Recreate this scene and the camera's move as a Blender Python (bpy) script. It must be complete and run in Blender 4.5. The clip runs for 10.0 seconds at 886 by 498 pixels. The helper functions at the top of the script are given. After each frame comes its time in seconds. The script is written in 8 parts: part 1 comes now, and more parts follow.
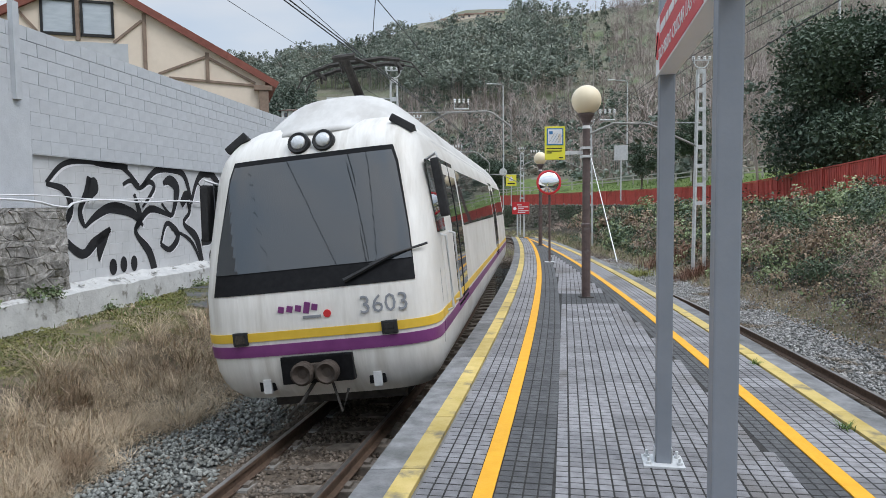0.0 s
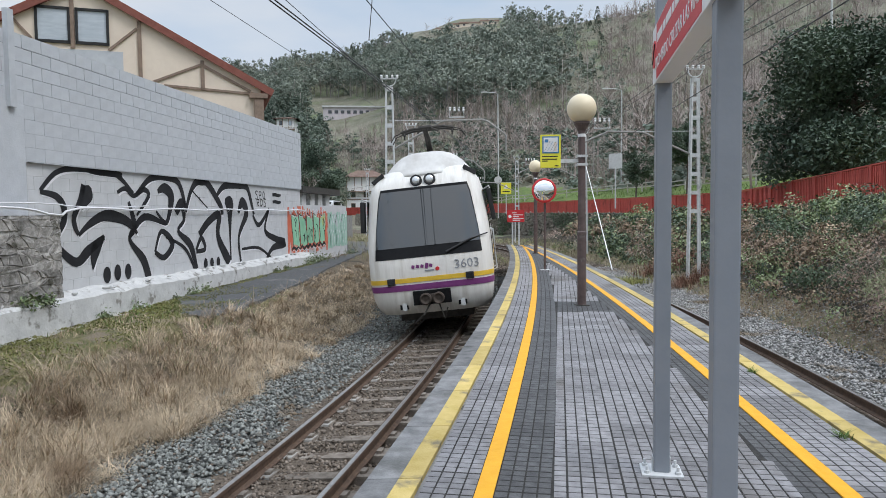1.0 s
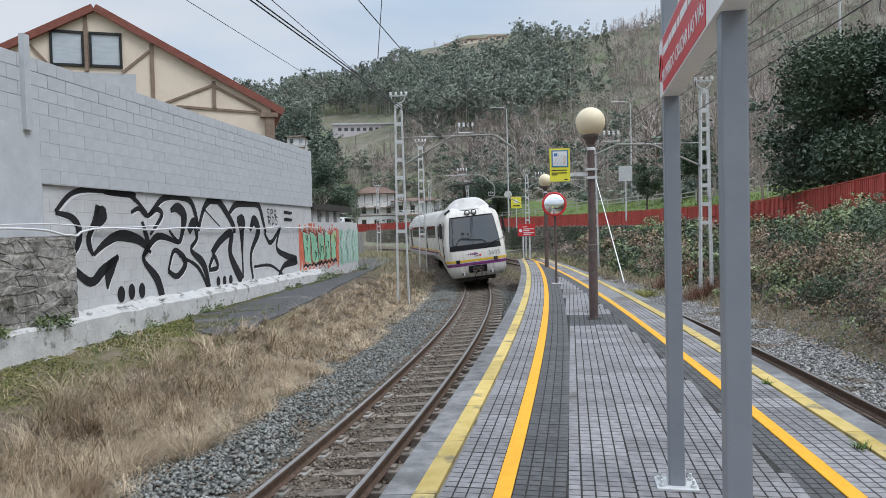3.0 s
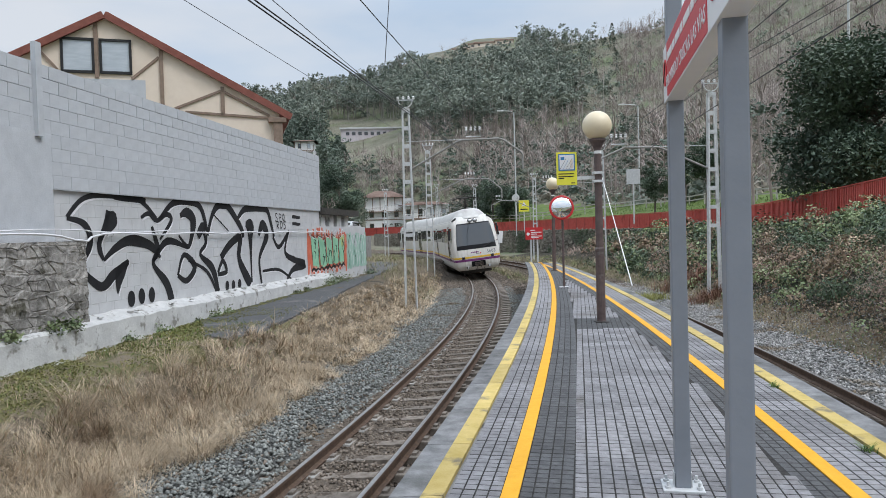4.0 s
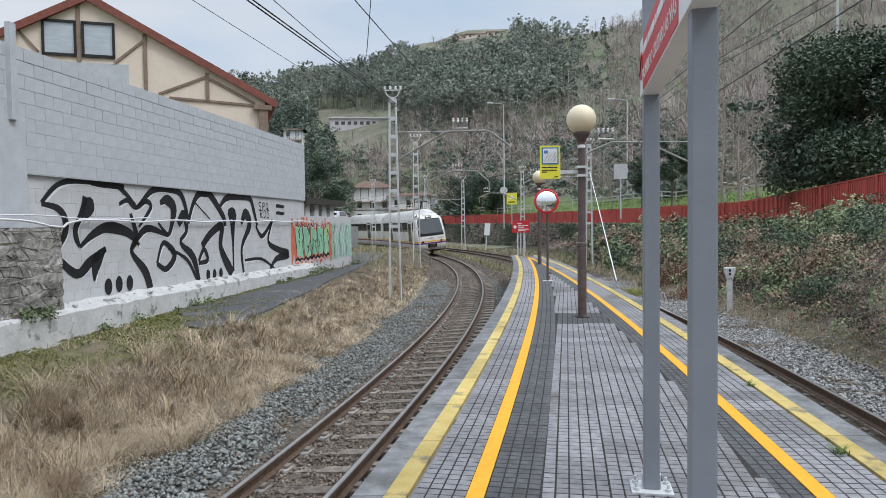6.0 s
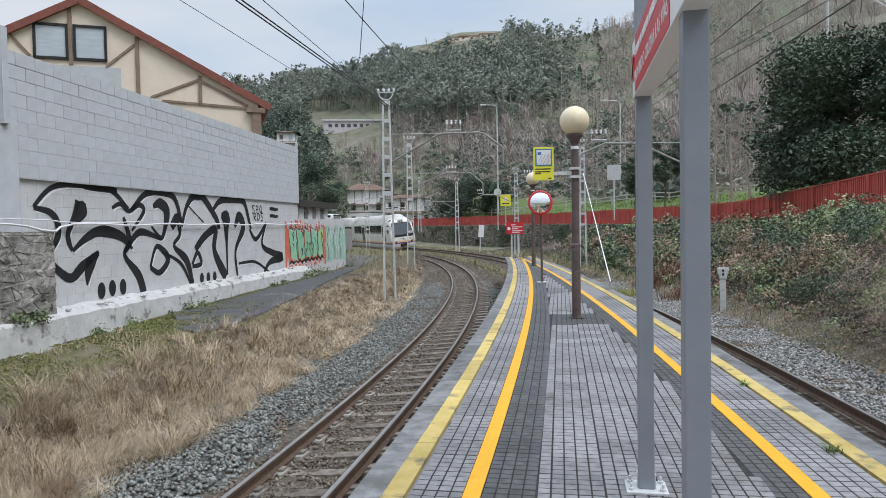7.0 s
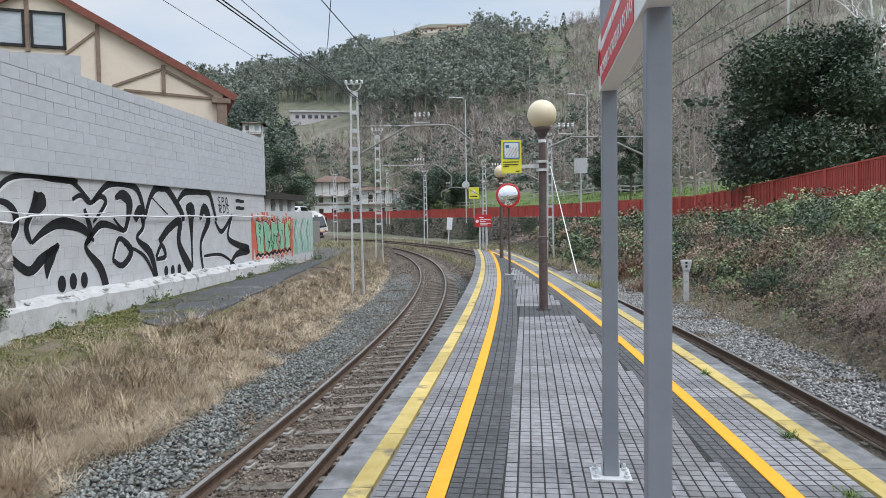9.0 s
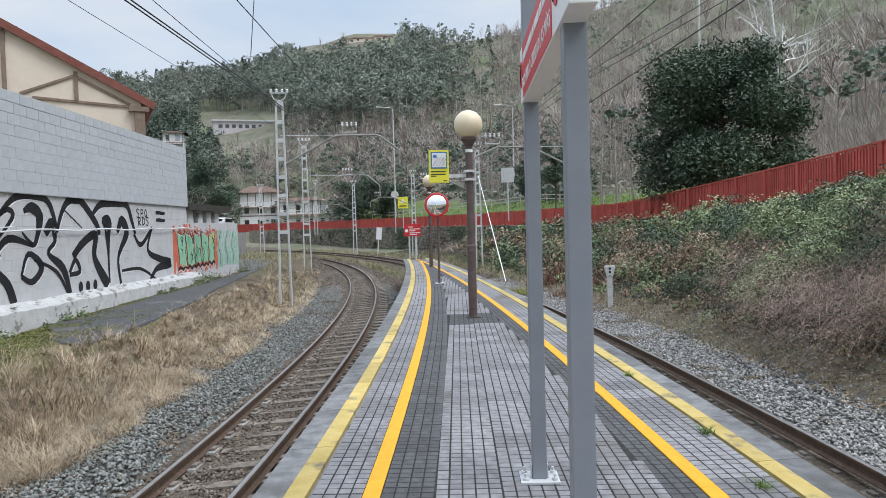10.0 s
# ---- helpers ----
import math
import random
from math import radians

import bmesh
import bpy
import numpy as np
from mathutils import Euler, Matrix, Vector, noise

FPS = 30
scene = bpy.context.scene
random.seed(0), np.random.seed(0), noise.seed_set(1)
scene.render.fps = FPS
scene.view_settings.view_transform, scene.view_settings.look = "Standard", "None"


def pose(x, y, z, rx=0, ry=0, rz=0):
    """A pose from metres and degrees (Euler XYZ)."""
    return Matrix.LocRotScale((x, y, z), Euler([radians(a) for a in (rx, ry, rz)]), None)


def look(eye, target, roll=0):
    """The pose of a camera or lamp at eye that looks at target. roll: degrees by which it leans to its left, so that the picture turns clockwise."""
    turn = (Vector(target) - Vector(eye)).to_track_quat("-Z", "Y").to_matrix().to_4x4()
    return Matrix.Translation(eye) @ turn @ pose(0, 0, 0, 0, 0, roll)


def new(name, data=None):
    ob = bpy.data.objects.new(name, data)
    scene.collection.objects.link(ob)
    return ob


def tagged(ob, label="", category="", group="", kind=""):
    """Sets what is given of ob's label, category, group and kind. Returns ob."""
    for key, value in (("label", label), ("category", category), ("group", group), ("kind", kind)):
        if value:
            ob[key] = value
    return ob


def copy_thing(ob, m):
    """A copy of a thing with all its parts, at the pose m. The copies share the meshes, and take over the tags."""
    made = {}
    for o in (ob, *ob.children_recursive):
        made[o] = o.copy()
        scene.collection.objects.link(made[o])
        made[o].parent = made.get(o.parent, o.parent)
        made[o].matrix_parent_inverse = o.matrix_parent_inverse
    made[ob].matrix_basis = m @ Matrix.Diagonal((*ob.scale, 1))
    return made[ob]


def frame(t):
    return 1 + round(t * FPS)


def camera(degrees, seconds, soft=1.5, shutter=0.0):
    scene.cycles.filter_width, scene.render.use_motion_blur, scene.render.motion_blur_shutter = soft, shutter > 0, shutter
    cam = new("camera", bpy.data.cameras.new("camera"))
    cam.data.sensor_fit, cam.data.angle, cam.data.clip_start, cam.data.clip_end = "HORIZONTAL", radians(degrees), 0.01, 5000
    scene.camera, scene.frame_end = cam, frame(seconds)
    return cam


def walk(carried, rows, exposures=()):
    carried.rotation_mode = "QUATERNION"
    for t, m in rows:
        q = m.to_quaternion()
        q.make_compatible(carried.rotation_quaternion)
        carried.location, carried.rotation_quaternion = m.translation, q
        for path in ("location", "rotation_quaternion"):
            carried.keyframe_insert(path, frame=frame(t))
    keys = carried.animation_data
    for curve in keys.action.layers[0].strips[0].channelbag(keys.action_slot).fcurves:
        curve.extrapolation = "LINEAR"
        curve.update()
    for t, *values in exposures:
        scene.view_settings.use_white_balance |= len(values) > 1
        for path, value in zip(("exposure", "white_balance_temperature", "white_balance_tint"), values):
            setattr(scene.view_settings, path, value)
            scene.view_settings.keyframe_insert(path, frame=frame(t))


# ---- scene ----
# ---- camera: a phone held at standing height on the island platform (platform top is z = 0) ----
cam = camera(66.2, 10.0, soft=0.8)


def held(x, y, z, yaw, pitch, roll):
    return pose(x, y, z, 90 + pitch, 0, yaw) @ pose(0, 0, 0, 0, 0, roll)


PATH = (
    (0, -0.076, -0.017, 1.591, -0.11, -3.72, -0.65),
    (0.5, -0.079, -0.004, 1.588, -1.09, -4.28, -0.89),
    (1, -0.090, -0.003, 1.592, -0.55, -3.06, -0.63),
    (1.5, -0.090, 0.002, 1.594, -0.46, -2.70, -1.15),
    (2, -0.095, -0.014, 1.592, -0.17, -2.53, -1.11),
    (2.5, -0.093, -0.015, 1.591, 0.05, -2.13, -1.19),
    (4, -0.081, -0.072, 1.596, 1.00, -1.44, -1.67),
    (4.5, -0.074, -0.073, 1.584, 0.76, -2.16, -0.41),
    (5, -0.051, -0.026, 1.595, 0.68, -1.88, -0.19),
    (5.5, 0.000, 0.000, 1.600, 1.10, -1.95, -0.30),
    (6, 0.035, 0.035, 1.607, 0.02, -2.18, -0.73),
    (7.5, 0.034, 0.023, 1.604, -0.93, -1.97, -1.34),
    (8, 0.037, 0.022, 1.601, -3.75, -2.22, -1.07),
    (8.5, 0.039, 0.016, 1.608, -3.86, -2.58, -1.10),
    (9, 0.033, 0.002, 1.604, -3.13, -2.69, -0.94),
    (9.5, 0.047, 0.004, 1.603, -7.46, -3.32, -0.63),
    (10, 0.044, -0.017, 1.604, -9.05, -2.02, -1.61),
)
walk(cam, [(row[0], held(*row[1:])) for row in PATH], exposures=((0, 0.08), (6, 0.09), (8, 0.14), (10, 0.20)))

# ---- overcast daylight ----
world = bpy.data.worlds.new("overcast_sky")
scene.world = world
world.use_nodes = True
wn, wl = world.node_tree.nodes, world.node_tree.links
wn.clear()
w_out, w_bg = wn.new("ShaderNodeOutputWorld"), wn.new("ShaderNodeBackground")
w_sky = wn.new("ShaderNodeTexSky")
w_sky.sky_type, w_sky.sun_disc = "NISHITA", False
w_sky.sun_elevation, w_sky.sun_rotation = radians(56), radians(123)
w_co, w_map, w_noise = wn.new("ShaderNodeTexCoord"), wn.new("ShaderNodeMapping"), wn.new("ShaderNodeTexNoise")
w_map.inputs["Scale"].default_value = (1.2, 1.2, 4.0)
w_noise.inputs["Scale"].default_value, w_noise.inputs["Detail"].default_value = 2.2, 5
w_ramp = wn.new("ShaderNodeValToRGB")
w_ramp.color_ramp.elements[0].position, w_ramp.color_ramp.elements[0].color = 0.34, (0.56, 0.69, 0.86, 1)
w_ramp.color_ramp.elements[1].position, w_ramp.color_ramp.elements[1].color = 0.66, (0.80, 0.84, 0.90, 1)
w_sep, w_lift = wn.new("ShaderNodeSeparateXYZ"), wn.new("ShaderNodeMapRange")
w_lift.inputs["From Min"].default_value, w_lift.inputs["From Max"].default_value = 0.3, 1.0
w_lift.inputs["To Min"].default_value, w_lift.inputs["To Max"].default_value = 0.88, 2.3
w_mul = wn.new("ShaderNodeVectorMath")
w_mul.operation = "SCALE"
w_dim = wn.new("ShaderNodeVectorMath")
w_dim.operation = "SCALE"
w_dim.inputs["Scale"].default_value = 0.12
w_mix = wn.new("ShaderNodeMix")
w_mix.data_type = "RGBA"
w_mix.inputs["Factor"].default_value = 0.88
wl.new(w_co.outputs["Generated"], w_map.inputs["Vector"])
wl.new(w_map.outputs["Vector"], w_noise.inputs["Vector"])
wl.new(w_noise.outputs["Fac"], w_ramp.inputs["Fac"])
wl.new(w_co.outputs["Generated"], w_sep.inputs["Vector"])
wl.new(w_sep.outputs["Z"], w_lift.inputs["Value"])
wl.new(w_ramp.outputs["Color"], w_mul.inputs[0])
wl.new(w_lift.outputs["Result"], w_mul.inputs["Scale"])
wl.new(w_sky.outputs["Color"], w_dim.inputs[0])
wl.new(w_dim.outputs["Vector"], w_mix.inputs["A"])
wl.new(w_mul.outputs["Vector"], w_mix.inputs["B"])
wl.new(w_mix.outputs["Result"], w_bg.inputs["Color"])
wl.new(w_bg.outputs["Background"], w_out.inputs["Surface"])
w_bg.inputs["Strength"].default_value = 1.0

sun = new("sun", bpy.data.lights.new("sun", "SUN"))
sun.data.energy, sun.data.angle, sun.data.color = 1.5, radians(25), (1.0, 0.985, 0.985)
sun.matrix_world = look((0, 0, 60), (-34, 22, 0))


# ---- materials ----
def surf(name, c1, c2, scale=6.0, rough=0.8, bump=0.2, bump_scale=60.0, metal=0.0, spots=None, spot_scale=1.2, spot_edge=0.58,
         per_object=0.0, per_island=0.0, stretch=(1, 1, 1), bump_dist=0.01, detail=6, spot_soft=0.08, island_hue=0.0, spec=0.4):
    """A weathered surface: two colours in fine grain, an optional third in large stains, relief, and piece-by-piece variation."""
    m = bpy.data.materials.new(name)
    m.use_nodes = True
    n, l = m.node_tree.nodes, m.node_tree.links
    b = n["Principled BSDF"]
    co, mp = n.new("ShaderNodeTexCoord"), n.new("ShaderNodeMapping")
    mp.inputs["Scale"].default_value = stretch
    l.new(co.outputs["Object"], mp.inputs["Vector"])
    grain = n.new("ShaderNodeTexNoise")
    grain.inputs["Scale"].default_value, grain.inputs["Detail"].default_value, grain.inputs["Roughness"].default_value = scale, detail, 0.65
    l.new(mp.outputs["Vector"], grain.inputs["Vector"])
    ramp = n.new("ShaderNodeValToRGB")
    ramp.color_ramp.elements[0].position, ramp.color_ramp.elements[0].color = 0.32, (*c1, 1)
    ramp.color_ramp.elements[1].position, ramp.color_ramp.elements[1].color = 0.68, (*c2, 1)
    l.new(grain.outputs["Fac"], ramp.inputs["Fac"])
    out = ramp.outputs["Color"]
    if spots:
        stain = n.new("ShaderNodeTexNoise")
        stain.inputs["Scale"].default_value, stain.inputs["Detail"].default_value, stain.inputs["Roughness"].default_value = spot_scale, 8, 0.6
        l.new(mp.outputs["Vector"], stain.inputs["Vector"])
        edge = n.new("ShaderNodeMapRange")
        edge.inputs["From Min"].default_value, edge.inputs["From Max"].default_value = spot_edge, spot_edge + spot_soft
        l.new(stain.outputs["Fac"], edge.inputs["Value"])
        mix = n.new("ShaderNodeMix")
        mix.data_type = "RGBA"
        mix.inputs["B"].default_value = (*spots, 1)
        l.new(edge.outputs["Result"], mix.inputs["Factor"])
        l.new(out, mix.inputs["A"])
        out = mix.outputs["Result"]
    for amount, node, socket in ((per_object, "ShaderNodeObjectInfo", "Random"), (per_island, "ShaderNodeNewGeometry", "Random Per Island")):
        if amount:
            info, rng, hsv = n.new(node), n.new("ShaderNodeMapRange"), n.new("ShaderNodeHueSaturation")
            rng.inputs["To Min"].default_value, rng.inputs["To Max"].default_value = 1 - amount, 1 + amount
            l.new(info.outputs[socket], rng.inputs["Value"])
            l.new(rng.outputs["Result"], hsv.inputs["Value"])
            if island_hue:
                hue = n.new("ShaderNodeMapRange")
                hue.inputs["To Min"].default_value, hue.inputs["To Max"].default_value = 0.5 - island_hue, 0.5 + island_hue
                l.new(info.outputs[socket], hue.inputs["Value"])
                l.new(hue.outputs["Result"], hsv.inputs["Hue"])
            l.new(out, hsv.inputs["Color"])
            out = hsv.outputs["Color"]
    l.new(out, b.inputs["Base Color"])
    b.inputs["Roughness"].default_value, b.inputs["Metallic"].default_value = rough, metal
    b.inputs["Specular IOR Level"].default_value = spec
    if bump:
        fine, bp = n.new("ShaderNodeTexNoise"), n.new("ShaderNodeBump")
        fine.inputs["Scale"].default_value, fine.inputs["Detail"].default_value = bump_scale, 4
        l.new(mp.outputs["Vector"], fine.inputs["Vector"])
        l.new(fine.outputs["Fac"], bp.inputs["Height"])
        bp.inputs["Strength"].default_value, bp.inputs["Distance"].default_value = bump, bump_dist
        l.new(bp.outputs["Normal"], b.inputs["Normal"])
    return m


def glass_pane(name, tint, rough=0.03):
    """Dark coated glazing: mirrors the surroundings, with the dim interior behind it as its own colour."""
    m = surf(name, tint, tuple(c * 1.25 for c in tint), 3.0, rough, 0.0, spec=0.9)
    m.node_tree.nodes["Principled BSDF"].inputs["IOR"].default_value = 1.6
    return m


M = {}
M["ballast"] = surf("ballast_gravel", (0.04, 0.04, 0.037), (0.17, 0.168, 0.158), 28, 0.95, 0.9, 45, spots=(0.10, 0.075, 0.052), spot_scale=0.8, bump_dist=0.03)
M["stone_bits"] = surf("ballast_stone", (0.115, 0.122, 0.112), (0.32, 0.327, 0.305), 9, 0.9, 0.3, 80, per_island=0.34, spots=(0.15, 0.115, 0.08), spot_scale=0.7, spot_edge=0.60)
M["stone_pale"] = surf("pale_ballast_stone", (0.20, 0.196, 0.188), (0.43, 0.42, 0.405), 9, 0.9, 0.3, 80, per_island=0.45, spots=(0.2, 0.16, 0.115), spot_scale=0.7, spot_edge=0.55)
M["rail_top"] = surf("polished_rail", (0.34, 0.32, 0.30), (0.50, 0.48, 0.46), 20, 0.35, 0.1, 90, metal=0.9)
M["rail_rust"] = surf("rusty_rail", (0.075, 0.05, 0.037), (0.14, 0.09, 0.062), 14, 0.85, 0.4, 80)
M["sleeper"] = surf("concrete_sleeper", (0.12, 0.10, 0.082), (0.27, 0.235, 0.20), 7, 0.92, 0.4, 60, spots=(0.08, 0.06, 0.045), spot_scale=3, per_object=0.25)
M["sleeper_end"] = surf("pale_concrete_sleeper_end", (0.24, 0.23, 0.21), (0.42, 0.405, 0.38), 7, 0.9, 0.4, 60, spots=(0.14, 0.12, 0.095), spot_scale=3, spot_edge=0.52, per_object=0.3)
M["coping"] = surf("grey_coping_concrete", (0.12, 0.12, 0.122), (0.25, 0.25, 0.25), 6, 0.88, 0.5, 60, spots=(0.09, 0.09, 0.085), spot_scale=1.6, spot_edge=0.52, spot_soft=0.2, per_object=0.2)
M["yellow_worn"] = surf("worn_yellow_paint", (0.47, 0.35, 0.10), (0.60, 0.46, 0.18), 5, 0.8, 0.35, 70, spots=(0.22, 0.185, 0.115), spot_scale=3.4, spot_edge=0.56, spot_soft=0.12, per_object=0.14)
M["yellow_line"] = surf("bright_yellow_line", (0.74, 0.35, 0.012), (0.82, 0.42, 0.025), 8, 0.6, 0.2, 90, spots=(0.66, 0.36, 0.04), spot_scale=4, spot_edge=0.62)
M["tile"] = surf("grey_paving_tile", (0.165, 0.16, 0.165), (0.30, 0.293, 0.30), 9, 0.7, 0.45, 70, spots=(0.135, 0.125, 0.12), spot_scale=0.9, spot_edge=0.50, per_object=0.24, spot_soft=0.12)
M["tile_dark"] = surf("charcoal_paving_tile", (0.058, 0.058, 0.06), (0.115, 0.115, 0.117), 12, 0.75, 0.45, 70, spots=(0.155, 0.15, 0.145), spot_scale=1.5, spot_edge=0.60, per_object=0.16)
M["joint"] = surf("dirty_joint", (0.016, 0.015, 0.014), (0.05, 0.047, 0.044), 15, 0.95, 0.3, 80)
M["concrete"] = surf("old_concrete", (0.20, 0.195, 0.185), (0.33, 0.325, 0.31), 3, 0.9, 0.5, 40, spots=(0.12, 0.115, 0.10), spot_scale=1.4)
M["block"] = surf("grey_painted_block", (0.47, 0.49, 0.52), (0.565, 0.585, 0.615), 3, 0.75, 0.4, 35, spots=(0.435, 0.45, 0.475), spot_scale=0.7, per_object=0.03, spot_soft=0.25)
M["painted_joint"] = surf("painted_joint", (0.24, 0.25, 0.27), (0.42, 0.435, 0.455), 2.5, 0.85, 0.4, 50)
M["block_low"] = surf("silver_grey_wall_paint", (0.525, 0.53, 0.54), (0.61, 0.615, 0.625), 2.4, 0.72, 0.3, 40, spots=(0.565, 0.54, 0.59), spot_scale=0.5, spot_soft=0.25)
M["plinth"] = surf("flaking_white_plinth", (0.48, 0.48, 0.475), (0.63, 0.63, 0.62), 4, 0.85, 0.4, 26, spots=(0.25, 0.24, 0.22), spot_scale=3.4, spot_edge=0.57, bump_dist=0.02)
M["black_paint"] = surf("black_spray_paint", (0.010, 0.010, 0.012), (0.022, 0.022, 0.025), 5, 0.65, 0.1, 40)
M["white_paint"] = surf("white_spray_paint", (0.72, 0.72, 0.74), (0.80, 0.80, 0.82), 5, 0.65, 0.1, 40)
M["earth"] = surf("bare_earth", (0.10, 0.08, 0.055), (0.23, 0.185, 0.13), 5, 0.95, 0.8, 22, spots=(0.15, 0.118, 0.075), spot_scale=0.5, bump_dist=0.04)
# Near-black soil: the shade under the ivy is put into its colour.
M["bank_soil"] = surf("bank_soil_with_painted_shade", (0.022, 0.021, 0.014), (0.06, 0.052, 0.034), 3, 0.95, 0.8, 12, spots=(0.03, 0.036, 0.016), spot_scale=0.6, bump_dist=0.05)
M["moss_soil"] = surf("mossy_earth", (0.075, 0.07, 0.03), (0.19, 0.175, 0.075), 6, 0.95, 0.9, 26, spots=(0.20, 0.165, 0.12), spot_scale=1.7, spot_edge=0.49, bump_dist=0.04)
M["stone_rust"] = surf("rusty_ballast_stone", (0.085, 0.066, 0.05), (0.24, 0.20, 0.165), 9, 0.92, 0.3, 80, per_island=0.5)
M["moss"] = surf("moss_and_weeds", (0.11, 0.115, 0.04), (0.25, 0.245, 0.085), 2, 0.9, 0.0, per_island=0.35)
M["track_dirt"] = surf("rusty_track_dirt", (0.06, 0.046, 0.034), (0.17, 0.135, 0.103), 22, 0.95, 0.9, 40, spots=(0.10, 0.09, 0.075), spot_scale=1.3, bump_dist=0.03)
M["thatch"] = surf("matted_straw", (0.075, 0.058, 0.038), (0.20, 0.157, 0.11), 9, 0.95, 0.9, 30, spots=(0.05, 0.042, 0.028), spot_scale=1.2, bump_dist=0.04, stretch=(1, 1.6, 1))
M["asphalt"] = surf("worn_asphalt", (0.055, 0.057, 0.06), (0.125, 0.125, 0.127), 14, 0.9, 0.5, 70, spots=(0.17, 0.165, 0.155), spot_scale=0.9, spot_edge=0.6)
M["red_fence"] = surf("red_painted_steel", (0.45, 0.075, 0.06), (0.56, 0.11, 0.088), 3, 0.55, 0.15, 30, spots=(0.34, 0.065, 0.05), spot_scale=1.0, per_object=0.14)
M["rubble"] = surf("dark_rubble_stone", (0.17, 0.16, 0.145), (0.48, 0.46, 0.435), 7, 0.92, 0.9, 16, spots=(0.09, 0.085, 0.065), spot_scale=2.4, per_object=0.3, per_island=0.25, bump_dist=0.03)
M["galv"] = surf("galvanised_steel", (0.52, 0.53, 0.535), (0.66, 0.67, 0.67), 8, 0.55, 0.1, 60, metal=0.15, spots=(0.42, 0.42, 0.415), spot_scale=2.5)
M["grey_post"] = surf("grey_painted_steel_post", (0.215, 0.235, 0.265), (0.245, 0.265, 0.295), 4, 0.45, 0.05, 60)
M["house_wall"] = surf("cream_render", (0.74, 0.63, 0.52), (0.82, 0.71, 0.59), 2, 0.85, 0.2, 50, spots=(0.72, 0.61, 0.50), spot_scale=0.6)
M["beam"] = surf("brown_timber_beam", (0.20, 0.145, 0.11), (0.30, 0.22, 0.17), 6, 0.8, 0.3, 40)
M["roof_red"] = surf("red_brown_roof_edge", (0.19, 0.062, 0.045), (0.27, 0.095, 0.07), 5, 0.7, 0.2, 30)
M["black"] = surf("black_rubber", (0.012, 0.012, 0.013), (0.03, 0.03, 0.031), 12, 0.6, 0.1, 60)
M["dark_metal"] = surf("sooty_metal", (0.03, 0.028, 0.026), (0.075, 0.068, 0.06), 10, 0.7, 0.3, 50)
M["seal"] = surf("black_window_seal", (0.006, 0.006, 0.007), (0.014, 0.014, 0.015), 12, 0.35, 0.0, spec=0.12)
M["ceramic"] = surf("white_ceramic_insulator", (0.66, 0.66, 0.66), (0.78, 0.78, 0.78), 12, 0.25, 0.0)
M["train_white"] = surf("dirty_white_train_paint", (0.64, 0.615, 0.57), (0.77, 0.75, 0.71), 3.5, 0.42, 0.05, 30, spots=(0.47, 0.43, 0.375), spot_scale=1.6, spot_edge=0.52, spot_soft=0.3, spec=0.45, stretch=(3.0, 0.5, 0.4))
M["train_roof"] = surf("sooty_white_roof_paint", (0.50, 0.485, 0.46), (0.66, 0.645, 0.62), 2.0, 0.5, 0.05, 30, spots=(0.36, 0.33, 0.30), spot_scale=0.9, spot_edge=0.54, spot_soft=0.3, stretch=(1.6, 0.7, 1))
M["train_yellow"] = surf("yellow_stripe", (0.70, 0.45, 0.04), (0.78, 0.52, 0.07), 4, 0.4, 0.0)
M["train_purple"] = surf("purple_stripe", (0.16, 0.035, 0.15), (0.21, 0.055, 0.19), 4, 0.4, 0.0)
M["windscreen"] = glass_pane("windscreen_glass", (0.012, 0.015, 0.017))
M["win_dark"] = glass_pane("tinted_side_glass", (0.012, 0.014, 0.016))
M["pane_pale"] = surf("pane_with_blind", (0.42, 0.47, 0.52), (0.55, 0.60, 0.64), 1.5, 0.08, 0.0, stretch=(1, 1, 6), spec=0.8)
M["globe"] = surf("cream_lamp_globe", (0.78, 0.66, 0.46), (0.84, 0.73, 0.53), 3, 0.35, 0.0)
M["pole_brown"] = surf("brown_grey_lamp_pole", (0.085, 0.062, 0.058), (0.145, 0.105, 0.098), 9, 0.6, 0.2, 50, spots=(0.20, 0.19, 0.19), spot_scale=3)
M["sign_yellow"] = surf("yellow_sign_face", (0.80, 0.74, 0.05), (0.84, 0.78, 0.08), 4, 0.5, 0.0)
M["sign_white"] = surf("white_sign_face", (0.78, 0.78, 0.78), (0.82, 0.82, 0.82), 4, 0.45, 0.0)
M["sign_blue"] = surf("blue_sign_print", (0.05, 0.19, 0.42), (0.06, 0.22, 0.47), 4, 0.5, 0.0)
M["sign_red"] = surf("red_sign_face", (0.56, 0.03, 0.035), (0.62, 0.04, 0.045), 4, 0.45, 0.0)
M["wire"] = surf("dark_wire", (0.05, 0.05, 0.055), (0.07, 0.07, 0.075), 10, 0.6, 0.0)
M["leaf_dark"] = surf("dark_evergreen_leaf", (0.038, 0.066, 0.044), (0.12, 0.162, 0.105), 0.16, 0.6, 0.0, per_island=0.3, detail=3)
# Grey-green lightened and cooled: the hill's distance haze is put into the colour.
M["leaf_euc"] = surf("hazed_grey_green_foliage", (0.12, 0.15, 0.122), (0.30, 0.33, 0.272), 0.09, 0.8, 0.0, per_island=0.12, detail=3, spots=(0.21, 0.205, 0.16), spot_scale=0.03)
M["leaf_ivy"] = surf("ivy_and_bramble_leaf", (0.062, 0.095, 0.042), (0.235, 0.285, 0.14), 0.9, 0.5, 0.0, per_island=0.3, island_hue=0.03, spots=(0.17, 0.14, 0.075), spot_scale=0.5, spot_edge=0.56, spot_soft=0.15)
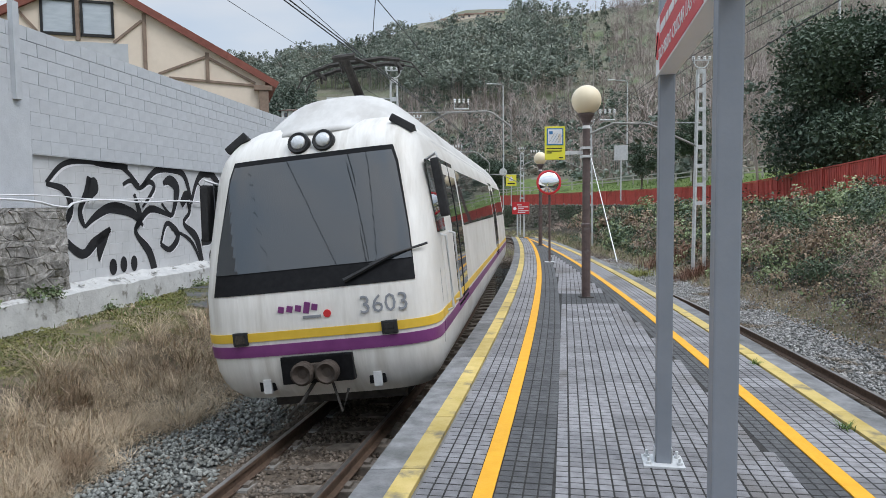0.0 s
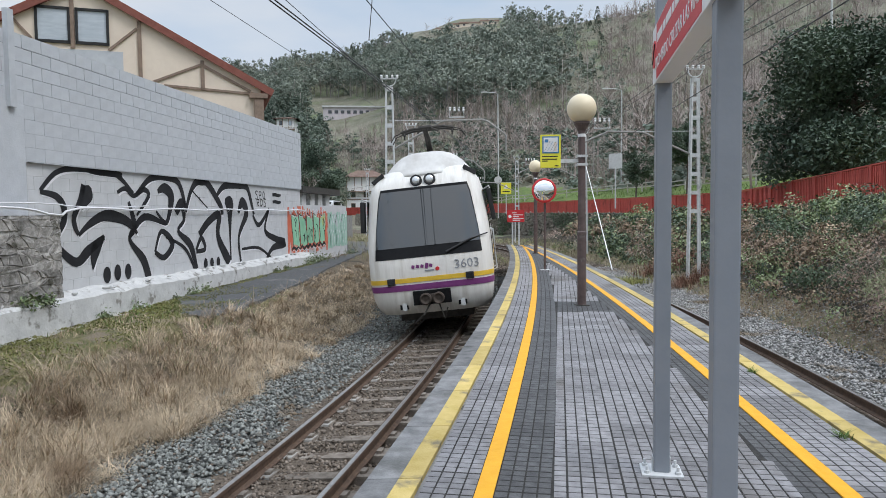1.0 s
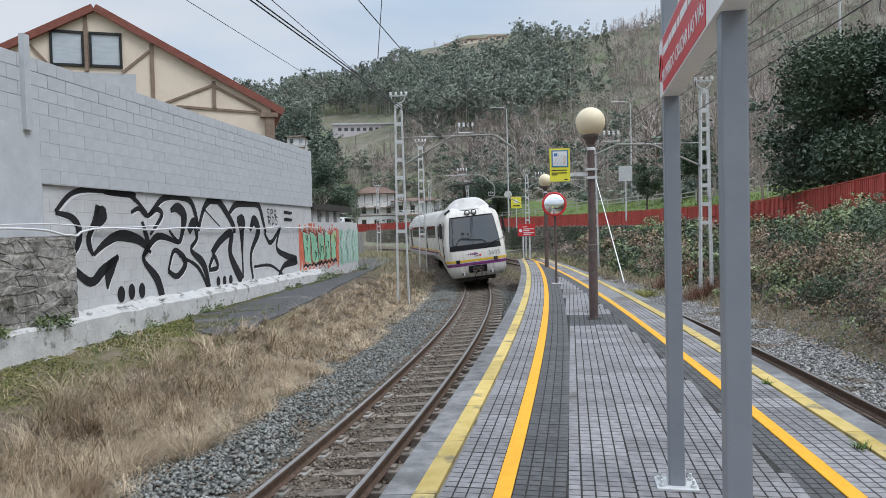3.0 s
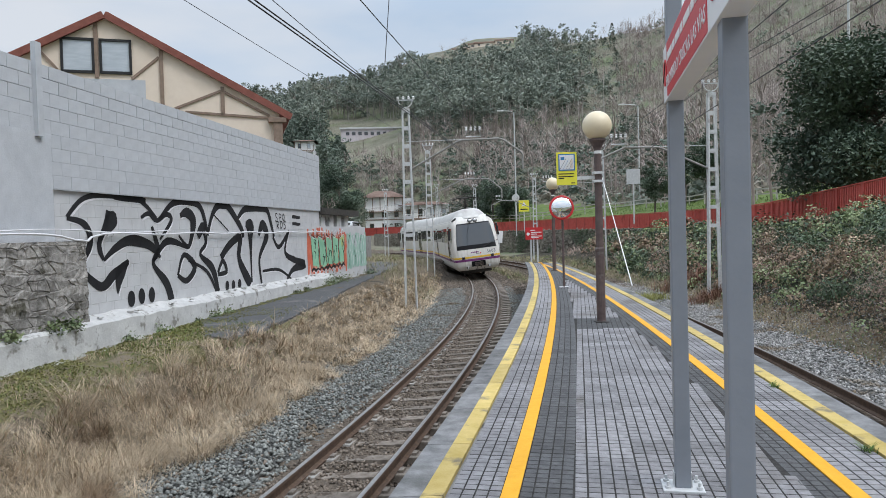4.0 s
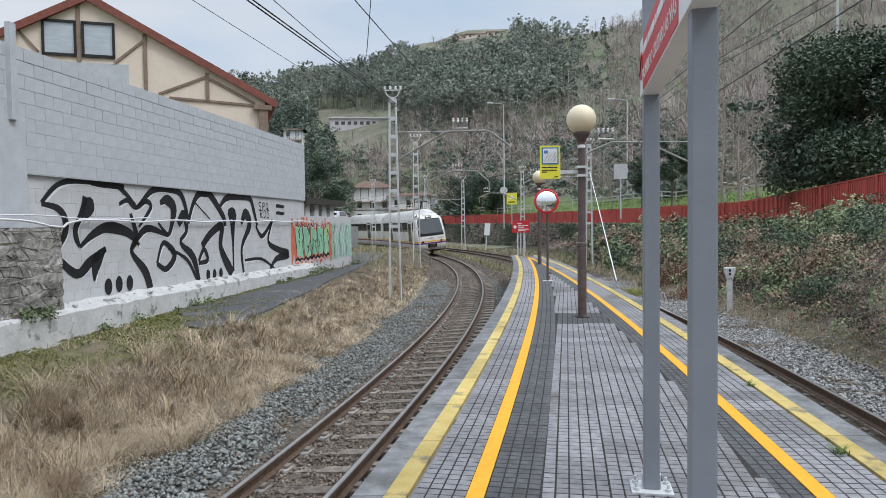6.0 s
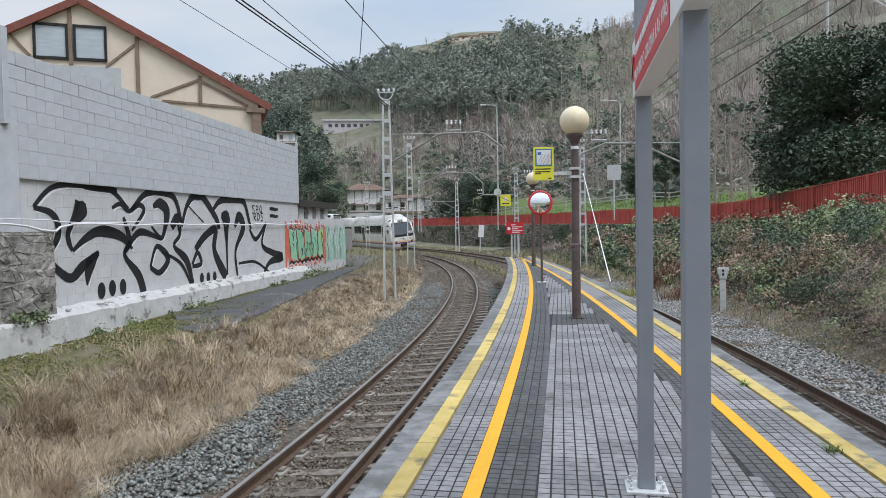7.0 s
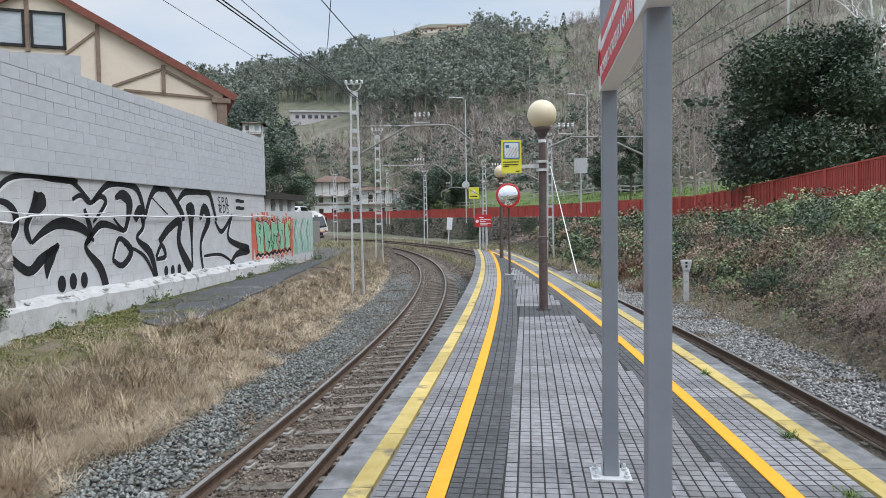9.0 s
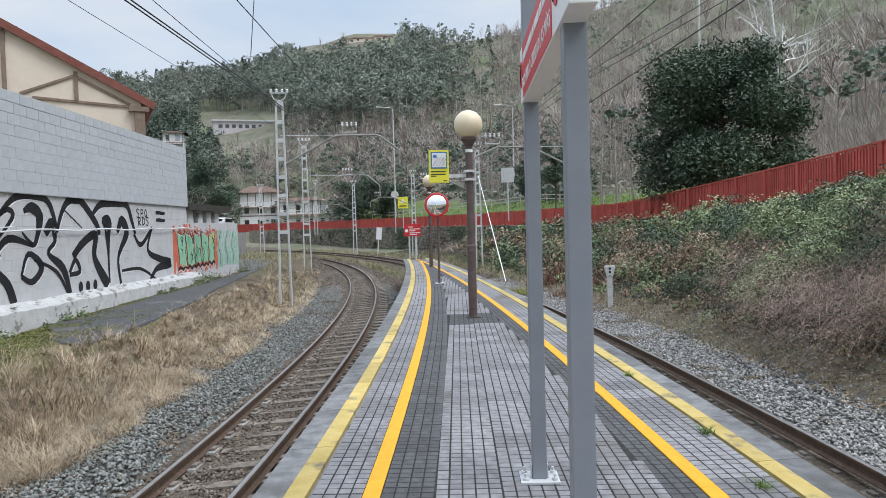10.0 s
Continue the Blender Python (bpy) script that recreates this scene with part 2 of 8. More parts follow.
M["grass_green"] = surf("green_grass", (0.075, 0.13, 0.025), (0.17, 0.24, 0.06), 1.2, 0.8, 0.0, per_island=0.3, island_hue=0.02)
M["grass_dry"] = surf("dry_grass", (0.29, 0.222, 0.145), (0.64, 0.52, 0.375), 1.4, 0.85, 0.0, per_island=0.42, spots=(0.23, 0.16, 0.10), spot_scale=0.8)
# Brown-grey twigs, lightened so that the base colour carries the slope's haze.
M["twig"] = surf("haze_lightened_twigs", (0.25, 0.205, 0.185), (0.46, 0.395, 0.365), 0.12, 0.9, 0.0, per_island=0.25, detail=3)
M["birch"] = surf("pale_birch_bark", (0.62, 0.61, 0.60), (0.82, 0.81, 0.80), 6, 0.8, 0.3, 20, spots=(0.10, 0.095, 0.09), spot_scale=5, spot_edge=0.62)
M["bark"] = surf("grey_brown_bark", (0.09, 0.075, 0.06), (0.17, 0.145, 0.12), 8, 0.9, 0.5, 25)
M["hill_soil"] = surf("hillside_grass_and_bracken", (0.11, 0.112, 0.072), (0.25, 0.232, 0.18), 0.11, 0.95, 0.8, 0.9, spots=(0.135, 0.165, 0.085), spot_scale=0.035, spot_edge=0.50, spot_soft=0.12, bump_dist=0.9, detail=10)


# ---- mesh helpers ----
def mesh_ob(name, verts, faces, material, parent=None, smooth=False):
    me = bpy.data.meshes.new(name)
    me.from_pydata([tuple(v) for v in verts], [], faces)
    me.update()
    ob = new(name, me)
    for m in (material if isinstance(material, (list, tuple)) else [material]):
        me.materials.append(m)
    if smooth:
        me.shade_smooth()
    ob.parent = parent
    return ob


def big_mesh(name, verts, faces, material, parent=None, smooth=False):
    """From numpy arrays: verts (n, 3), faces (m, 3) or (m, 4)."""
    verts, faces = np.asarray(verts, np.float32), np.asarray(faces, np.int32)
    k = faces.shape[1]
    me = bpy.data.meshes.new(name)
    me.vertices.add(len(verts))
    me.vertices.foreach_set("co", verts.ravel())
    me.loops.add(faces.size)
    me.loops.foreach_set("vertex_index", faces.ravel())
    me.polygons.add(len(faces))
    me.polygons.foreach_set("loop_start", np.arange(0, faces.size, k, dtype=np.int32))
    me.polygons.foreach_set("loop_total", np.full(len(faces), k, np.int32))
    me.update(calc_edges=True)
    me.validate()
    me.materials.append(material)
    if smooth:
        me.shade_smooth()
    ob = new(name, me)
    ob.parent = parent
    return ob


def part(name, bm, material, parent=None, label="", smooth=False):
    me = bpy.data.meshes.new(name)
    bm.normal_update()
    bm.to_mesh(me)
    bm.free()
    me.materials.append(material)
    if smooth:
        me.shade_smooth()
    ob = new(name, me)
    ob.parent = parent
    return tagged(ob, label)


def thing(name, label, category, m=None, group="", kind=""):
    ob = new(name)
    ob.empty_display_size = 0.1
    if m is not None:
        ob.matrix_basis = m
    return tagged(ob, label, category, group, kind)


def add_box(bm, x0, x1, y0, y1, z0, z1, m=None, bevel=0.0):
    made = bmesh.ops.create_cube(bm, size=1)["verts"]
    for v in made:
        v.co = Vector((x0 + (v.co.x + 0.5) * (x1 - x0), y0 + (v.co.y + 0.5) * (y1 - y0), z0 + (v.co.z + 0.5) * (z1 - z0)))
    if bevel:
        edges = list({e for v in made for e in v.link_edges})
        made = bmesh.ops.bevel(bm, geom=edges, offset=bevel, segments=2, affect="EDGES", profile=0.7)["verts"]
    if m is not None:
        bmesh.ops.transform(bm, matrix=m, verts=list({v for v in made}))
    return made


def box(x0, x1, y0, y1, z0, z1, m=None, bevel=0.0):
    bm = bmesh.new()
    add_box(bm, x0, x1, y0, y1, z0, z1, m, bevel)
    return bm


def add_bar(bm, a, b, w, h=None, up=(0, 0, 1)):
    """A square bar from a to b."""
    a, b = Vector(a), Vector(b)
    d = b - a
    h = h or w
    q = d.to_track_quat("Y", "Z")
    add_box(bm, -w / 2, w / 2, 0, d.length, -h / 2, h / 2, Matrix.Translation(a) @ q.to_matrix().to_4x4())


def add_tube(bm, pts, rad, sides=8, caps=True):
    """A round tube along points; rad is one number or one for each point."""
    pts = [Vector(p) for p in pts]
    rads = rad if isinstance(rad, (list, tuple)) else [rad] * len(pts)
    rings = []
    for i, p in enumerate(pts):
        d = (pts[min(i + 1, len(pts) - 1)] - pts[max(i - 1, 0)]).normalized()
        side = d.cross(Vector((0, 0, 1)))
        if side.length < 0.05:
            side = d.cross(Vector((0, 1, 0)))
        side.normalize()
        other = side.cross(d)
        rings.append([bm.verts.new(p + rads[i] * (math.cos(2 * math.pi * k / sides) * side + math.sin(2 * math.pi * k / sides) * other)) for k in range(sides)])
    for r0, r1 in zip(rings, rings[1:]):
        for k in range(sides):
            bm.faces.new((r0[k], r0[(k + 1) % sides], r1[(k + 1) % sides], r1[k]))
    if caps:
        bm.faces.new(rings[0][::-1])
        bm.faces.new(rings[-1])


def tube(pts, rad, sides=8):
    bm = bmesh.new()
    add_tube(bm, pts, rad, sides)
    return bm


def add_lathe(bm, profile, sides=24, m=None):
    """A turned shape round z from (radius, z) pairs."""
    rings = []
    made = []
    for r, z in profile:
        ring = [bm.verts.new((r * math.cos(2 * math.pi * k / sides), r * math.sin(2 * math.pi * k / sides), z)) for k in range(sides)]
        rings.append(ring)
        made += ring
    for r0, r1 in zip(rings, rings[1:]):
        for k in range(sides):
            bm.faces.new((r0[k], r0[(k + 1) % sides], r1[(k + 1) % sides], r1[k]))
    bm.faces.new(rings[0][::-1])
    bm.faces.new(rings[-1])
    if m is not None:
        bmesh.ops.transform(bm, matrix=m, verts=made)
    return bm


def lettering(text, size, material, parent, m, depth=0.003, name="lettering", label="", shear=0.0):
    """Words in the built-in font, turned into a mesh; the text stands in the x-z plane of m, facing -y."""
    cu = bpy.data.curves.new("letters", "FONT")
    cu.body, cu.size, cu.extrude, cu.align_x, cu.align_y, cu.shear = text, size, depth, "CENTER", "CENTER", shear
    cu.resolution_u = 2
    tmp = bpy.data.objects.new("letters", cu)
    scene.collection.objects.link(tmp)
    bpy.context.view_layer.update()
    me = bpy.data.meshes.new_from_object(tmp.evaluated_get(bpy.context.evaluated_depsgraph_get()))
    bpy.data.objects.remove(tmp)
    me.transform(m @ pose(0, 0, 0, 90))
    me.materials.clear()
    me.materials.append(material)
    ob = new(name, me)
    ob.parent = parent
    return tagged(ob, label)


# ---- plan of the station: arcs of the two tracks and of the island platform ----
LC, LR = Vector((-136.0, 34.5)), 137.27     # the curve of the track beside the painted wall
RC, RR = Vector((-217.0, 31.2)), 223.25     # the outer track, up to the platform's tip
LEAN = 5.6                                  # superelevation, degrees
RAIL = -1.0


def fall(y):
    """The line falls away gently."""
    return -0.0035 * max(0.0, y - 12.0)


def on_left(s, lateral=0.0, z=0.0):
    """A place s metres along the inner track (s = 34.5 where it runs due north), lateral to its right."""
    a = (s - LC.y) / LR
    return Vector((LC.x + (LR + lateral) * math.cos(a), LC.y + (LR + lateral) * math.sin(a), z + fall(s)))


def on_right(s, lateral=0.0, z=0.0):
    if s < 33.0:
        a = (s - RC.y) / RR
        return Vector((RC.x + (RR + lateral) * math.cos(a), RC.y + (RR + lateral) * math.sin(a), z + fall(s)))
    base = on_right(32.999)
    r = math.hypot(base.x - LC.x, base.y - LC.y)
    a = math.atan2(base.y - LC.y, base.x - LC.x) + (s - 33.0) / r
    return Vector((LC.x + (r + lateral) * math.cos(a), LC.y + (r + lateral) * math.sin(a), z + fall(s)))


PC, PR = Vector((-236.66, 50.01)), 240.92   # inner edge of the coping beside the inner track
QR = 221.37                                 # inner edge of the coping beside the outer track (round RC)


def plat_left(y, off=0.0):
    return PC.x + math.sqrt((PR + off) ** 2 - (y - PC.y) ** 2)


def plat_right(y, off=0.0):
    return RC.x + math.sqrt((QR + off) ** 2 - (y - RC.y) ** 2)


WALL_A, WALL_D = Vector((-5.22, 26.1)), Vector((0.1236, 0.9923))   # far end of the block wall, and the way it runs


def wall_at(s, z=0.0, out=0.0):
    """A place on the painted wall's face, s metres before its far end; out: towards the track."""
    p = WALL_A - WALL_D * s
    return Vector((p.x + out * WALL_D.y, p.y - out * WALL_D.x, z))


# ---- ground: one sheet from the track bed to the hills ----
def smooth(a, b, v):
    t = min(1.0, max(0.0, (v - a) / (b - a)))
    return t * t * (3 - 2 * t)


RIDGE = ((-180, .22), (-90, .22), (-40, .20), (-17, .216), (-13.5, .216), (-11.4, .232), (-8, .232), (-4.5, .252), (-1.5, .270), (1.9, .286), (5.6, .284), (8.5, .272), (12, .270), (16.4, .280), (22, .30), (30, .35), (42, .41), (60, .42), (110, .30), (180, .22))


def ridge(b):
    for (b0, e0), (b1, e1) in zip(RIDGE, RIDGE[1:]):
        if b <= b1:
            return e0 + (e1 - e0) * (b - b0) / (b1 - b0)
    return 0.12


def lat_left(x, y):
    return math.hypot(x - LC.x, y - LC.y) - LR


def lat_right(x, y):
    if y < 33:
        return math.hypot(x - RC.x, y - RC.y) - RR
    base = on_right(33.0)
    return math.hypot(x - LC.x, y - LC.y) - math.hypot(base.x - LC.x, base.y - LC.y)


def fence_z(y):
    """Foot of the red fence."""
    return 1.42 + (0.052 * (36 - max(y, 4)) if y < 36 else 0.002 * (y - 36))


FENCE_R = 152.0


def zg(x, y, rough=True):
    l, r = lat_left(x, y), lat_right(x, y)
    lc = math.hypot(x - LC.x, y - LC.y)
    rho, b = math.hypot(x, y), math.degrees(math.atan2(x, y))
    z = -1.2 + fall(y)
    w = (x - WALL_A.x) * WALL_D.y - (y - WALL_A.y) * WALL_D.x          # out from the wall
    if l < -1.5:
        z -= 0.12 * smooth(-1.5, -2.4, l)
        hi = -0.42 + 0.12 * smooth(8, 24, y) - 0.5 * smooth(45, 70, y) + fall(y) * 0.5
        z += (hi - z) * smooth(-2.3, -5.0, l) if l > -12 else hi - z
        z = z + (hi - z) * smooth(3.0, 1.2, w)
    if r > 1.6:
        far = smooth(42, 70, y)
        foot = 3.0 + 2.4 * far
        z += 0.12 * smooth(1.6, 3.0, r)
        top = fence_z(y) - 0.65 - 1.2 * far
        f_lat = r + FENCE_R - lc                                       # where the fence stands, across the track
        z += (top - z) * smooth(foot - 0.6, f_lat - 0.9 + 0.5 * far, r) ** (0.72 - 0.1 * far) * (1 - 0.92 * smooth(52, 84, y))
    q = lc - FENCE_R
    lift = 0.5 + 0.9 * smooth(42, 70, y)
    if q > lift and (y > 0 or x > 0):
        top = fence_z(y)
        crest = ridge(b) * (math.hypot(x, y) if q < 300 else math.hypot(x, y) * 300 / q) + 1.6
        shelf = 1 - 0.92 * smooth(2.5, -0.5, b) * smooth(-17, -11, b) * smooth(172, 150, rho)    # level ground where the houses stand
        z = top + (crest - top) * min(1.0, (q - lift) / 300) ** 0.6 * shelf
    elif rho > 60:
        crest = ridge(b) * 430
        z += crest * smooth(60, 430, rho) * (smooth(-6, -50, l) if l < 0 else smooth(0, 30, q))
    if rho > 430:
        z -= (rho - 430) * 0.10
    if rough:
        v = Vector((x, y, 0))
        amp = 0.025 + 0.05 * smooth(-2.2, -4.0, l) * (1 if l < 0 else 0) + 0.18 * smooth(3.4, 5.0, r)
        z += amp * noise.noise(v * 1.3) + amp * 0.5 * noise.noise(v * 3.7)
        if rho > 70:
            z += 0.02 * min(rho - 70, 120) * noise.noise(v * 0.012) + 1.2 * noise.noise(v * 0.05) * smooth(70, 160, rho)
    return z


rings = [0.6 + 0.4 * i for i in range(140)]
while rings[-1] < 125:
    rings.append(rings[-1] + 0.8)
while rings[-1] < 2600:
    rings.append(rings[-1] * 1.045)
AZ = 480
gv = [(0, 0, -1.3)]
for rr in rings:
    for k in range(AZ):
        a = 2 * math.pi * k / AZ
        gx, gy = rr * math.sin(a), rr * math.cos(a)
        gv.append((gx, gy, zg(gx, gy)))
gf, gm = [], []
for i in range(len(rings) - 1):
    for k in range(AZ):
        a0, a1 = 1 + i * AZ + k, 1 + i * AZ + (k + 1) % AZ
        gf.append((a0, a0 + AZ, a1 + AZ, a1))
        cx, cy = gv[a0][0], gv[a0][1]
        l, r = lat_left(cx, cy), lat_right(cx, cy)
        lc = math.hypot(cx - LC.x, cy - LC.y)
        if -0.95 < l < 0.95 or -2.2 < r < 0.6:
            gm.append(5)
        elif -2.6 < l < 2.2 or 0.6 <= r < 2.3:
            gm.append(0 if cy < 31 else 5)
        elif 2.3 <= r < 3.0:
            gm.append(1)
        elif r > 3.0 and lc > FENCE_R + 14 or rings[i] > 75 and not (FENCE_R < lc < FENCE_R + 9 and cx > 0.03 * cy):
            gm.append(2)
        elif lc > FENCE_R:
            gm.append(3)
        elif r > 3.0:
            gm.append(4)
        else:
            out = (cx - WALL_A.x) * WALL_D.y - (cy - WALL_A.y) * WALL_D.x
            gm.append(7 if cy < 18 and out < 2.3 + 0.5 * noise.noise(Vector((cx, cy, 0))) else 6 if -7.0 < l <= -2.6 and cy < 46 else 1)
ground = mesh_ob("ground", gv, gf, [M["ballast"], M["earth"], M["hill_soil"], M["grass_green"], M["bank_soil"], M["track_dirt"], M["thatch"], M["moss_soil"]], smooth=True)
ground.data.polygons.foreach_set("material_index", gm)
tagged(ground, "stony earth ground rising to wooded hills", "ground", kind="structure")


# ---- the two tracks ----
def sweep(name, where, s0, s1, step, outline, material, parent):
    """A bar of constant section along a track; outline: (lateral, z) pairs."""
    n = int((s1 - s0) / step) + 1
    k = len(outline)
    verts = [where(s0 + (s1 - s0) * i / n, la, z) for i in range(n + 1) for la, z in outline]
    faces = [(i * k + j, i * k + (j + 1) % k, (i + 1) * k + (j + 1) % k, (i + 1) * k + j) for i in range(n) for j in range(k)]
    faces += [tuple(range(k))[::-1], tuple(n * k + j for j in range(k))]
    return mesh_ob(name, verts, faces, material, parent)


def rail_outline(c, top):
    foot, web, head = 0.062, 0.009, 0.034
    return [(c - foot, top - 0.145), (c + foot, top - 0.145), (c + foot, top - 0.132), (c + web, top - 0.115), (c + web, top - 0.045), (c + head, top - 0.034),
            (c + head, top - 0.004), (c - head, top - 0.004), (c - head, top - 0.034), (c - web, top - 0.045), (c - web, top - 0.115), (c - foot, top - 0.132)]


def track(name, where, s0, s1, cant, label, sunk=0.0):
    root = thing(name, label, "railway track", kind="structure")
    for side, top in ((-0.53, RAIL - cant * 0.5), (0.53, RAIL + cant * 0.5)):
        rail = sweep("rail", where, s0, s1, 0.8, rail_outline(side, top), M["rail_rust"], root)
        run = sweep("rail_head", where, s0, s1, 0.8, [(side - 0.027, top - 0.006), (side + 0.027, top - 0.006), (side + 0.022, top), (side - 0.022, top)], M["rail_top"], rail)
        tagged(run, "shiny worn running surface")
    bm = bmesh.new()
    for x0, x1, h in ((-0.95, -0.36, 0.0), (0.36, 0.95, 0.0)):
        add_box(bm, x0, x1, -0.13, 0.13, -0.30, -0.145, bevel=0.02)
    add_box(bm, -0.37, 0.37, -0.09, 0.09, -0.30, -0.175)
    for rail_x in (-0.53, 0.53):
        for d in (-0.10, 0.10):
            add_box(bm, rail_x + d - 0.03, rail_x + d + 0.03, -0.06, 0.06, -0.15, -0.115)
    first = part("sleeper", bm, M["sleeper"], root)
    first.data.materials.append(M["sleeper_end"])
    for face in first.data.polygons:
        face.material_index = int(face.center.x < -0.64)
    n = int((s1 - s0) / 0.6)
    tilt = math.degrees(math.atan2(cant, 1.06))
    for i in range(n):
        s = s0 + 0.3 + 0.6 * i
        p, q = where(s, 0, RAIL), where(s + 0.1, 0, RAIL)
        head = math.degrees(math.atan2(-(q.x - p.x), q.y - p.y))
        ob = first if i == 0 else new("sleeper", first.data)
        ob.parent = root
        ob.matrix_basis = pose(p.x, p.y, p.z - sunk, 0, -tilt, head + random.uniform(-0.8, 0.8))
    return root


track("track_inner", on_left, -6.0, 132.0, 0.075, "metre-gauge track on concrete sleepers and rusty ballast")
track("track_outer", on_right, -4.0, 132.0, 0.05, "metre-gauge track on buried sleepers beside the bank", 0.075)


# ---- island platform ----
P_TIP, P_BACK = 33.0, -9.0
platform = thing("platform", "island platform with grey tiles and yellow safety lines", "platform", kind="structure")


def band(name, edge0, off0, edge1, off1, y0, y1, z, thick, material, parent, step=0.75, label=""):
    """A strip of the platform between two of its curves."""
    n = max(1, int((y1 - y0) / step))
    v, f = [], []
    for i in range(n + 1):
        y = y0 + (y1 - y0) * i / n
        xa, xb = edge0(y, off0), edge1(y, off1)
        v += [(xa, y, z), (xb, y, z), (xb, y, z - thick), (xa, y, z - thick)]
    for i in range(n):
        a = 4 * i
        f += [(a, a + 1, a + 5, a + 4), (a + 1, a + 2, a + 6, a + 5), (a + 2, a + 3, a + 7, a + 6), (a + 3, a, a + 4, a + 7)]
    f += [(0, 3, 2, 1), (4 * n, 4 * n + 1, 4 * n + 2, 4 * n + 3)]
    return tagged(mesh_ob(name, v, f, material, parent), label)


core = band("core", plat_left, -0.08, plat_right, 0.08, P_BACK, P_TIP, -0.03, 1.6, M["concrete"], platform, label="stained concrete side walls")
band("bedding", plat_left, 0.012, plat_right, -0.012, P_BACK, P_TIP - 0.3, -0.0028, 0.03, M["joint"], platform)
# coping slabs: a grey nosing and a worn yellow border, slab by slab
y = P_BACK
k = 0
while y < P_TIP - 0.4:
    y2 = min(P_TIP, y + 1.0)
    band("coping_slab", plat_left, -0.345, plat_left, -0.157, y + 0.004, y2 - 0.004, 0.0, 0.12, M["coping"], platform, 0.5)
    band("border_slab", plat_left, -0.155, plat_left, -0.022, y + 0.004, y2 - 0.004, 0.002, 0.10, M["yellow_worn"], platform, 0.5)
    band("coping_slab", plat_right, 0.157, plat_right, 0.345, y + 0.004, y2 - 0.004, 0.0, 0.12, M["coping"], platform, 0.5)
    band("border_slab", plat_right, 0.022, plat_right, 0.155, y + 0.004, y2 - 0.004, 0.002, 0.10, M["yellow_worn"], platform, 0.5)
    y = y2
band("safety_line", plat_left, 0.325, plat_left, 0.43, P_BACK, P_TIP - 0.6, 0.006, 0.02, M["yellow_line"], platform, 0.5, "smooth bright yellow line")
band("safety_line", plat_right, -0.51, plat_right, -0.405, P_BACK, P_TIP - 0.6, 0.006, 0.02, M["yellow_line"], platform, 0.5, "smooth bright yellow line")
# ---- painted block wall along the path ----
W_LEN, W_TOP, W_FOOT = 40.0, 4.66, -0.75
LEDGE = 2.55
wall_west = thing("wall_west", "tall grey-painted block wall with black letter graffiti", "wall", kind="structure")


def wall_box(name, s0, s1, z0, z1, out0, out1, material, parent, label=""):
    v = [wall_at(s, z, o) for s in (s0, s1) for o in (out0, out1) for z in (z0, z1)]
    f = [(0, 1, 3, 2), (4, 6, 7, 5), (0, 4, 5, 1), (2, 3, 7, 6), (1, 5, 7, 3), (0, 2, 6, 4)]
    return tagged(mesh_ob(name, v, f, material, parent), label)


wall_box("upper_wall", 0, W_LEN, LEDGE, W_TOP - 0.02, -0.25, -0.012, M["painted_joint"], wall_west)
wall_box("lower_wall", 0, W_LEN, W_FOOT, LEDGE, -0.25, -0.063, M["block_low"], wall_west, "smooth silver-grey painted wall with graffiti")
# ---- electric train, two coupled cars ----
def table(rows, v):
    for (a, p), (b, q) in zip(rows, rows[1:]):
        if v <= b:
            return p + (q - p) * (v - a) / (b - a)
    return rows[-1][1]


HALF = ((.50, 1.14), (.62, 1.23), (.72, 1.27), (.85, 1.30), (1.05, 1.32), (1.3, 1.335), (2.2, 1.335), (3.0, 1.28), (3.25, 1.21), (3.45, 1.10), (3.6, .95), (3.68, .76), (3.72, .42), (3.73, .05))
NOSE = ((.50, .26), (.62, .13), (.72, .07), (.85, .025), (1.05, .005), (1.3, 0), (1.7, .04), (3.15, .60), (3.3, .68), (3.45, .85), (3.6, 1.2), (3.68, 1.6), (3.72, 2.1), (3.73, 2.5))
LEVELS = [.50, .56, .62, .68, .75, .85, .95, 1.05, 1.17, 1.3, 1.5, 1.7, 1.95, 2.2, 2.5, 2.75, 3.0, 3.15, 3.25, 3.35, 3.45, 3.53, 3.6, 3.64, 3.68, 3.70, 3.72, 3.73]
CAR = 18.2
DEEP = 0.62


def nose_at(a, z, out=0.0):
    """A place on the rounded cab end: a from 0 (one side) to pi (the other)."""
    c, s = math.cos(a), math.sin(a)
    hw = table(HALF, z) + out
    x = -hw * math.copysign(abs(c) ** 0.42, c)
    y = table(NOSE, z) - out + DEEP * (1 - abs(s) ** 0.55)
    return Vector((x, y, z))


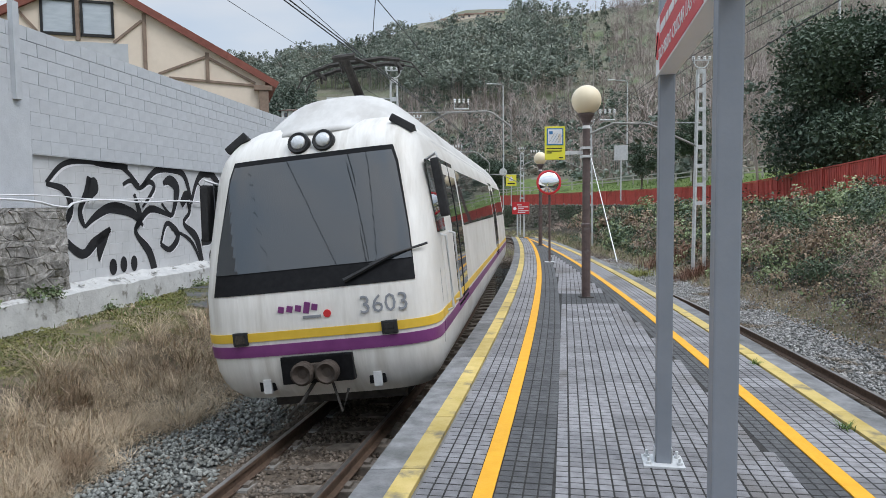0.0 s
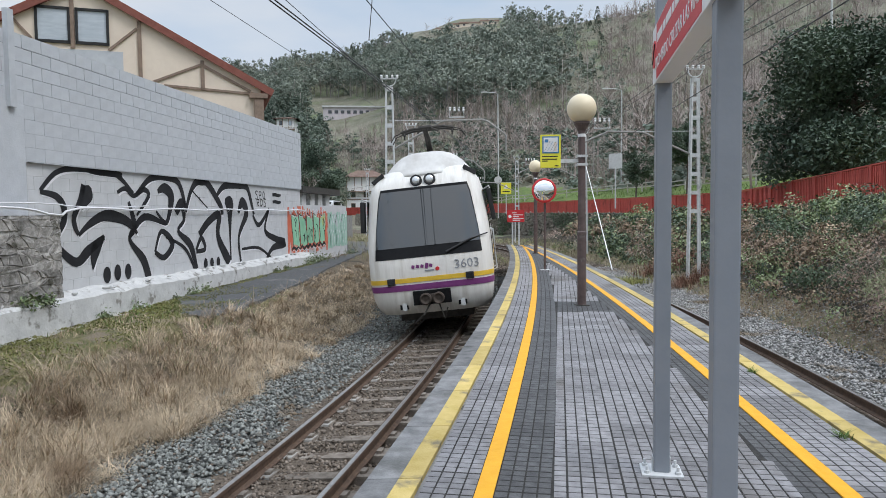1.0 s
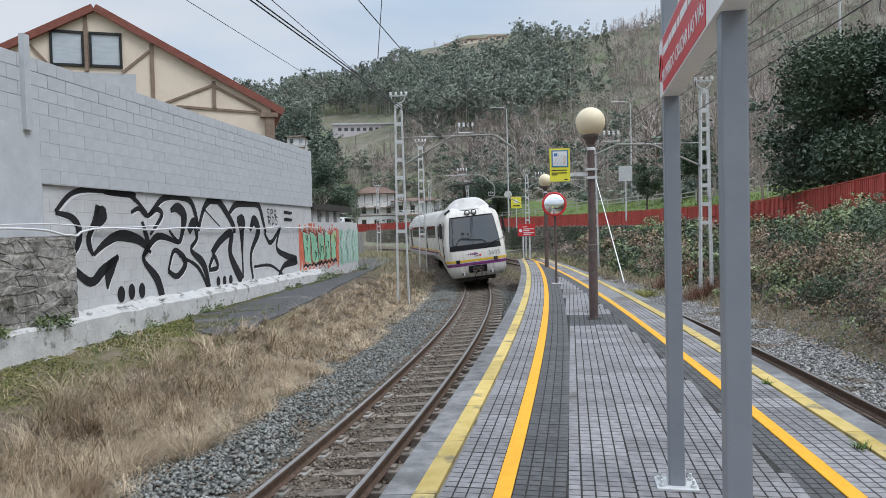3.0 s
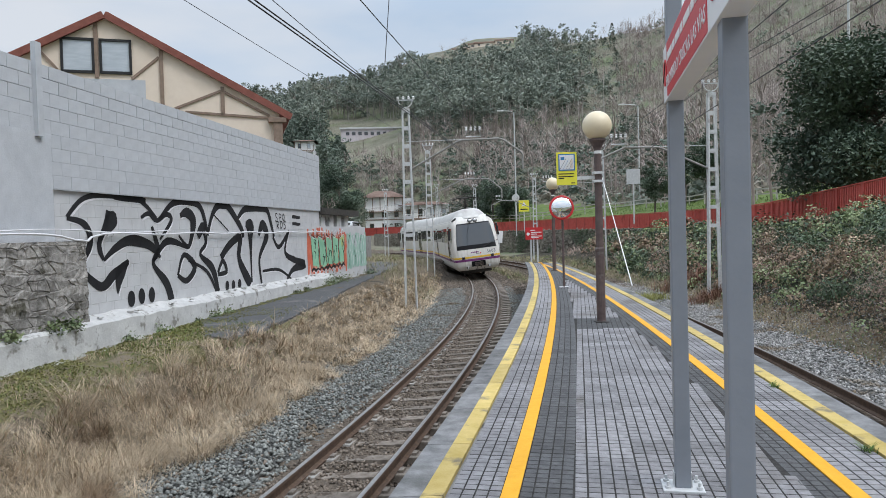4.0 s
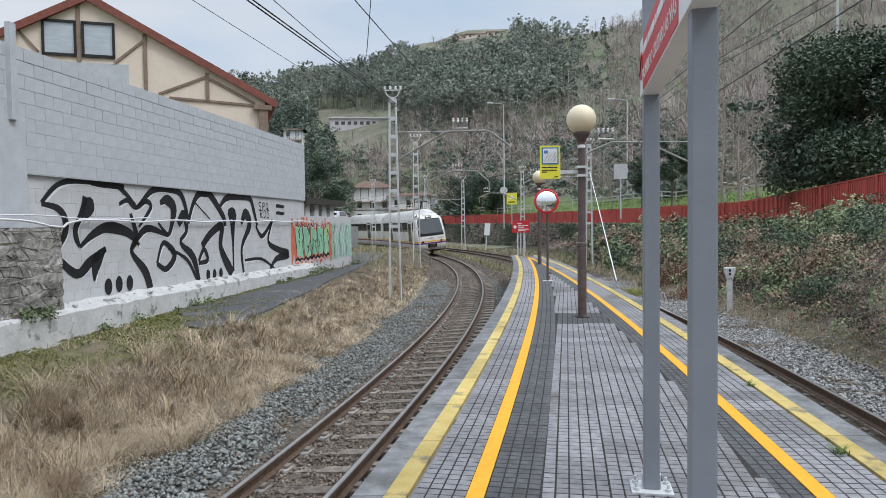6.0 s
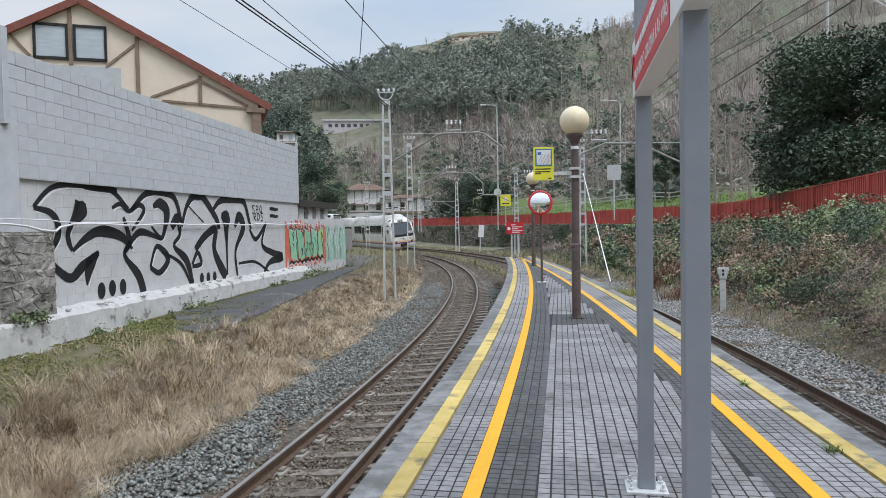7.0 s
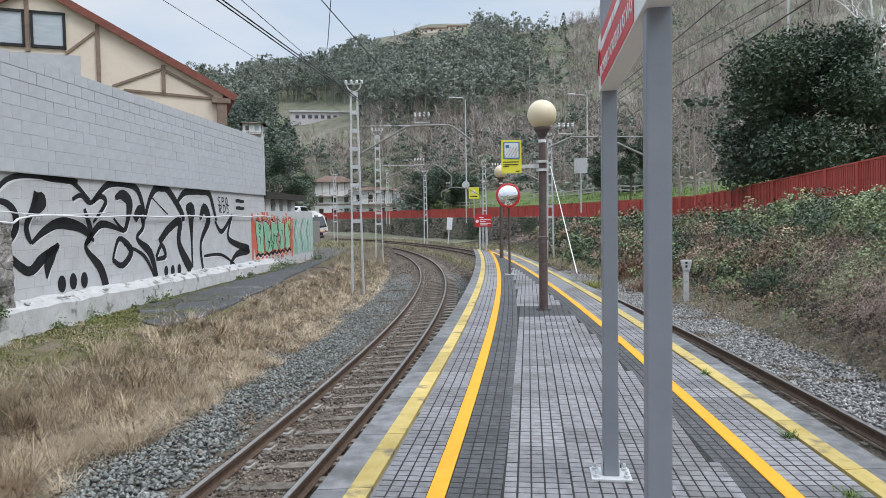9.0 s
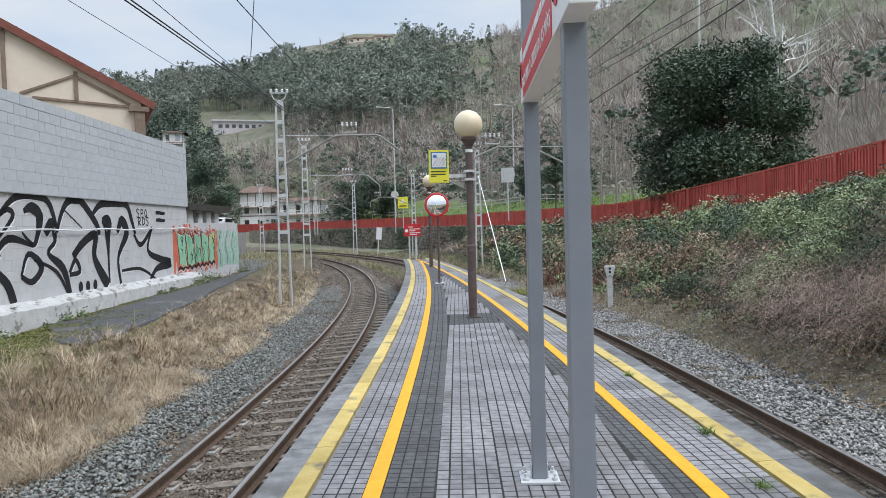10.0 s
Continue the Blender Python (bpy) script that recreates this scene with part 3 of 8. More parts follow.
def nose_patch(a0, a1, z0, z1, out, na=24, nz=6, thick=0.012, trim=None):
    """A panel that lies on the cab end."""
    bm = bmesh.new()
    rows = []
    for o in (out, out - thick):
        grid = []
        for j in range(nz + 1):
            z = z0 + (z1 - z0) * j / nz
            e = trim(j / nz) if trim else 0.0
            grid.append([bm.verts.new(nose_at(a0 + e + (a1 - a0 - 2 * e) * i / na, z, o)) for i in range(na + 1)])
        rows.append(grid)
    f, b = rows
    for j in range(nz):
        for i in range(na):
            bm.faces.new((f[j][i], f[j][i + 1], f[j + 1][i + 1], f[j + 1][i]))
    for j in range(nz):
        bm.faces.new((f[j][0], f[j + 1][0], b[j + 1][0], b[j][0]))
        bm.faces.new((f[j][na], b[j][na], b[j + 1][na], f[j + 1][na]))
    for i in range(na):
        bm.faces.new((f[0][i], b[0][i], b[0][i + 1], f[0][i + 1]))
        bm.faces.new((f[nz][i], f[nz][i + 1], b[nz][i + 1], b[nz][i]))
    return bm


def side_patch(side, y0, y1, z0, z1, out=0.008, nz=5, thick=0.012):
    """A panel that lies on a car's side."""
    bm = bmesh.new()
    zs = [z0 + (z1 - z0) * j / nz for j in range(nz + 1)]
    loop = []
    for o in (out, out - thick):
        loop.append([[bm.verts.new((side * (table(HALF, z) + o), y, z)) for y in (y0, y1)] for z in zs])
    f, b = loop
    for j in range(nz):
        bm.faces.new((f[j][0], f[j][1], f[j + 1][1], f[j + 1][0]))
        bm.faces.new((f[j][0], f[j + 1][0], b[j + 1][0], b[j][0]))
        bm.faces.new((f[j][1], b[j][1], b[j + 1][1], f[j + 1][1]))
    bm.faces.new((f[0][0], b[0][0], b[0][1], f[0][1]))
    bm.faces.new((f[nz][0], f[nz][1], b[nz][1], b[nz][0]))
    bmesh.ops.recalc_face_normals(bm, faces=bm.faces)
    return bm


def bogie(parent, y):
    bm = bmesh.new()
    for x in (-0.72, 0.72):
        add_box(bm, x - 0.07, x + 0.07, y - 1.35, y + 1.35, 0.36, 0.62, bevel=0.02)
        for d in (-0.95, 0.95):
            add_box(bm, x - 0.10, x + 0.10, y + d - 0.16, y + d + 0.16, 0.26, 0.56, bevel=0.02)
    add_box(bm, -0.7, 0.7, y - 0.25, y + 0.25, 0.38, 0.66)
    frame_part = part("bogie_frame", bm, M["dark_metal"], parent, "grimy steel bogie frame")
    for d in (-0.95, 0.95):
        for x in (-0.53, 0.53):
            bm = bmesh.new()
            add_lathe(bm, [(0.08, -0.07), (0.40, -0.06), (0.40, 0.03), (0.43, 0.035), (0.43, 0.06), (0.10, 0.07)], 20, pose(x, y + d, 0.40, 0, 90 if x < 0 else -90, 0))
            part("wheel", bm, M["dark_metal"], frame_part, smooth=False)


def train_car(lead):
    car = thing("train_car", "dirty white commuter train car with yellow and purple stripes", "train", group="cars of the commuter train")
    # shell: level by level, round the cab and down both sides
    bm = bmesh.new()
    rings_v = []
    n = 30
    for z in LEVELS:
        ring = [bm.verts.new((-table(HALF, z), CAR, z))]
        for k in range(n + 1):
            ring.append(bm.verts.new(nose_at(math.pi * k / n, z)))
        ring.append(bm.verts.new((table(HALF, z), CAR, z)))
        rings_v.append(ring)
    for r0, r1 in zip(rings_v, rings_v[1:]):
        for k in range(len(r0) - 1):
            bm.faces.new((r0[k], r0[k + 1], r1[k + 1], r1[k]))
        bm.faces.new((r0[-1], r0[0], r1[0], r1[-1]))
    bm.faces.new(rings_v[-1])
    bm.faces.new(rings_v[0][::-1])
    bmesh.ops.recalc_face_normals(bm, faces=bm.faces)
    body = part("body", bm, M["train_white"], car, "streaked white painted shell", smooth=True)
    body.data.set_sharp_from_angle(angle=radians(38))
    # stripes
    part("yellow_stripe", nose_patch(0.0, math.pi, 1.19, 1.285, 0.009, 60, 2), M["train_yellow"], car)
    part("purple_stripe", nose_patch(0.0, math.pi, 1.02, 1.145, 0.009, 60, 3), M["train_purple"], car)
    for side in (-1, 1):
        part("yellow_stripe", side_patch(side, DEEP + 0.02, CAR, 1.19, 1.285, 0.009, 1), M["train_yellow"], car)
        part("purple_stripe", side_patch(side, DEEP + 0.05, CAR, 1.02, 1.145, 0.009, 2), M["train_purple"], car)
    # windscreen with its black surround
    part("windscreen_seal", nose_patch(0.83, math.pi - 0.83, 1.70, 3.20, 0.006, 30, 8, trim=lambda t: 0.17 * t), M["seal"], car, "black windscreen surround")
    part("windscreen", nose_patch(0.885, math.pi - 0.885, 1.93, 3.14, 0.016, 30, 8, trim=lambda t: 0.165 * t), M["windscreen"], car, "large sloping windscreen mirroring the sky")
    for side in (-1, 1):
        part("side_window", side_patch(side, 0.75, 1.45, 2.15, 3.0), M["win_dark"], car, "dark cab side window")
        for y0, y1 in ((2.2, 3.5), (12.0, 13.3)):
            door = part("door", side_patch(side, y0, y1, 1.08, 3.1, 0.010), M["win_dark"], car, "dark glazed double door")
            part("door_post", side_patch(side, (y0 + y1) / 2 - 0.02, (y0 + y1) / 2 + 0.02, 1.08, 3.1, 0.018), M["black"], door)
        for y0, y1 in ((3.75, 6.4), (6.46, 9.1), (9.16, 11.75), (13.55, 15.6), (15.66, 17.7)):
            part("side_window", side_patch(side, y0, y1, 2.15, 3.02), M["win_dark"], car, "tinted passenger window")
    # headlamps above the windscreen, marker lights on the stripe
    for x in (-0.148, 0.148):
        c = nose_at(math.pi / 2 + x * 0.35, 3.335, 0.0)
        m = pose(x, c.y - 0.03, 3.335, 76, 0, 0)
        bm = bmesh.new()
        add_lathe(bm, [(0.09, -0.05), (0.128, -0.05), (0.132, 0.03), (0.118, 0.055), (0.092, 0.05)], 28, m)
        ring = part("headlamp", bm, M["black"], car, "round headlamp with a black rim")
        bm = bmesh.new()
        add_lathe(bm, [(0.093, 0.047), (0.075, 0.062), (0.035, 0.072), (0.004, 0.075)], 24, m)
        part("lens", bm, M["lamp_glass"], ring, "silvery lamp glass", smooth=True)
    for x in (-0.83, 0.83):
        c = nose_at(math.pi / 2 + math.copysign(math.acos((abs(x) / 1.335) ** (1 / 0.42)) - math.pi / 2, -x), 1.23)
        y = c.y
        light = part("marker_light", box(x - 0.085, x + 0.085, y - 0.03, y + 0.05, 1.155, 1.30, bevel=0.012), M["black"], car, "square black marker light")
        part("lens", box(x - 0.055, x + 0.055, y - 0.034, y - 0.028, 1.18, 1.275), M["win_dark"], light)
    # fleet number, operator's mark as plain slanted bars, and a small red ring
    y = -0.012
    lettering("3603", 0.27, M["number_grey"], car, pose(0.79, 0.042, 1.475, -5.7, 0, 5.6), 0.016, "fleet_number", "grey fleet number")
    for i, (dx, h) in enumerate(((0, .055), (.062, .055), (.124, .055), (.186, .10), (.242, .055))):
        bm = box(-0.032, 0.032, -0.004, 0.02, -h * 0.6, h * 0.6)
        bmesh.ops.transform(bm, matrix=pose(-0.34 + dx * 1.55, 0.012, 1.51, 0, 14, 0), verts=bm.verts)
        part("operator_mark", bm, M["train_purple"], car)
    bm = bmesh.new()
    add_lathe(bm, [(0.024, 0), (0.042, 0), (0.042, 0.02), (0.024, 0.02)], 20, pose(0.17, 0.02, 1.43, 90))
    part("operator_ring", bm, M["sign_red"], car, "small red ring mark")
    part("operator_mark", box(-0.10, 0.10, 0.0, 0.02, 1.395, 1.425), M["number_grey"], car)
    # wiper
    bm = bmesh.new()
    p0, p1, p2 = nose_at(1.62, 1.76, 0.05), nose_at(1.95, 1.98, 0.06), nose_at(2.55, 2.06, 0.05)
    add_tube(bm, [p0, p1], [0.028, 0.016], 6)
    add_tube(bm, [nose_at(1.75, 1.90, 0.04), p1, p2], 0.014, 6)
    part("wiper", bm, M["black"], car, "black windscreen wiper")
    # roof fairing with dark intakes, equipment boxes
    bm = bmesh.new()
    grid = []
    for i in range(19):
        y = 0.82 + 2.2 * i / 12 if i < 13 else 3.02 + (CAR - 3.02) * (i - 12) / 6
        rise = smooth(0.40, 2.2, y)
        grid.append([bm.verts.new((1.15 * (j / 8 - 1), y + 0.35 * abs(j / 8 - 1) ** 2 * (y < 15), 3.36 + 0.72 * rise * (1 - abs(j / 8 - 1) ** 3.3))) for j in range(17)])
    for g0, g1 in zip(grid, grid[1:]):
        for j in range(16):
            bm.faces.new((g0[j], g0[j + 1], g1[j + 1], g1[j]))
    bm.faces.new(grid[-1])
    bm.faces.new(grid[0][::-1])
    bmesh.ops.recalc_face_normals(bm, faces=bm.faces)
    part("roof_fairing", bm, M["train_roof"], car, "arched sooty white roof fairing", smooth=True)
    for sx in (-1, 1):
        bm = box(-0.16, 0.16, 0, 0.85, -0.035, 0.06, None, 0.02)
        for vtx in bm.verts:
            k = vtx.co.y / 0.85
            vtx.co.x *= 1 - 0.7 * k
            vtx.co.z *= 1 - 0.75 * k
        bmesh.ops.transform(bm, matrix=pose(sx * 1.02, 0.95, 3.46, -6, sx * 34, -sx * 4), verts=bm.verts)
        part("air_intake", bm, M["black"], car, "dark roof-edge air intake")
    part("roof_gutter", box(-1.02, -0.96, 1.6, CAR, 3.38, 3.44), M["black"], car)
    part("roof_gutter", box(0.96, 1.02, 1.6, CAR, 3.38, 3.44), M["black"], car)
    # coupler before a near-black block that stands for its pocket's shade, step irons
    part("coupler_pocket_shade", box(-0.40, 0.40, -0.03, 0.30, 0.70, 1.0, bevel=0.02), M["seal"], car, "near-black block for the shade in the coupler opening")
    bm = bmesh.new()
    add_box(bm, -0.22, 0.22, -0.09, 0.25, 0.75, 0.92, bevel=0.05)
    cpl = part("coupler", bm, M["coupler_rust_shaded"], car, "rusty automatic coupler")
    for x in (-0.13, 0.14):
        bm = bmesh.new()
        add_lathe(bm, [(0.055, -0.06), (0.125, -0.05), (0.125, 0.04), (0.10, 0.06), (0.05, 0.02)], 20, pose(x, -0.12, 0.83, 90) @ Matrix.Scale(1.0, 4))
        part("coupler_face", bm, M["coupler_rust_shaded"], cpl)
    for x in (-0.62, 0.62):
        yn = table(NOSE, 0.70) + 0.03
        # solid near-black block: the recess's shade given as a colour
        rec = part("step_recess", box(x - 0.09, x + 0.09, yn - 0.03, yn + 0.2, 0.62, 0.80, bevel=0.01), M["seal"], car, "near-black block for the shade in a step recess")
        part("step_tab", box(x - 0.035, x + 0.055, yn - 0.06, yn + 0.1, 0.60, 0.755), M["galv"], rec)
    bm = bmesh.new()
    add_tube(bm, [(-0.05, 0.05, 0.72), (-0.20, -0.1, 0.5), (-0.42, 0.05, 0.32)], 0.02, 6)
    add_tube(bm, [(0.12, 0.05, 0.72), (0.22, 0.0, 0.36), (0.30, 0.05, 0.6)], 0.016, 6)
    part("hose", bm, M["dark_metal"], car, "hanging brake hoses")
    # mirrors, cab doors with grab rails
    for sx in (-1, 1):
        bm = bmesh.new()
        add_box(bm, -0.05, 0.05, -0.10, 0.10, -0.34, 0.34, pose(sx * 1.42, 0.80, 2.66, 0, -sx * 5, 0), 0.035)
        mir = part("wing_mirror", bm, M["black"], car, "tall black rear-view mirror")
        part("mirror_arm", tube([(sx * 1.25, 0.86, 2.98), (sx * 1.41, 0.80, 3.06), (sx * 1.43, 0.80, 2.95)], 0.018, 6), M["galv"], mir)
        part("mirror_arm", tube([(sx * 1.31, 0.88, 2.28), (sx * 1.43, 0.82, 2.36)], 0.018, 6), M["galv"], mir)
        door = part("cab_door", side_patch(sx, 1.02, 1.72, 1.10, 2.12, 0.006), M["train_white"], car, "white cab door")
        for y in (0.94, 1.80):
            bm = bmesh.new()
            add_tube(bm, [(sx * 1.335, y, 2.12), (sx * 1.405, y, 2.10), (sx * 1.41, y, 1.25), (sx * 1.335, y, 1.22)], 0.018, 6)
            part("grab_rail", bm, M["galv"], car, "bright steel grab rail")
        part("seam", side_patch(sx, 0.66, 0.675, 0.9, 1.75, 0.003, 3, 0.006), M["roof_grey"], car)
    # underframe
    part("underframe", box(-0.95, 0.95, 5.6, 12.6, 0.22, 0.64, bevel=0.03), M["dark_metal"], car, "dark equipment boxes under the floor")
    part("skid", box(-0.8, 0.8, 0.7, 1.5, 0.3, 0.64), M["dark_metal"], car)
    bogie(car, 3.6)
    bogie(car, 14.6)
    part("gangway", box(-0.75, 0.75, CAR, CAR + 0.24, 0.95, 3.2), M["black"], car, "black gangway bellows")
    return car


# Rust colour with the coupler pocket's shade mixed in.
M["coupler_rust_shaded"] = surf("pocket_shaded_coupler_rust", (0.028, 0.022, 0.018), (0.085, 0.065, 0.052), 9, 0.8, 0.5, 30)
M["lamp_glass"] = surf("silvery_lamp_glass", (0.55, 0.56, 0.56), (0.75, 0.76, 0.76), 30, 0.15, 0.3, 30, metal=0.6)
M["number_grey"] = surf("grey_numerals", (0.22, 0.23, 0.25), (0.27, 0.28, 0.30), 6, 0.5, 0.0)
M["roof_grey"] = surf("roof_equipment_grey", (0.30, 0.30, 0.30), (0.42, 0.42, 0.41), 4, 0.7, 0.1, 20)
front_car = train_car(True)
rear_car = copy_thing(front_car, Matrix())
# raised pantograph on the near car
panto = part("pantograph", box(-0.45, 0.45, 2.9, 4.2, 4.02, 4.12), M["dark_metal"], front_car, "dark raised pantograph")
part("lower_arm", tube([(0.03, 3.55, 4.02), (0.0, 2.65, 4.72)], [0.085, 0.06], 10), M["dark_metal"], panto)
bm = bmesh.new()
add_tube(bm, [(-0.08, 2.65, 4.74), (-0.26, 3.5, 4.72)], 0.026, 6)
add_tube(bm, [(0.08, 2.65, 4.74), (0.26, 3.5, 4.72)], 0.026, 6)
add_tube(bm, [(-0.16, 2.62, 4.72), (0.16, 2.62, 4.72)], 0.05, 8)
part("upper_arm", bm, M["dark_metal"], panto)
for y in (3.3, 3.68):
    bm = bmesh.new()
    add_tube(bm, [(-0.68, y, 4.74), (-0.4, y, 4.80), (0.4, y, 4.80), (0.68, y, 4.74)], 0.036, 6)
    add_tube(bm, [(-0.66, y, 4.74), (-0.85, y, 4.68), (-0.96, y, 4.52)], 0.014, 5)
    add_tube(bm, [(0.66, y, 4.74), (0.85, y, 4.68), (0.96, y, 4.52)], 0.014, 5)
    part("contact_strip", bm, M["dark_metal"], panto)
for x in (-0.62, 0.62):
    bm = bmesh.new()
    add_bar(bm, (x, 3.26, 4.70), (x, 3.72, 4.70), 0.05)
    add_tube(bm, [(x, 3.49, 4.70), (x, 3.49, 4.58)], 0.02, 6)
    part("bow_end", bm, M["dark_metal"], panto)
part("insulator", tube([(0, 4.1, 3.85), (0, 4.1, 3.99)], 0.09, 10), M["sleeper"], panto)
# ---- red fence on top of the bank ----
def ring_at(a, r=FENCE_R, z=0.0):
    """On the arc of the fence, a metres along it (a = 0 due east of the curve's centre)."""
    t = a / FENCE_R
    return Vector((LC.x + r * math.cos(t), LC.y + r * math.sin(t), z))


fence = thing("fence", "red-painted steel slat fence along the top of the bank", "fence", kind="structure")
slat_mesh = None
loose = bmesh.new()
a = -46.0
while a < 128.0:
    p, q = ring_at(a), ring_at(a + 2.0)
    zp, zq = fence_z(p.y), fence_z(q.y)
    head = math.degrees(math.atan2(q.y - p.y, q.x - p.x))
    inw = Vector((LC.x - p.x, LC.y - p.y, 0)).normalized()
    near = 7.0 < p.y < 44.0
    for i in range(1, 15):
        c = p.lerp(q, i / 15)
        m = pose(c.x, c.y, zp + (zq - zp) * i / 15, 0, random.uniform(-0.5, 0.5), head + random.uniform(-2, 2))
        if near:
            if slat_mesh is None:
                ob = part("slat", box(-0.040, 0.040, -0.012, 0.012, -0.3, 1.08, bevel=0.005), M["red_fence"], fence)
                slat_mesh = ob.data
            else:
                ob = new("slat", slat_mesh)
                ob.parent = fence
            ob.matrix_basis = m
        else:
            add_box(loose, -0.040, 0.040, -0.012, 0.012, -0.3, 1.08, m)
    part("back_sheet", box(0, 2.0, -0.008, 0.008, -0.3, 1.06, pose(p.x - inw.x * 0.10, p.y - inw.y * 0.10, zp, 0, -math.degrees(math.atan2(zq - zp, 2.0)), head)), M["red_fence"], fence)
    for h in (0.05, 0.98):
        bm = bmesh.new()
        o = inw * -0.045
        add_bar(bm, (p.x + o.x, p.y + o.y, zp + h), (q.x + o.x, q.y + o.y, zq + h), 0.05, 0.10)
        part("stringer", bm, M["red_fence"], fence)
    bm = bmesh.new()
    add_bar(bm, (p.x, p.y, zp + 1.12), (q.x, q.y, zq + 1.12), 0.10, 0.05)
    part("cap_rail", bm, M["red_fence"], fence)
    part("post", box(-0.085, 0.085, -0.045, 0.045, -0.3, 1.10, pose(p.x + inw.x * 0.02, p.y + inw.y * 0.02, zp, 0, 0, head)), M["red_fence"], fence)
    a += 2.0
tagged(part("far_slats", loose, M["red_fence"], fence), "", kind="stuff")
# ---- lamps, mirror, signs and masts of the station ----
def lamp_post():
    root = thing("platform_lamp", "brown-grey platform lamp post with a cream globe", "street lamp", group="lamps on the platform")
    bm = bmesh.new()
    add_lathe(bm, [(0.075, 0.0), (0.075, 1.18), (0.082, 1.2), (0.082, 1.24), (0.066, 1.26), (0.060, 2.95), (0.075, 2.97), (0.075, 3.02)], 16)
    part("pole", bm, M["pole_brown"], root, smooth=False)
    bm = bmesh.new()
    add_box(bm, -0.11, 0.11, -0.11, 0.11, 0.0, 0.015, bevel=0.004)
    part("base_plate", bm, M["dark_metal"], root)
    bm = bmesh.new()
    add_lathe(bm, [(0.07, 2.93), (0.10, 3.0), (0.135, 3.05), (0.135, 3.08), (0.10, 3.09)], 20)
    part("collar", bm, M["pole_brown"], root)
    bm = bmesh.new()
    bmesh.ops.create_uvsphere(bm, u_segments=32, v_segments=20, radius=0.245, matrix=pose(0, 0, 3.30))
    part("globe", bm, M["globe"], root, "cream plastic globe", smooth=True)
    bm = bmesh.new()
    add_lathe(bm, [(0.0645, 2.83), (0.0645, 2.88)], 16)
    part("number_band", bm, M["sign_white"], root, "small pale number plate band")
    return root


lamp_a = lamp_post()
lamp_a.matrix_basis = pose(2.36, 11.42, 0)
lamp_b = copy_thing(lamp_a, pose(3.70, 25.9, 0))

# sign on an arm beside the lamp: crossing pictogram over a yellow warning panel
arm_sign = thing("crossing_sign", "yellow and white passenger warning sign on a steel arm", "sign", pose(2.36, 11.42, 0))
bm = bmesh.new()
add_bar(bm, (-0.06, 0, 2.44), (-0.38, -0.02, 2.43), 0.035, 0.06)
add_box(bm, -0.085, 0.085, -0.085, 0.085, 2.35, 2.39)
add_box(bm, -0.085, 0.085, -0.085, 0.085, 2.49, 2.53)
part("arm", bm, M["galv"], arm_sign)
panel = part("panel", box(-0.70, -0.36, -0.045, -0.02, 2.32, 2.87, bevel=0.006), M["sign_yellow"], arm_sign, "bright yellow aluminium panel")
pict = part("pictogram", box(-0.668, -0.392, -0.052, -0.046, 2.56, 2.84), M["sign_blue"], panel, "blue-framed track crossing pictogram")
part("pictogram_ground", box(-0.648, -0.412, -0.056, -0.0525, 2.58, 2.82), M["sign_white"], pict)
for i, wd in enumerate((0.012, 0.022, 0.012, 0.016)):
    bm = bmesh.new()
    x0 = -0.64 + 0.05 * i
    for a, b, c, d in ((x0, 2.59, x0 + 0.10, 2.76),):
        add_bar(bm, (a, -0.058, b), (c, -0.058, d), wd, 0.003)
    part("rail_mark", bm, M["sign_blue"] if i % 2 else M["black"], pict)
part("train_mark", box(-0.63, -0.57, -0.0595, -0.0565, 2.74, 2.79), M["sign_blue"], pict)
part("figure_mark", box(-0.475, -0.43, -0.0595, -0.0565, 2.60, 2.74), M["house_wall"], pict)
for z, x0, x1 in ((2.50, -0.67, -0.41), (2.455, -0.67, -0.42), (2.425, -0.67, -0.58), (2.345, -0.46, -0.40)):
    part("text_bar", box(x0, x1, -0.0485, -0.0455, z, z + 0.016), M["black"], panel)

# round traffic mirror
mirror = thing("convex_mirror", "round convex traffic mirror with red rim on a thin pole", "mirror", pose(2.87, 18.5, 0))
part("pole", tube([(0, 0, 0), (0, 0, 2.3)], 0.032, 12), M["pole_brown"], mirror)
part("base_plate", box(-0.12, 0.12, -0.12, 0.12, 0, 0.012), M["galv"], mirror)
tilt = pose(-0.03, -0.07, 2.16, 84, 0, -6)
bm = bmesh.new()
add_lathe(bm, [(0.285, -0.03), (0.33, -0.03), (0.335, 0.02), (0.30, 0.035), (0.285, 0.02)], 36, tilt)
rim = part("rim", bm, M["sign_red"], mirror, "red plastic rim")
bm = bmesh.new()
add_lathe(bm, [(0.287, 0.012)] + [(0.287 * math.cos(t * math.pi / 2 / 8), 0.012 + 0.075 * math.sin(t * math.pi / 2 / 8)) for t in range(1, 8)] + [(0.004, 0.087)], 36, tilt)
M["mirror"] = surf("mirror_glass", (0.86, 0.87, 0.88), (0.9, 0.9, 0.9), 2, 0.03, 0.0, metal=1.0)
part("mirror_face", bm, M["mirror"], rim, "convex mirror", smooth=True)
part("bracket", tube([(0, 0, 2.2), (-0.02, -0.06, 2.18)], 0.02, 8), M["galv"], mirror)

# notice on two grey posts beside the camera
notice = thing("station_notice", "red and white notice board across two grey steel posts", "sign")
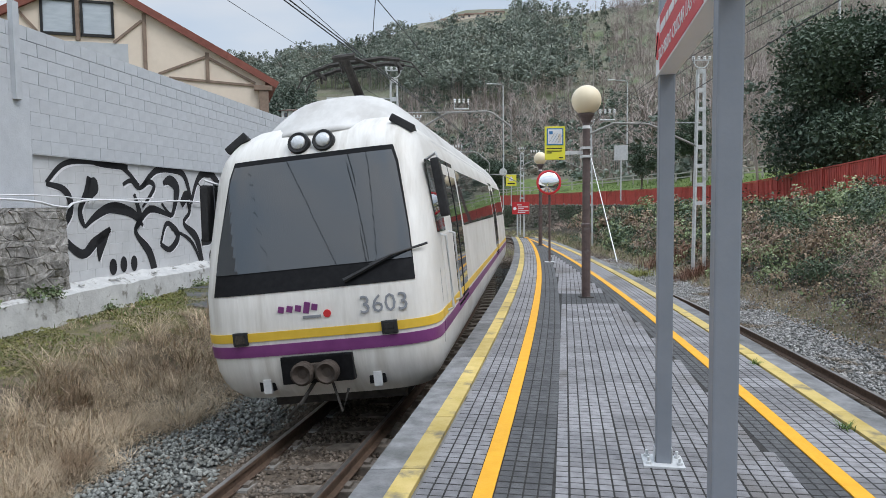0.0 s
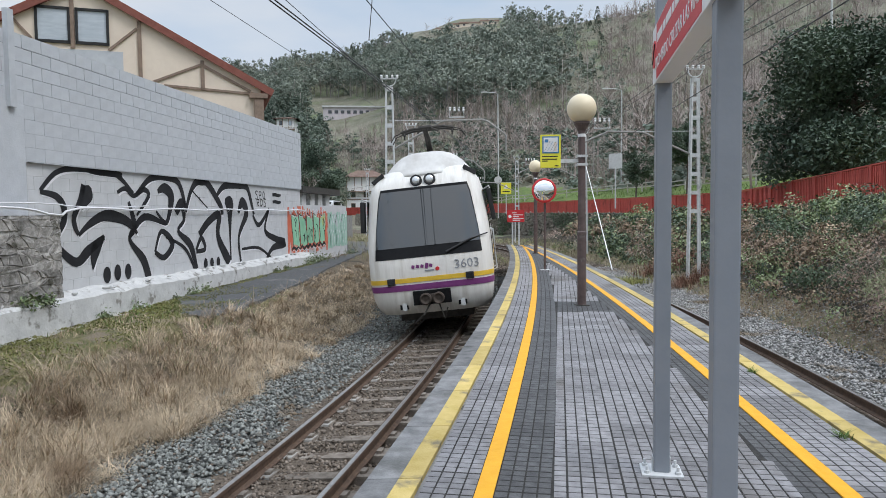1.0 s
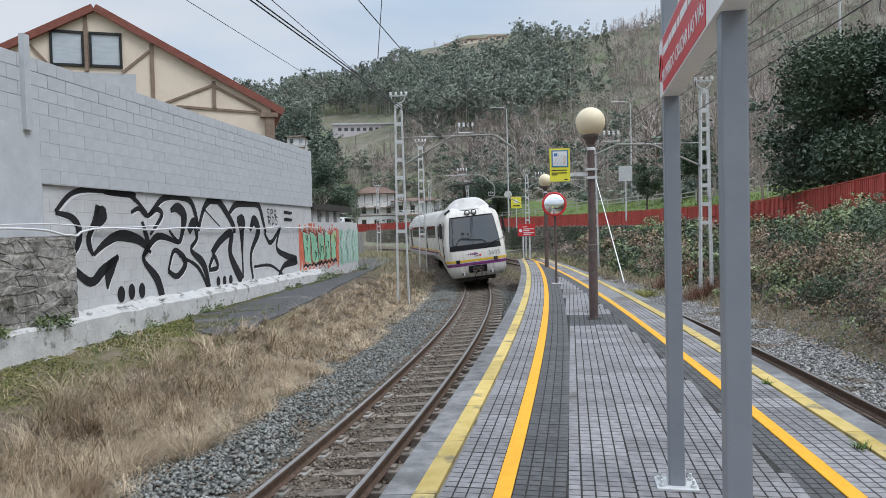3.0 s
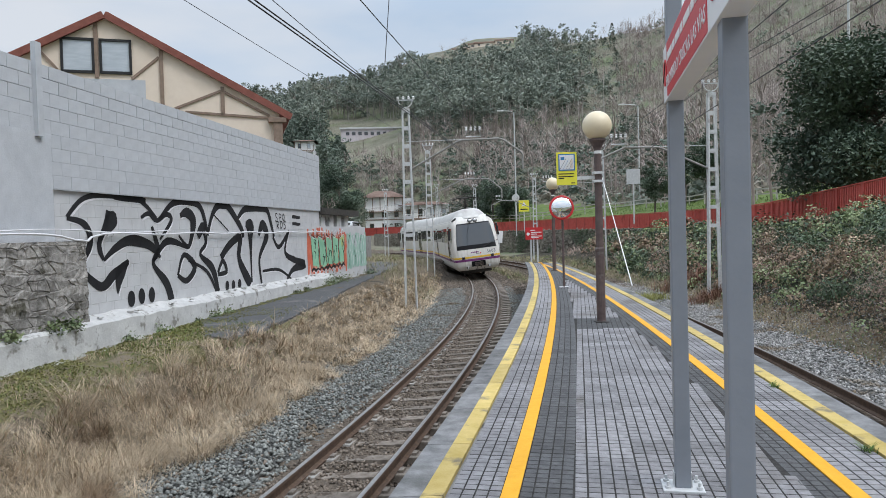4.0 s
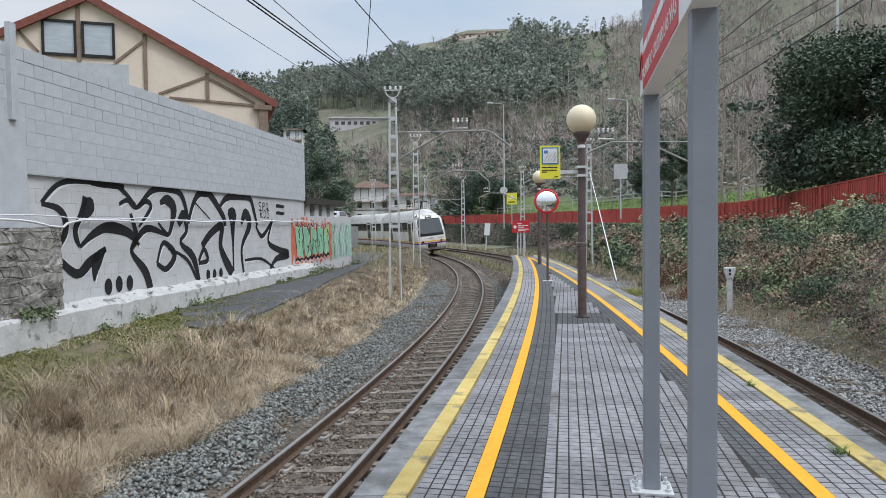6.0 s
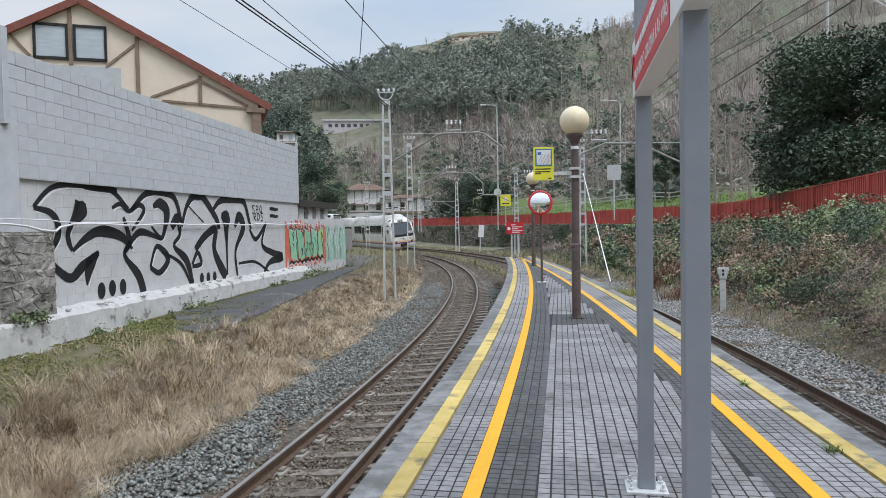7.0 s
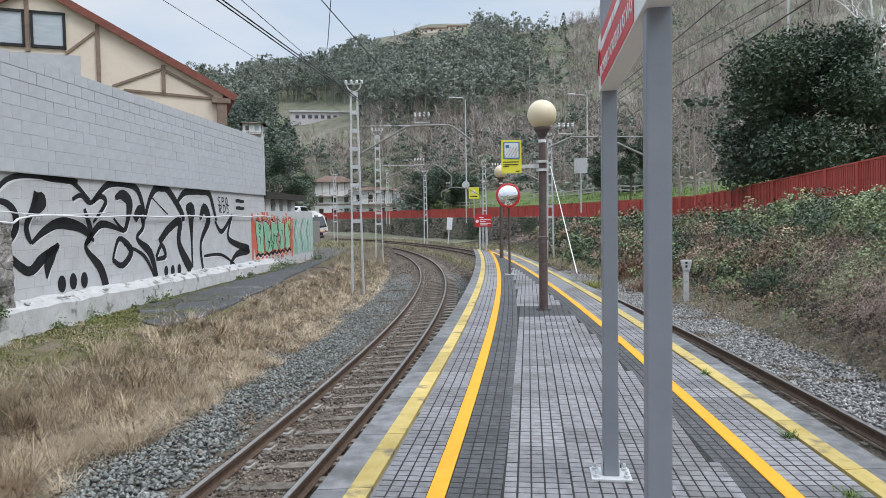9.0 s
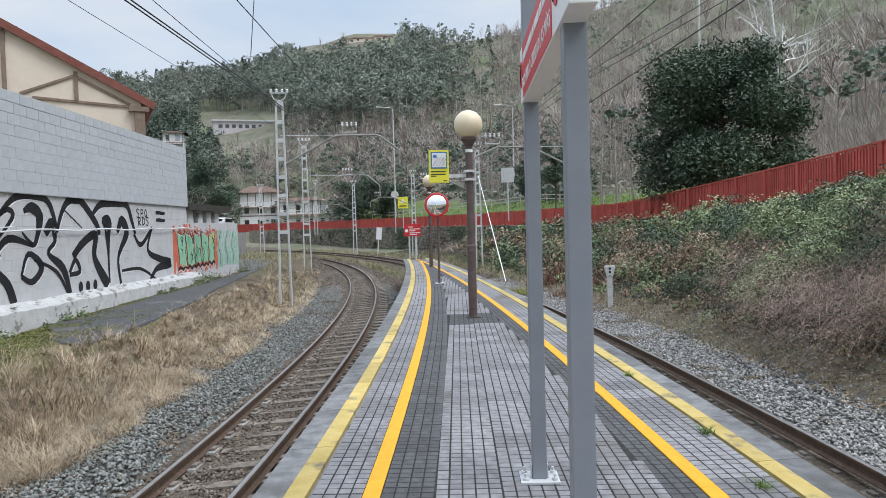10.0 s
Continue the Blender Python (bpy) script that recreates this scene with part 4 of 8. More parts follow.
for px, py in ((1.262, 4.045), (0.955, 2.445)):
    bm = bmesh.new()
    add_box(bm, -0.045, 0.045, -0.045, 0.045, 0.012, 3.2, pose(px, py, 0, 0, 0, -11), bevel=0.008)
    post = part("post", bm, M["grey_post"], notice, "grey painted square steel post")
    bm = bmesh.new()
    add_box(bm, -0.12, 0.12, -0.10, 0.10, 0.0, 0.014, pose(px, py, 0, 0, 0, -11), bevel=0.004)
    plate = part("foot_plate", bm, M["galv"], post, "galvanised foot plate")
    for sx in (-0.09, 0.09):
        for sy in (-0.06, 0.06):
            bm = bmesh.new()
            add_lathe(bm, [(0.018, 0.014), (0.018, 0.03), (0.009, 0.031), (0.009, 0.055)], 8, pose(px, py, 0, 0, 0, -11) @ pose(sx, sy, 0))
            part("bolt", bm, M["galv"], post)
    for sx in (-0.05, 0.05):
        part("gusset", box(sx - 0.003, sx + 0.003, -0.03, 0.03, 0.014, 0.10, pose(px, py, 0, 0, 0, -11)), M["galv"], post)
# the board's frame: y runs from the far end to the near end along its left face
nm = pose(1.262, 4.045, 0, 0, 0, -11) @ pose(-0.055, 0.05, 0, 0, 0, -90)   # x: from far to near, -y: out of the face
B_LEN = 1.95
board = part("board", box(0, B_LEN, 0.0, 0.10, 2.335, 2.66, nm, 0.004), M["sign_white"], notice, "white box board")
red = part("red_field", box(0.19, 1.52, -0.003, 0.001, 2.345, 2.65, nm), M["sign_red"], board, "red printed field")
lettering("PROHIBIDO CRUZAR LAS V\u00cdAS", 0.098, M["sign_white"], board, nm @ pose(0.83, -0.0045, 2.425), 0.0008, "lettering", "white capital letters")
for x0, x1 in ((0.24, 0.44), (0.47, 0.56), (0.59, 0.76), (0.79, 0.86), (0.89, 1.10), (1.13, 1.22), (1.25, 1.46)):
    part("text_bar", box(x0, x1, -0.0055, -0.002, 2.54, 2.585, nm), M["sign_white"], board)
for cx in (0.095, 1.66):
    bm = bmesh.new()
    add_lathe(bm, [(0.062, 0), (0.078, 0), (0.078, 0.004), (0.062, 0.004)], 28, nm @ pose(cx, -0.001, 2.50, 90))
    ring_mark = part("forbidden_mark", bm, M["sign_red"], board, "red ring of a no-entry mark")
    bm = bmesh.new()
    add_bar(bm, nm @ Vector((cx - 0.05, -0.003, 2.45)), nm @ Vector((cx + 0.05, -0.003, 2.55)), 0.014, 0.003)
    add_box(bm, cx - 0.012, cx + 0.012, -0.004, 0.0, 2.46, 2.54, nm)
    part("figure_mark", bm, M["black"], ring_mark)

# red notice past the platform's tip
red_sign = thing("red_notice", "small red notice board with white print on posts", "sign", pose(5.30, 46.0, fall(46)))
part("panel", box(-0.58, 0.58, -0.03, 0.0, 1.02, 1.84, bevel=0.006), M["sign_red"], red_sign)
for x in (-0.22, 0.22):
    part("post", box(x - 0.05, x + 0.05, 0.0, 0.08, -1.3, 1.75), M["galv"], red_sign)
for z, x0, x1 in ((1.62, -0.25, 0.05), (1.48, -0.2, 0.5), (1.36, -0.2, 0.2), (1.22, -0.2, 0.52), (1.12, -0.2, 0.3)):
    part("text_bar", box(x0, x1, -0.036, -0.03, z, z + 0.055), M["sign_white"], red_sign)
bm = bmesh.new()
add_lathe(bm, [(0.07, 0), (0.11, 0), (0.11, 0.006), (0.07, 0.006)], 20, pose(-0.4, -0.03, 1.4, 90))
part("forbidden_mark", bm, M["sign_white"], red_sign)


# lattice masts that carry the overhead line
def mast(x, y, height, base, head=0.0, taper=0.55, width=0.42, z0=None):
    root = thing("catenary_mast", "galvanised lattice mast of the overhead line", "mast", pose(x, y, (zg(x, y, False) if z0 is None else z0), 0, 0, head), "masts of the overhead line")
    half = width / 2
    for sx in (-1, 1):
        for sy in (-1, 1):
            bm = bmesh.new()
            add_bar(bm, (sx * half, sy * 0.09, -0.2), (sx * half * taper, sy * 0.07, height), 0.055, 0.055)
            part("leg", bm, M["galv"], root)
    n = int(height / 0.62)
    for i in range(1, n + 1):
        z = height * i / n
        if z < 2.2:
            continue
        w = half + (half * taper - half) * z / height
        for sy in (-1, 1):
            part("batten_plate", box(-w, w, sy * 0.085 - 0.008, sy * 0.085 + 0.008, z - 0.13, z), M["galv"], root)
    bm = bmesh.new()
    pts = [(0.26 * math.cos(t), 0, height + 0.30 + 0.26 * math.sin(t)) for t in [math.pi * (1 + k / 8) for k in range(9)]]
    add_tube(bm, pts, 0.022, 6)
    add_bar(bm, (-0.32, 0, height + 0.32), (0.32, 0, height + 0.32), 0.04)
    part("head_bracket", bm, M["galv"], root)
    for x0 in (-0.28, -0.08, 0.12, 0.3):
        bm = bmesh.new()
        add_lathe(bm, [(0.03, 0), (0.06, 0.03), (0.035, 0.06), (0.06, 0.09), (0.03, 0.13)], 10, pose(x0, 0, height + 0.33))
        part("insulator", bm, M["ceramic"], root)
    return root


M["roof_grey_arm"] = surf("dull_grey_arm", (0.24, 0.235, 0.22), (0.36, 0.35, 0.33), 5, 0.7, 0.1, 30)


def cantilever(root, pts, drop, z_ins, rad=0.038):
    """A bent tube arm over the track, its stay, and the insulator loop on it; points in the mast's own space."""
    arm = part("cantilever", tube(pts, rad, 8), M["roof_grey_arm"], root, "bent tubular arm")
    bm = bmesh.new()
    add_tube(bm, [(0, 0, pts[2][2] + 0.02), (pts[2][0], pts[2][1], pts[2][2] + 0.02)], 0.012, 5)
    part("stay", bm, M["galv"], arm)
    ix = drop
    bm = bmesh.new()
    add_tube(bm, [(ix - 0.25, 0, z_ins), (ix - 0.27, 0, z_ins - 0.28), (ix + 0.27, 0, z_ins - 0.28), (ix + 0.25, 0, z_ins)], 0.028, 6)
    part("insulator_loop", bm, M["galv"], arm)
    for d in (-0.25, -0.08, 0.08, 0.25):
        bm = bmesh.new()
        add_lathe(bm, [(0.03, -0.04), (0.05, 0.0), (0.03, 0.04), (0.05, 0.08), (0.025, 0.11)], 8, pose(ix + d, 0, z_ins - 0.02))
        part("insulator", bm, M["ceramic"], arm)
    return arm


m1 = mast(-1.78, 25.5, 7.35, 0, -2, z0=-1.05 - 0.05)
cantilever(m1, [(0.1, 0, 5.05), (1.9, 0, 6.05), (2.1, 0, 6.1), (3.45, 0, 6.12), (3.65, 0, 6.05), (4.25, 0, 5.6), (4.32, 0, 5.5), (4.32, 0, 4.95)], 2.5, 6.5)
m2 = mast(-1.5, 39.5, 7.45, 0, 2, z0=-1.15)
cantilever(m2, [(0.1, 0, 4.9), (1.9, 0, 5.7), (2.1, 0, 5.75), (3.4, 0, 5.77), (3.6, 0, 5.7), (4.2, 0, 5.2), (4.25, 0, 5.1), (4.25, 0, 4.6)], 2.4, 6.1)
m3 = mast(-7.4, 73.0, 7.2, 0, 12, z0=-1.25)
cantilever(m3, [(0.1, 0, 4.9), (1.9, 0, 5.7), (2.1, 0, 5.75), (3.4, 0, 5.77), (3.6, 0, 5.7), (4.2, 0, 5.2), (4.25, 0, 5.1), (4.25, 0, 4.6)], 2.4, 6.1)
for x, y, h, hd in ((9.15, 24.3, 7.3, 0), (8.95, 41.5, 7.3, 2), (7.3, 62.0, 7.4, 8), (2.3, 76.0, 7.6, 14)):
    mr = mast(x, y, h, 0, hd, z0=-1.0 + fall(y))
    cantilever(mr, [(-0.1, 0, 4.6), (-1.7, 0, 5.35), (-1.9, 0, 5.42), (-3.1, 0, 5.45), (-3.2, 0, 5.4), (-3.9, 0, 5.1), (-4.0, 0, 5.0), (-4.0, 0, 4.6)], -3.3, 5.85)
mast(-22.0, 84.0, 7.6, 0, 10, z0=0.9)
mast(-2.4, 96.0, 7.0, 0, 14, z0=0.9)

# pale sleeve of a mast's guy wire
guy = thing("guy_wire", "mast guy wire with a white protective sleeve", "cable")
bm = bmesh.new()
add_tube(bm, [(8.95, 41.3, 4.6), (6.3, 24.6, -0.55)], 0.022, 6)
part("sleeve", bm, M["sign_white"], guy)


# overhead wires
def wire(name, pts, rad, label, sag=0.0):
    out = []
    for a, b in zip(pts, pts[1:]):
        for i in range(12):
            t = i / 12
            p = Vector(a).lerp(Vector(b), t)
            p.z -= sag * 4 * t * (1 - t)
            out.append(p)
    out.append(Vector(pts[-1]))
    bm = bmesh.new()
    add_tube(bm, out, rad, 5)
    return tagged(part(name, bm, M["wire"], None), label, "cable", "overhead wires")


def over_left(s, z, la=0.0):
    p = on_left(s, la)
    return (p.x, p.y, z + fall(s))


def over_right(s, z, la=0.0):
    p = on_right(s, la)
    return (p.x, p.y, z + fall(s))


L_S = (-26, 0, 25.5, 39.5, 73, 110)
R_S = (-30, 0, 24.3, 41.5, 62, 78, 110)
wire("contact_wire", [over_left(s, 4.0, (0.15, -0.15)[i % 2]) for i, s in enumerate(L_S)], 0.009, "dark contact wire above the inner track")
wire("messenger_wire", [over_left(s, 5.2, 0.1) for s in L_S], 0.009, "dark sagging messenger wire above the inner track", 0.1)
wire("contact_wire", [over_right(s, 4.0, (0.15, -0.15)[i % 2]) for i, s in enumerate(R_S)], 0.009, "dark contact wire above the outer track")
wire("messenger_wire", [over_right(s, 5.15, 0.1) for s in R_S], 0.009, "dark sagging messenger wire above the outer track", 0.2)
wire("contact_wire", [over_left(s, 4.0, (0.15, -0.15)[i % 2] + 0.06) for i, s in enumerate(L_S)], 0.009, "dark contact wire above the inner track")
wire("feeder_wire", [(-8.15, -20, 6.8), (-2.5, 25.5, 6.75), (-1.6, 39.5, 6.75), (-7.4, 73, 6.4)], 0.010, "dark feeder wire on the mast heads", 0.1)
wire("feeder_wire", [(-10.8, -20, 6.85), (-1.9, 39.5, 6.7), (-7.6, 73, 6.4)], 0.008, "thin dark feeder wire beside the masts", 0.1)
for dx in (-0.28, 0.12):
    wire("feeder_wire", [(8.0 + dx, -24, 6.9), (9.15 + dx, 24.3, 6.75), (8.95 + dx, 41.5, 6.75), (7.3 + dx, 62, 6.5), (2.3 + dx, 76, 6.4)], 0.010, "dark feeder wire on the mast heads", 0.35)
dropper = thing("dropper_wire", "thin hanger wires between messenger and contact wire", "cable")
for s in (9.5, 17.0, 32.0, 46.0, 56.0):
    a, b = over_left(s, 5.0, 0.1), over_left(s, 4.0, 0)
    part("hanger", tube([a, b], 0.006, 4), M["wire"], dropper)
for s in (8.0, 16.0, 33.0, 52.0):
    a, b = over_right(s, 5.0, 0.1), over_right(s, 4.0, 0)
    part("hanger", tube([a, b], 0.006, 4), M["wire"], dropper)

# white kilometre post at the foot of the bank
km = thing("kilometre_post", "short white kilometre post with a faceted head", "post", pose(8.50, 20.1, zg(8.5, 20.1, False) - 0.05, 0, 0, -18))
bm = bmesh.new()
add_box(bm, -0.075, 0.075, -0.06, 0.06, 0, 1.05, bevel=0.012)
part("shaft", bm, M["plinth"], km)
bm = bmesh.new()
add_box(bm, -0.17, 0.17, -0.075, 0.075, 1.0, 1.36, bevel=0.05)
for vtx in bm.verts:
    if vtx.co.z < 1.1:
        vtx.co.x *= 0.6
head = part("head", bm, M["plinth"], km)
for z in (1.24, 1.13):
    part("number_bar", box(-0.03, 0.03, -0.083, -0.0755, z, z + 0.07), M["black"], km)
# leaning white board by the far track
board_post = thing("white_board_post", "leaning white lineside board on a post", "sign", pose(4.4, 70.0, -1.2, 0, 5, 6))
part("post", box(-0.05, 0.05, 0, 0.08, 0, 2.7), M["galv"], board_post)
part("panel", box(-0.28, 0.28, -0.05, 0, 1.5, 2.75, bevel=0.01), M["sign_white"], board_post)

# on the road above: the back of a traffic sign, a round sign, a yellow sign, street lamps
zs = zg(13.5, 50.0, False)
back = thing("traffic_sign", "grey back of a square traffic sign on a post", "sign", pose(11.4, 43.5, fence_z(43) + 0.9, 0, 0, -8))
part("post", tube([(0, 0, -0.6), (0, 0, 2.9)], 0.045, 10), M["galv"], back)
part("panel", box(-0.42, 0.42, -0.04, 0, 1.95, 2.9, bevel=0.01), M["galv"], back)
part("panel_seam", box(-0.42, 0.42, -0.046, -0.04, 2.40, 2.44), M["galv"], back)
yel = thing("yellow_sign", "yellow triangular-warning traffic sign on a post", "sign", pose(7.75, 76.0, fence_z(76) + 0.5, 0, 0, 0) @ Matrix.Scale(0.8, 4))
part("post", tube([(0, 0, -0.8), (0, 0, 3.4)], 0.06, 8), M["galv"], yel)
part("panel", box(-0.72, 0.72, -0.06, 0, 2.0, 3.6, bevel=0.01), M["sign_yellow"], yel)
tri = bmesh.new()
bmesh.ops.create_cone(tri, segments=3, radius1=0.42, radius2=0.42, depth=0.02, cap_ends=True, matrix=pose(0, -0.07, 2.95, 90, 0, 0))
part("warning_triangle", tri, M["sign_white"], yel)
part("text_bar", box(-0.5, 0.5, -0.07, -0.06, 2.25, 2.4), M["black"], yel)
rnd = thing("round_sign", "grey back of a round traffic sign", "sign", pose(6.95, 77.0, fence_z(76) + 0.2))
part("post", tube([(0, 0, -0.8), (0, 0, 3.3)], 0.06, 8), M["galv"], rnd)
bm = bmesh.new()
add_lathe(bm, [(0.42, 0), (0.43, 0.02), (0.43, 0.05), (0.02, 0.06)], 24, pose(0, -0.02, 3.5, 90))
part("disc", bm, M["galv"], rnd)


def road_lamp(b, e, dist, h):
    x, y = dist * math.sin(radians(b)), dist * math.cos(radians(b))
    root = thing("street_lamp", "slender grey street lamp with an arm along the hill road", "street lamp", pose(x, y, 1.6 + e * dist - h), "street lamps of the road")
    part("pole", tube([(0, 0, -6), (0, 0, h - 0.2), (-0.4, 0, h), (-1.5, 0, h + 0.05)], [0.10, 0.07, 0.06, 0.05], 8), M["galv"], root)
    bm = bmesh.new()
    add_box(bm, -2.2, -1.4, -0.16, 0.16, h, h + 0.14, bevel=0.05)
    part("head", bm, M["sign_white"], root)


road_lamp(5.2, 0.173, 92, 9)
road_lamp(15.2, 0.171, 80, 8)
road_lamp(30.0, 0.40, 60, 11)
# ---- the wall's blocks, ledge, plinth, pipe and graffiti ----
COURSE, BLOCK = 0.235, 0.47


def block_row(name, z0, shift, s_from, s_to, gap, prou, soft_edge=0.006):
    data = None
    s = s_from + shift
    i = 0
    while s < s_to:
        a, b = max(s, 0.0), min(s + BLOCK, s_to)
        if b - a > 0.05:
            whole = abs(b - a - BLOCK) < 1e-6
            if whole and data is None:
                bm = box(gap / 2, BLOCK - gap / 2, 0, 0.05, gap / 2, COURSE - gap / 2, bevel=soft_edge)
                ob = part(name, bm, M["block"], wall_west)
                data = ob.data
            elif whole:
                ob = new(name, data)
                ob.parent = wall_west
            else:
                ob = part(name, box(gap / 2, b - a - gap / 2, 0, 0.05, gap / 2, COURSE - gap / 2, bevel=soft_edge), M["block"], wall_west)
            p = wall_at(b, z0, prou + random.uniform(0, 0.005))
            ang = math.degrees(math.atan2(WALL_D.y, WALL_D.x))
            ob.matrix_basis = pose(p.x, p.y, p.z, random.uniform(-0.25, 0.25), 0, ang + random.uniform(-0.3, 0.3))
        s += BLOCK
        i += 1


# upper courses block by block, lower ones under thicker paint
for c in range(9):
    z0 = W_TOP - COURSE * (c + 1)
    block_row("block", z0, -BLOCK * (0.5 if c % 2 else 0.0), 0.0, 19.0 if c < 4 else 17.0, 0.010 if c < 2 else 0.006 if c < 4 else 0.0025, 0.0, 0.006 if c < 3 else 0.003)
wall_box("lintel_band", 0, 14.6, LEDGE - 0.02, W_TOP - COURSE * 9 - 0.002, -0.20, 0.004, M["block"], wall_west, "painted band above the ledge")
wall_box("flush_bay", 14.6, W_LEN, W_FOOT + 1.0, W_TOP - COURSE * 5, -0.06, 0.018, M["block"], wall_west, "smooth painted bay")
wall_box("capping", 19.0, W_LEN, LEDGE, W_TOP, -0.30, 0.0, M["block"], wall_west)
wall_box("downpipe", 14.84, 14.98, 3.4, 4.98, 0.0, 0.09, M["block"], wall_west, "grey painted pipe stub")
lv, lf = [], []
for c in range(12):
    z0 = LEDGE - 0.02 - COURSE * (c + 1)
    for i in range(33):
        s0 = -BLOCK * (0.5 if c % 2 else 0.0) + BLOCK * i
        a_, b_ = max(0.0, s0 + 0.002), min(14.5, s0 + BLOCK - 0.002)
        if b_ - a_ < 0.04:
            continue
        pr = -0.0585 + random.uniform(-0.0008, 0.0008)
        q0 = len(lv)
        lv += [wall_at(a_, z0 + 0.002, -0.0622), wall_at(b_, z0 + 0.002, -0.0622), wall_at(b_, z0 + COURSE - 0.002, -0.0622), wall_at(a_, z0 + COURSE - 0.002, -0.0622),
               wall_at(a_ + 0.003, z0 + 0.005, pr), wall_at(b_ - 0.003, z0 + 0.005, pr), wall_at(b_ - 0.003, z0 + COURSE - 0.005, pr), wall_at(a_ + 0.003, z0 + COURSE - 0.005, pr)]
        lf += [(q0 + 4, q0 + 7, q0 + 6, q0 + 5), (q0, q0 + 4, q0 + 5, q0 + 1), (q0 + 1, q0 + 5, q0 + 6, q0 + 2), (q0 + 2, q0 + 6, q0 + 7, q0 + 3), (q0 + 3, q0 + 7, q0 + 4, q0)]
tagged(mesh_ob("painted_blocks", lv, lf, M["block_low"], wall_west), "silver-grey painted blocks with shallow joints", kind="stuff")
# rubble stretch with a mortar cap
rub = thing("rubble_wall", "low rubble stone wall under a white cable", "wall", kind="structure")
wall_box("backing", 14.05, 30.0, -0.6, 1.62, 0.02, 0.185, M["rubble"], rub)
rng = random.Random(4)


def rubble_stone(w, h, d, seed):
    bm = bmesh.new()
    r = random.Random(seed)
    bmesh.ops.create_icosphere(bm, subdivisions=2, radius=1.0)
    for v in bm.verts:
        co = v.co
        k = max(abs(co.x), abs(co.y), abs(co.z))
        co = co.lerp(co / k, 0.8)
        n = 1 + 0.34 * noise.noise(co * 1.6 + Vector((seed * 3.1, 0, 0)))
        v.co = Vector((co.x * w / 2 * n, co.y * d / 2 * n, co.z * h / 2 * n))
    return bm


def lay_stones(parent, place, ang, u0, u1, z0, z1, seed, size=0.30, depth=0.16):
    """Courses of uneven stones; place(u, z) gives where a stone's middle lies."""
    stones = []
    for k in range(6):
        bm = rubble_stone(1.0, 1.0, depth, seed + k)
        ob = part("stone", bm, M["rubble"], parent, smooth=True)
        stones.append(ob)
    r = random.Random(seed)
    first = list(stones)
    z = z0
    while z < z1:
        h = size * r.uniform(0.3, 0.95)
        h = min(h, z1 - z + 0.02)
        u = u0 - r.uniform(0, size)
        while u < u1:
            w = size * r.uniform(0.45, 1.7)
            src = r.choice(stones)
            ob = first.pop() if first else new("stone", src.data)
            ob.parent = parent
            p = place(u + w / 2, z + h / 2)
            ob.matrix_basis = pose(p.x, p.y, p.z, 0, r.uniform(-14, 14), ang) @ Matrix.Diagonal((w * 1.02, 1, h * 1.04, 1))
            u += w
        z += h


w_ang = math.degrees(math.atan2(WALL_D.y, WALL_D.x))


def corner(i, j):
    """Where four stones of the rubble face meet."""
    r_ = random.Random(i * 101 + j * 7 + 5)
    return 14.07 + 0.20 * i + (0.10 if j % 2 else 0.0) + r_.uniform(-0.085, 0.085), -0.02 + 0.14 * j + r_.uniform(-0.06, 0.06)


def fitted_stone(cs, seed):
    """A flat-faced stone between its joints; cs: its corners along the wall and up."""
    r_ = random.Random(seed)
    mx, mz = sum(c[0] for c in cs) / len(cs), sum(c[1] for c in cs) / len(cs)
    ring_ = []
    for k in range(len(cs)):
        a_, b_ = cs[k], cs[(k + 1) % len(cs)]
        ring_ += [a_, ((a_[0] + b_[0]) / 2 + r_.uniform(-.022, .022), (a_[1] + b_[1]) / 2 + r_.uniform(-.022, .022))]
    lev = 0.196 + r_.uniform(-0.006, 0.014)
    bm = bmesh.new()
    loops = []
    for shrink, out in ((0.97, 0.16), (0.93, lev - 0.008), (0.80, lev)):
        k_ = [bm.verts.new(wall_at(min(max(mx + (u - mx) * shrink, 14.05), 30), min(mz + (w_ - mz) * shrink, 1.62), out + r_.uniform(-.010, .010))) for u, w_ in ring_]
        loops.append(k_)
    for lo, hi in zip(loops, loops[1:]):
        for k in range(len(ring_)):
            k2 = (k + 1) % len(ring_)
            bm.faces.new((lo[k], hi[k], hi[k2], lo[k2]))
    bm.faces.new(loops[-1][::-1])
    bmesh.ops.recalc_face_normals(bm, faces=bm.faces)
    return bm


gone = set()
for j in range(12):
    for i in range(-1, 27):
        if (i, j) in gone:
            continue
        r_ = random.Random(i * 13 + j * 77)
        u1 = i + 1
        if r_.random() < 0.28 and (i + 1, j) not in gone:
            gone.add((i + 1, j))
            u1 = i + 2
        part("stone", fitted_stone([corner(i, j), corner(u1, j), corner(u1, j + 1), corner(i, j + 1)], i * 9 + j), M["rubble"], rub)
# plinth: a broken white concrete ledge at the wall's foot
plinth = thing("plinth", "crumbling white-painted concrete plinth at the wall's foot", "plinth", kind="structure")
n = 64
v, f = [], []
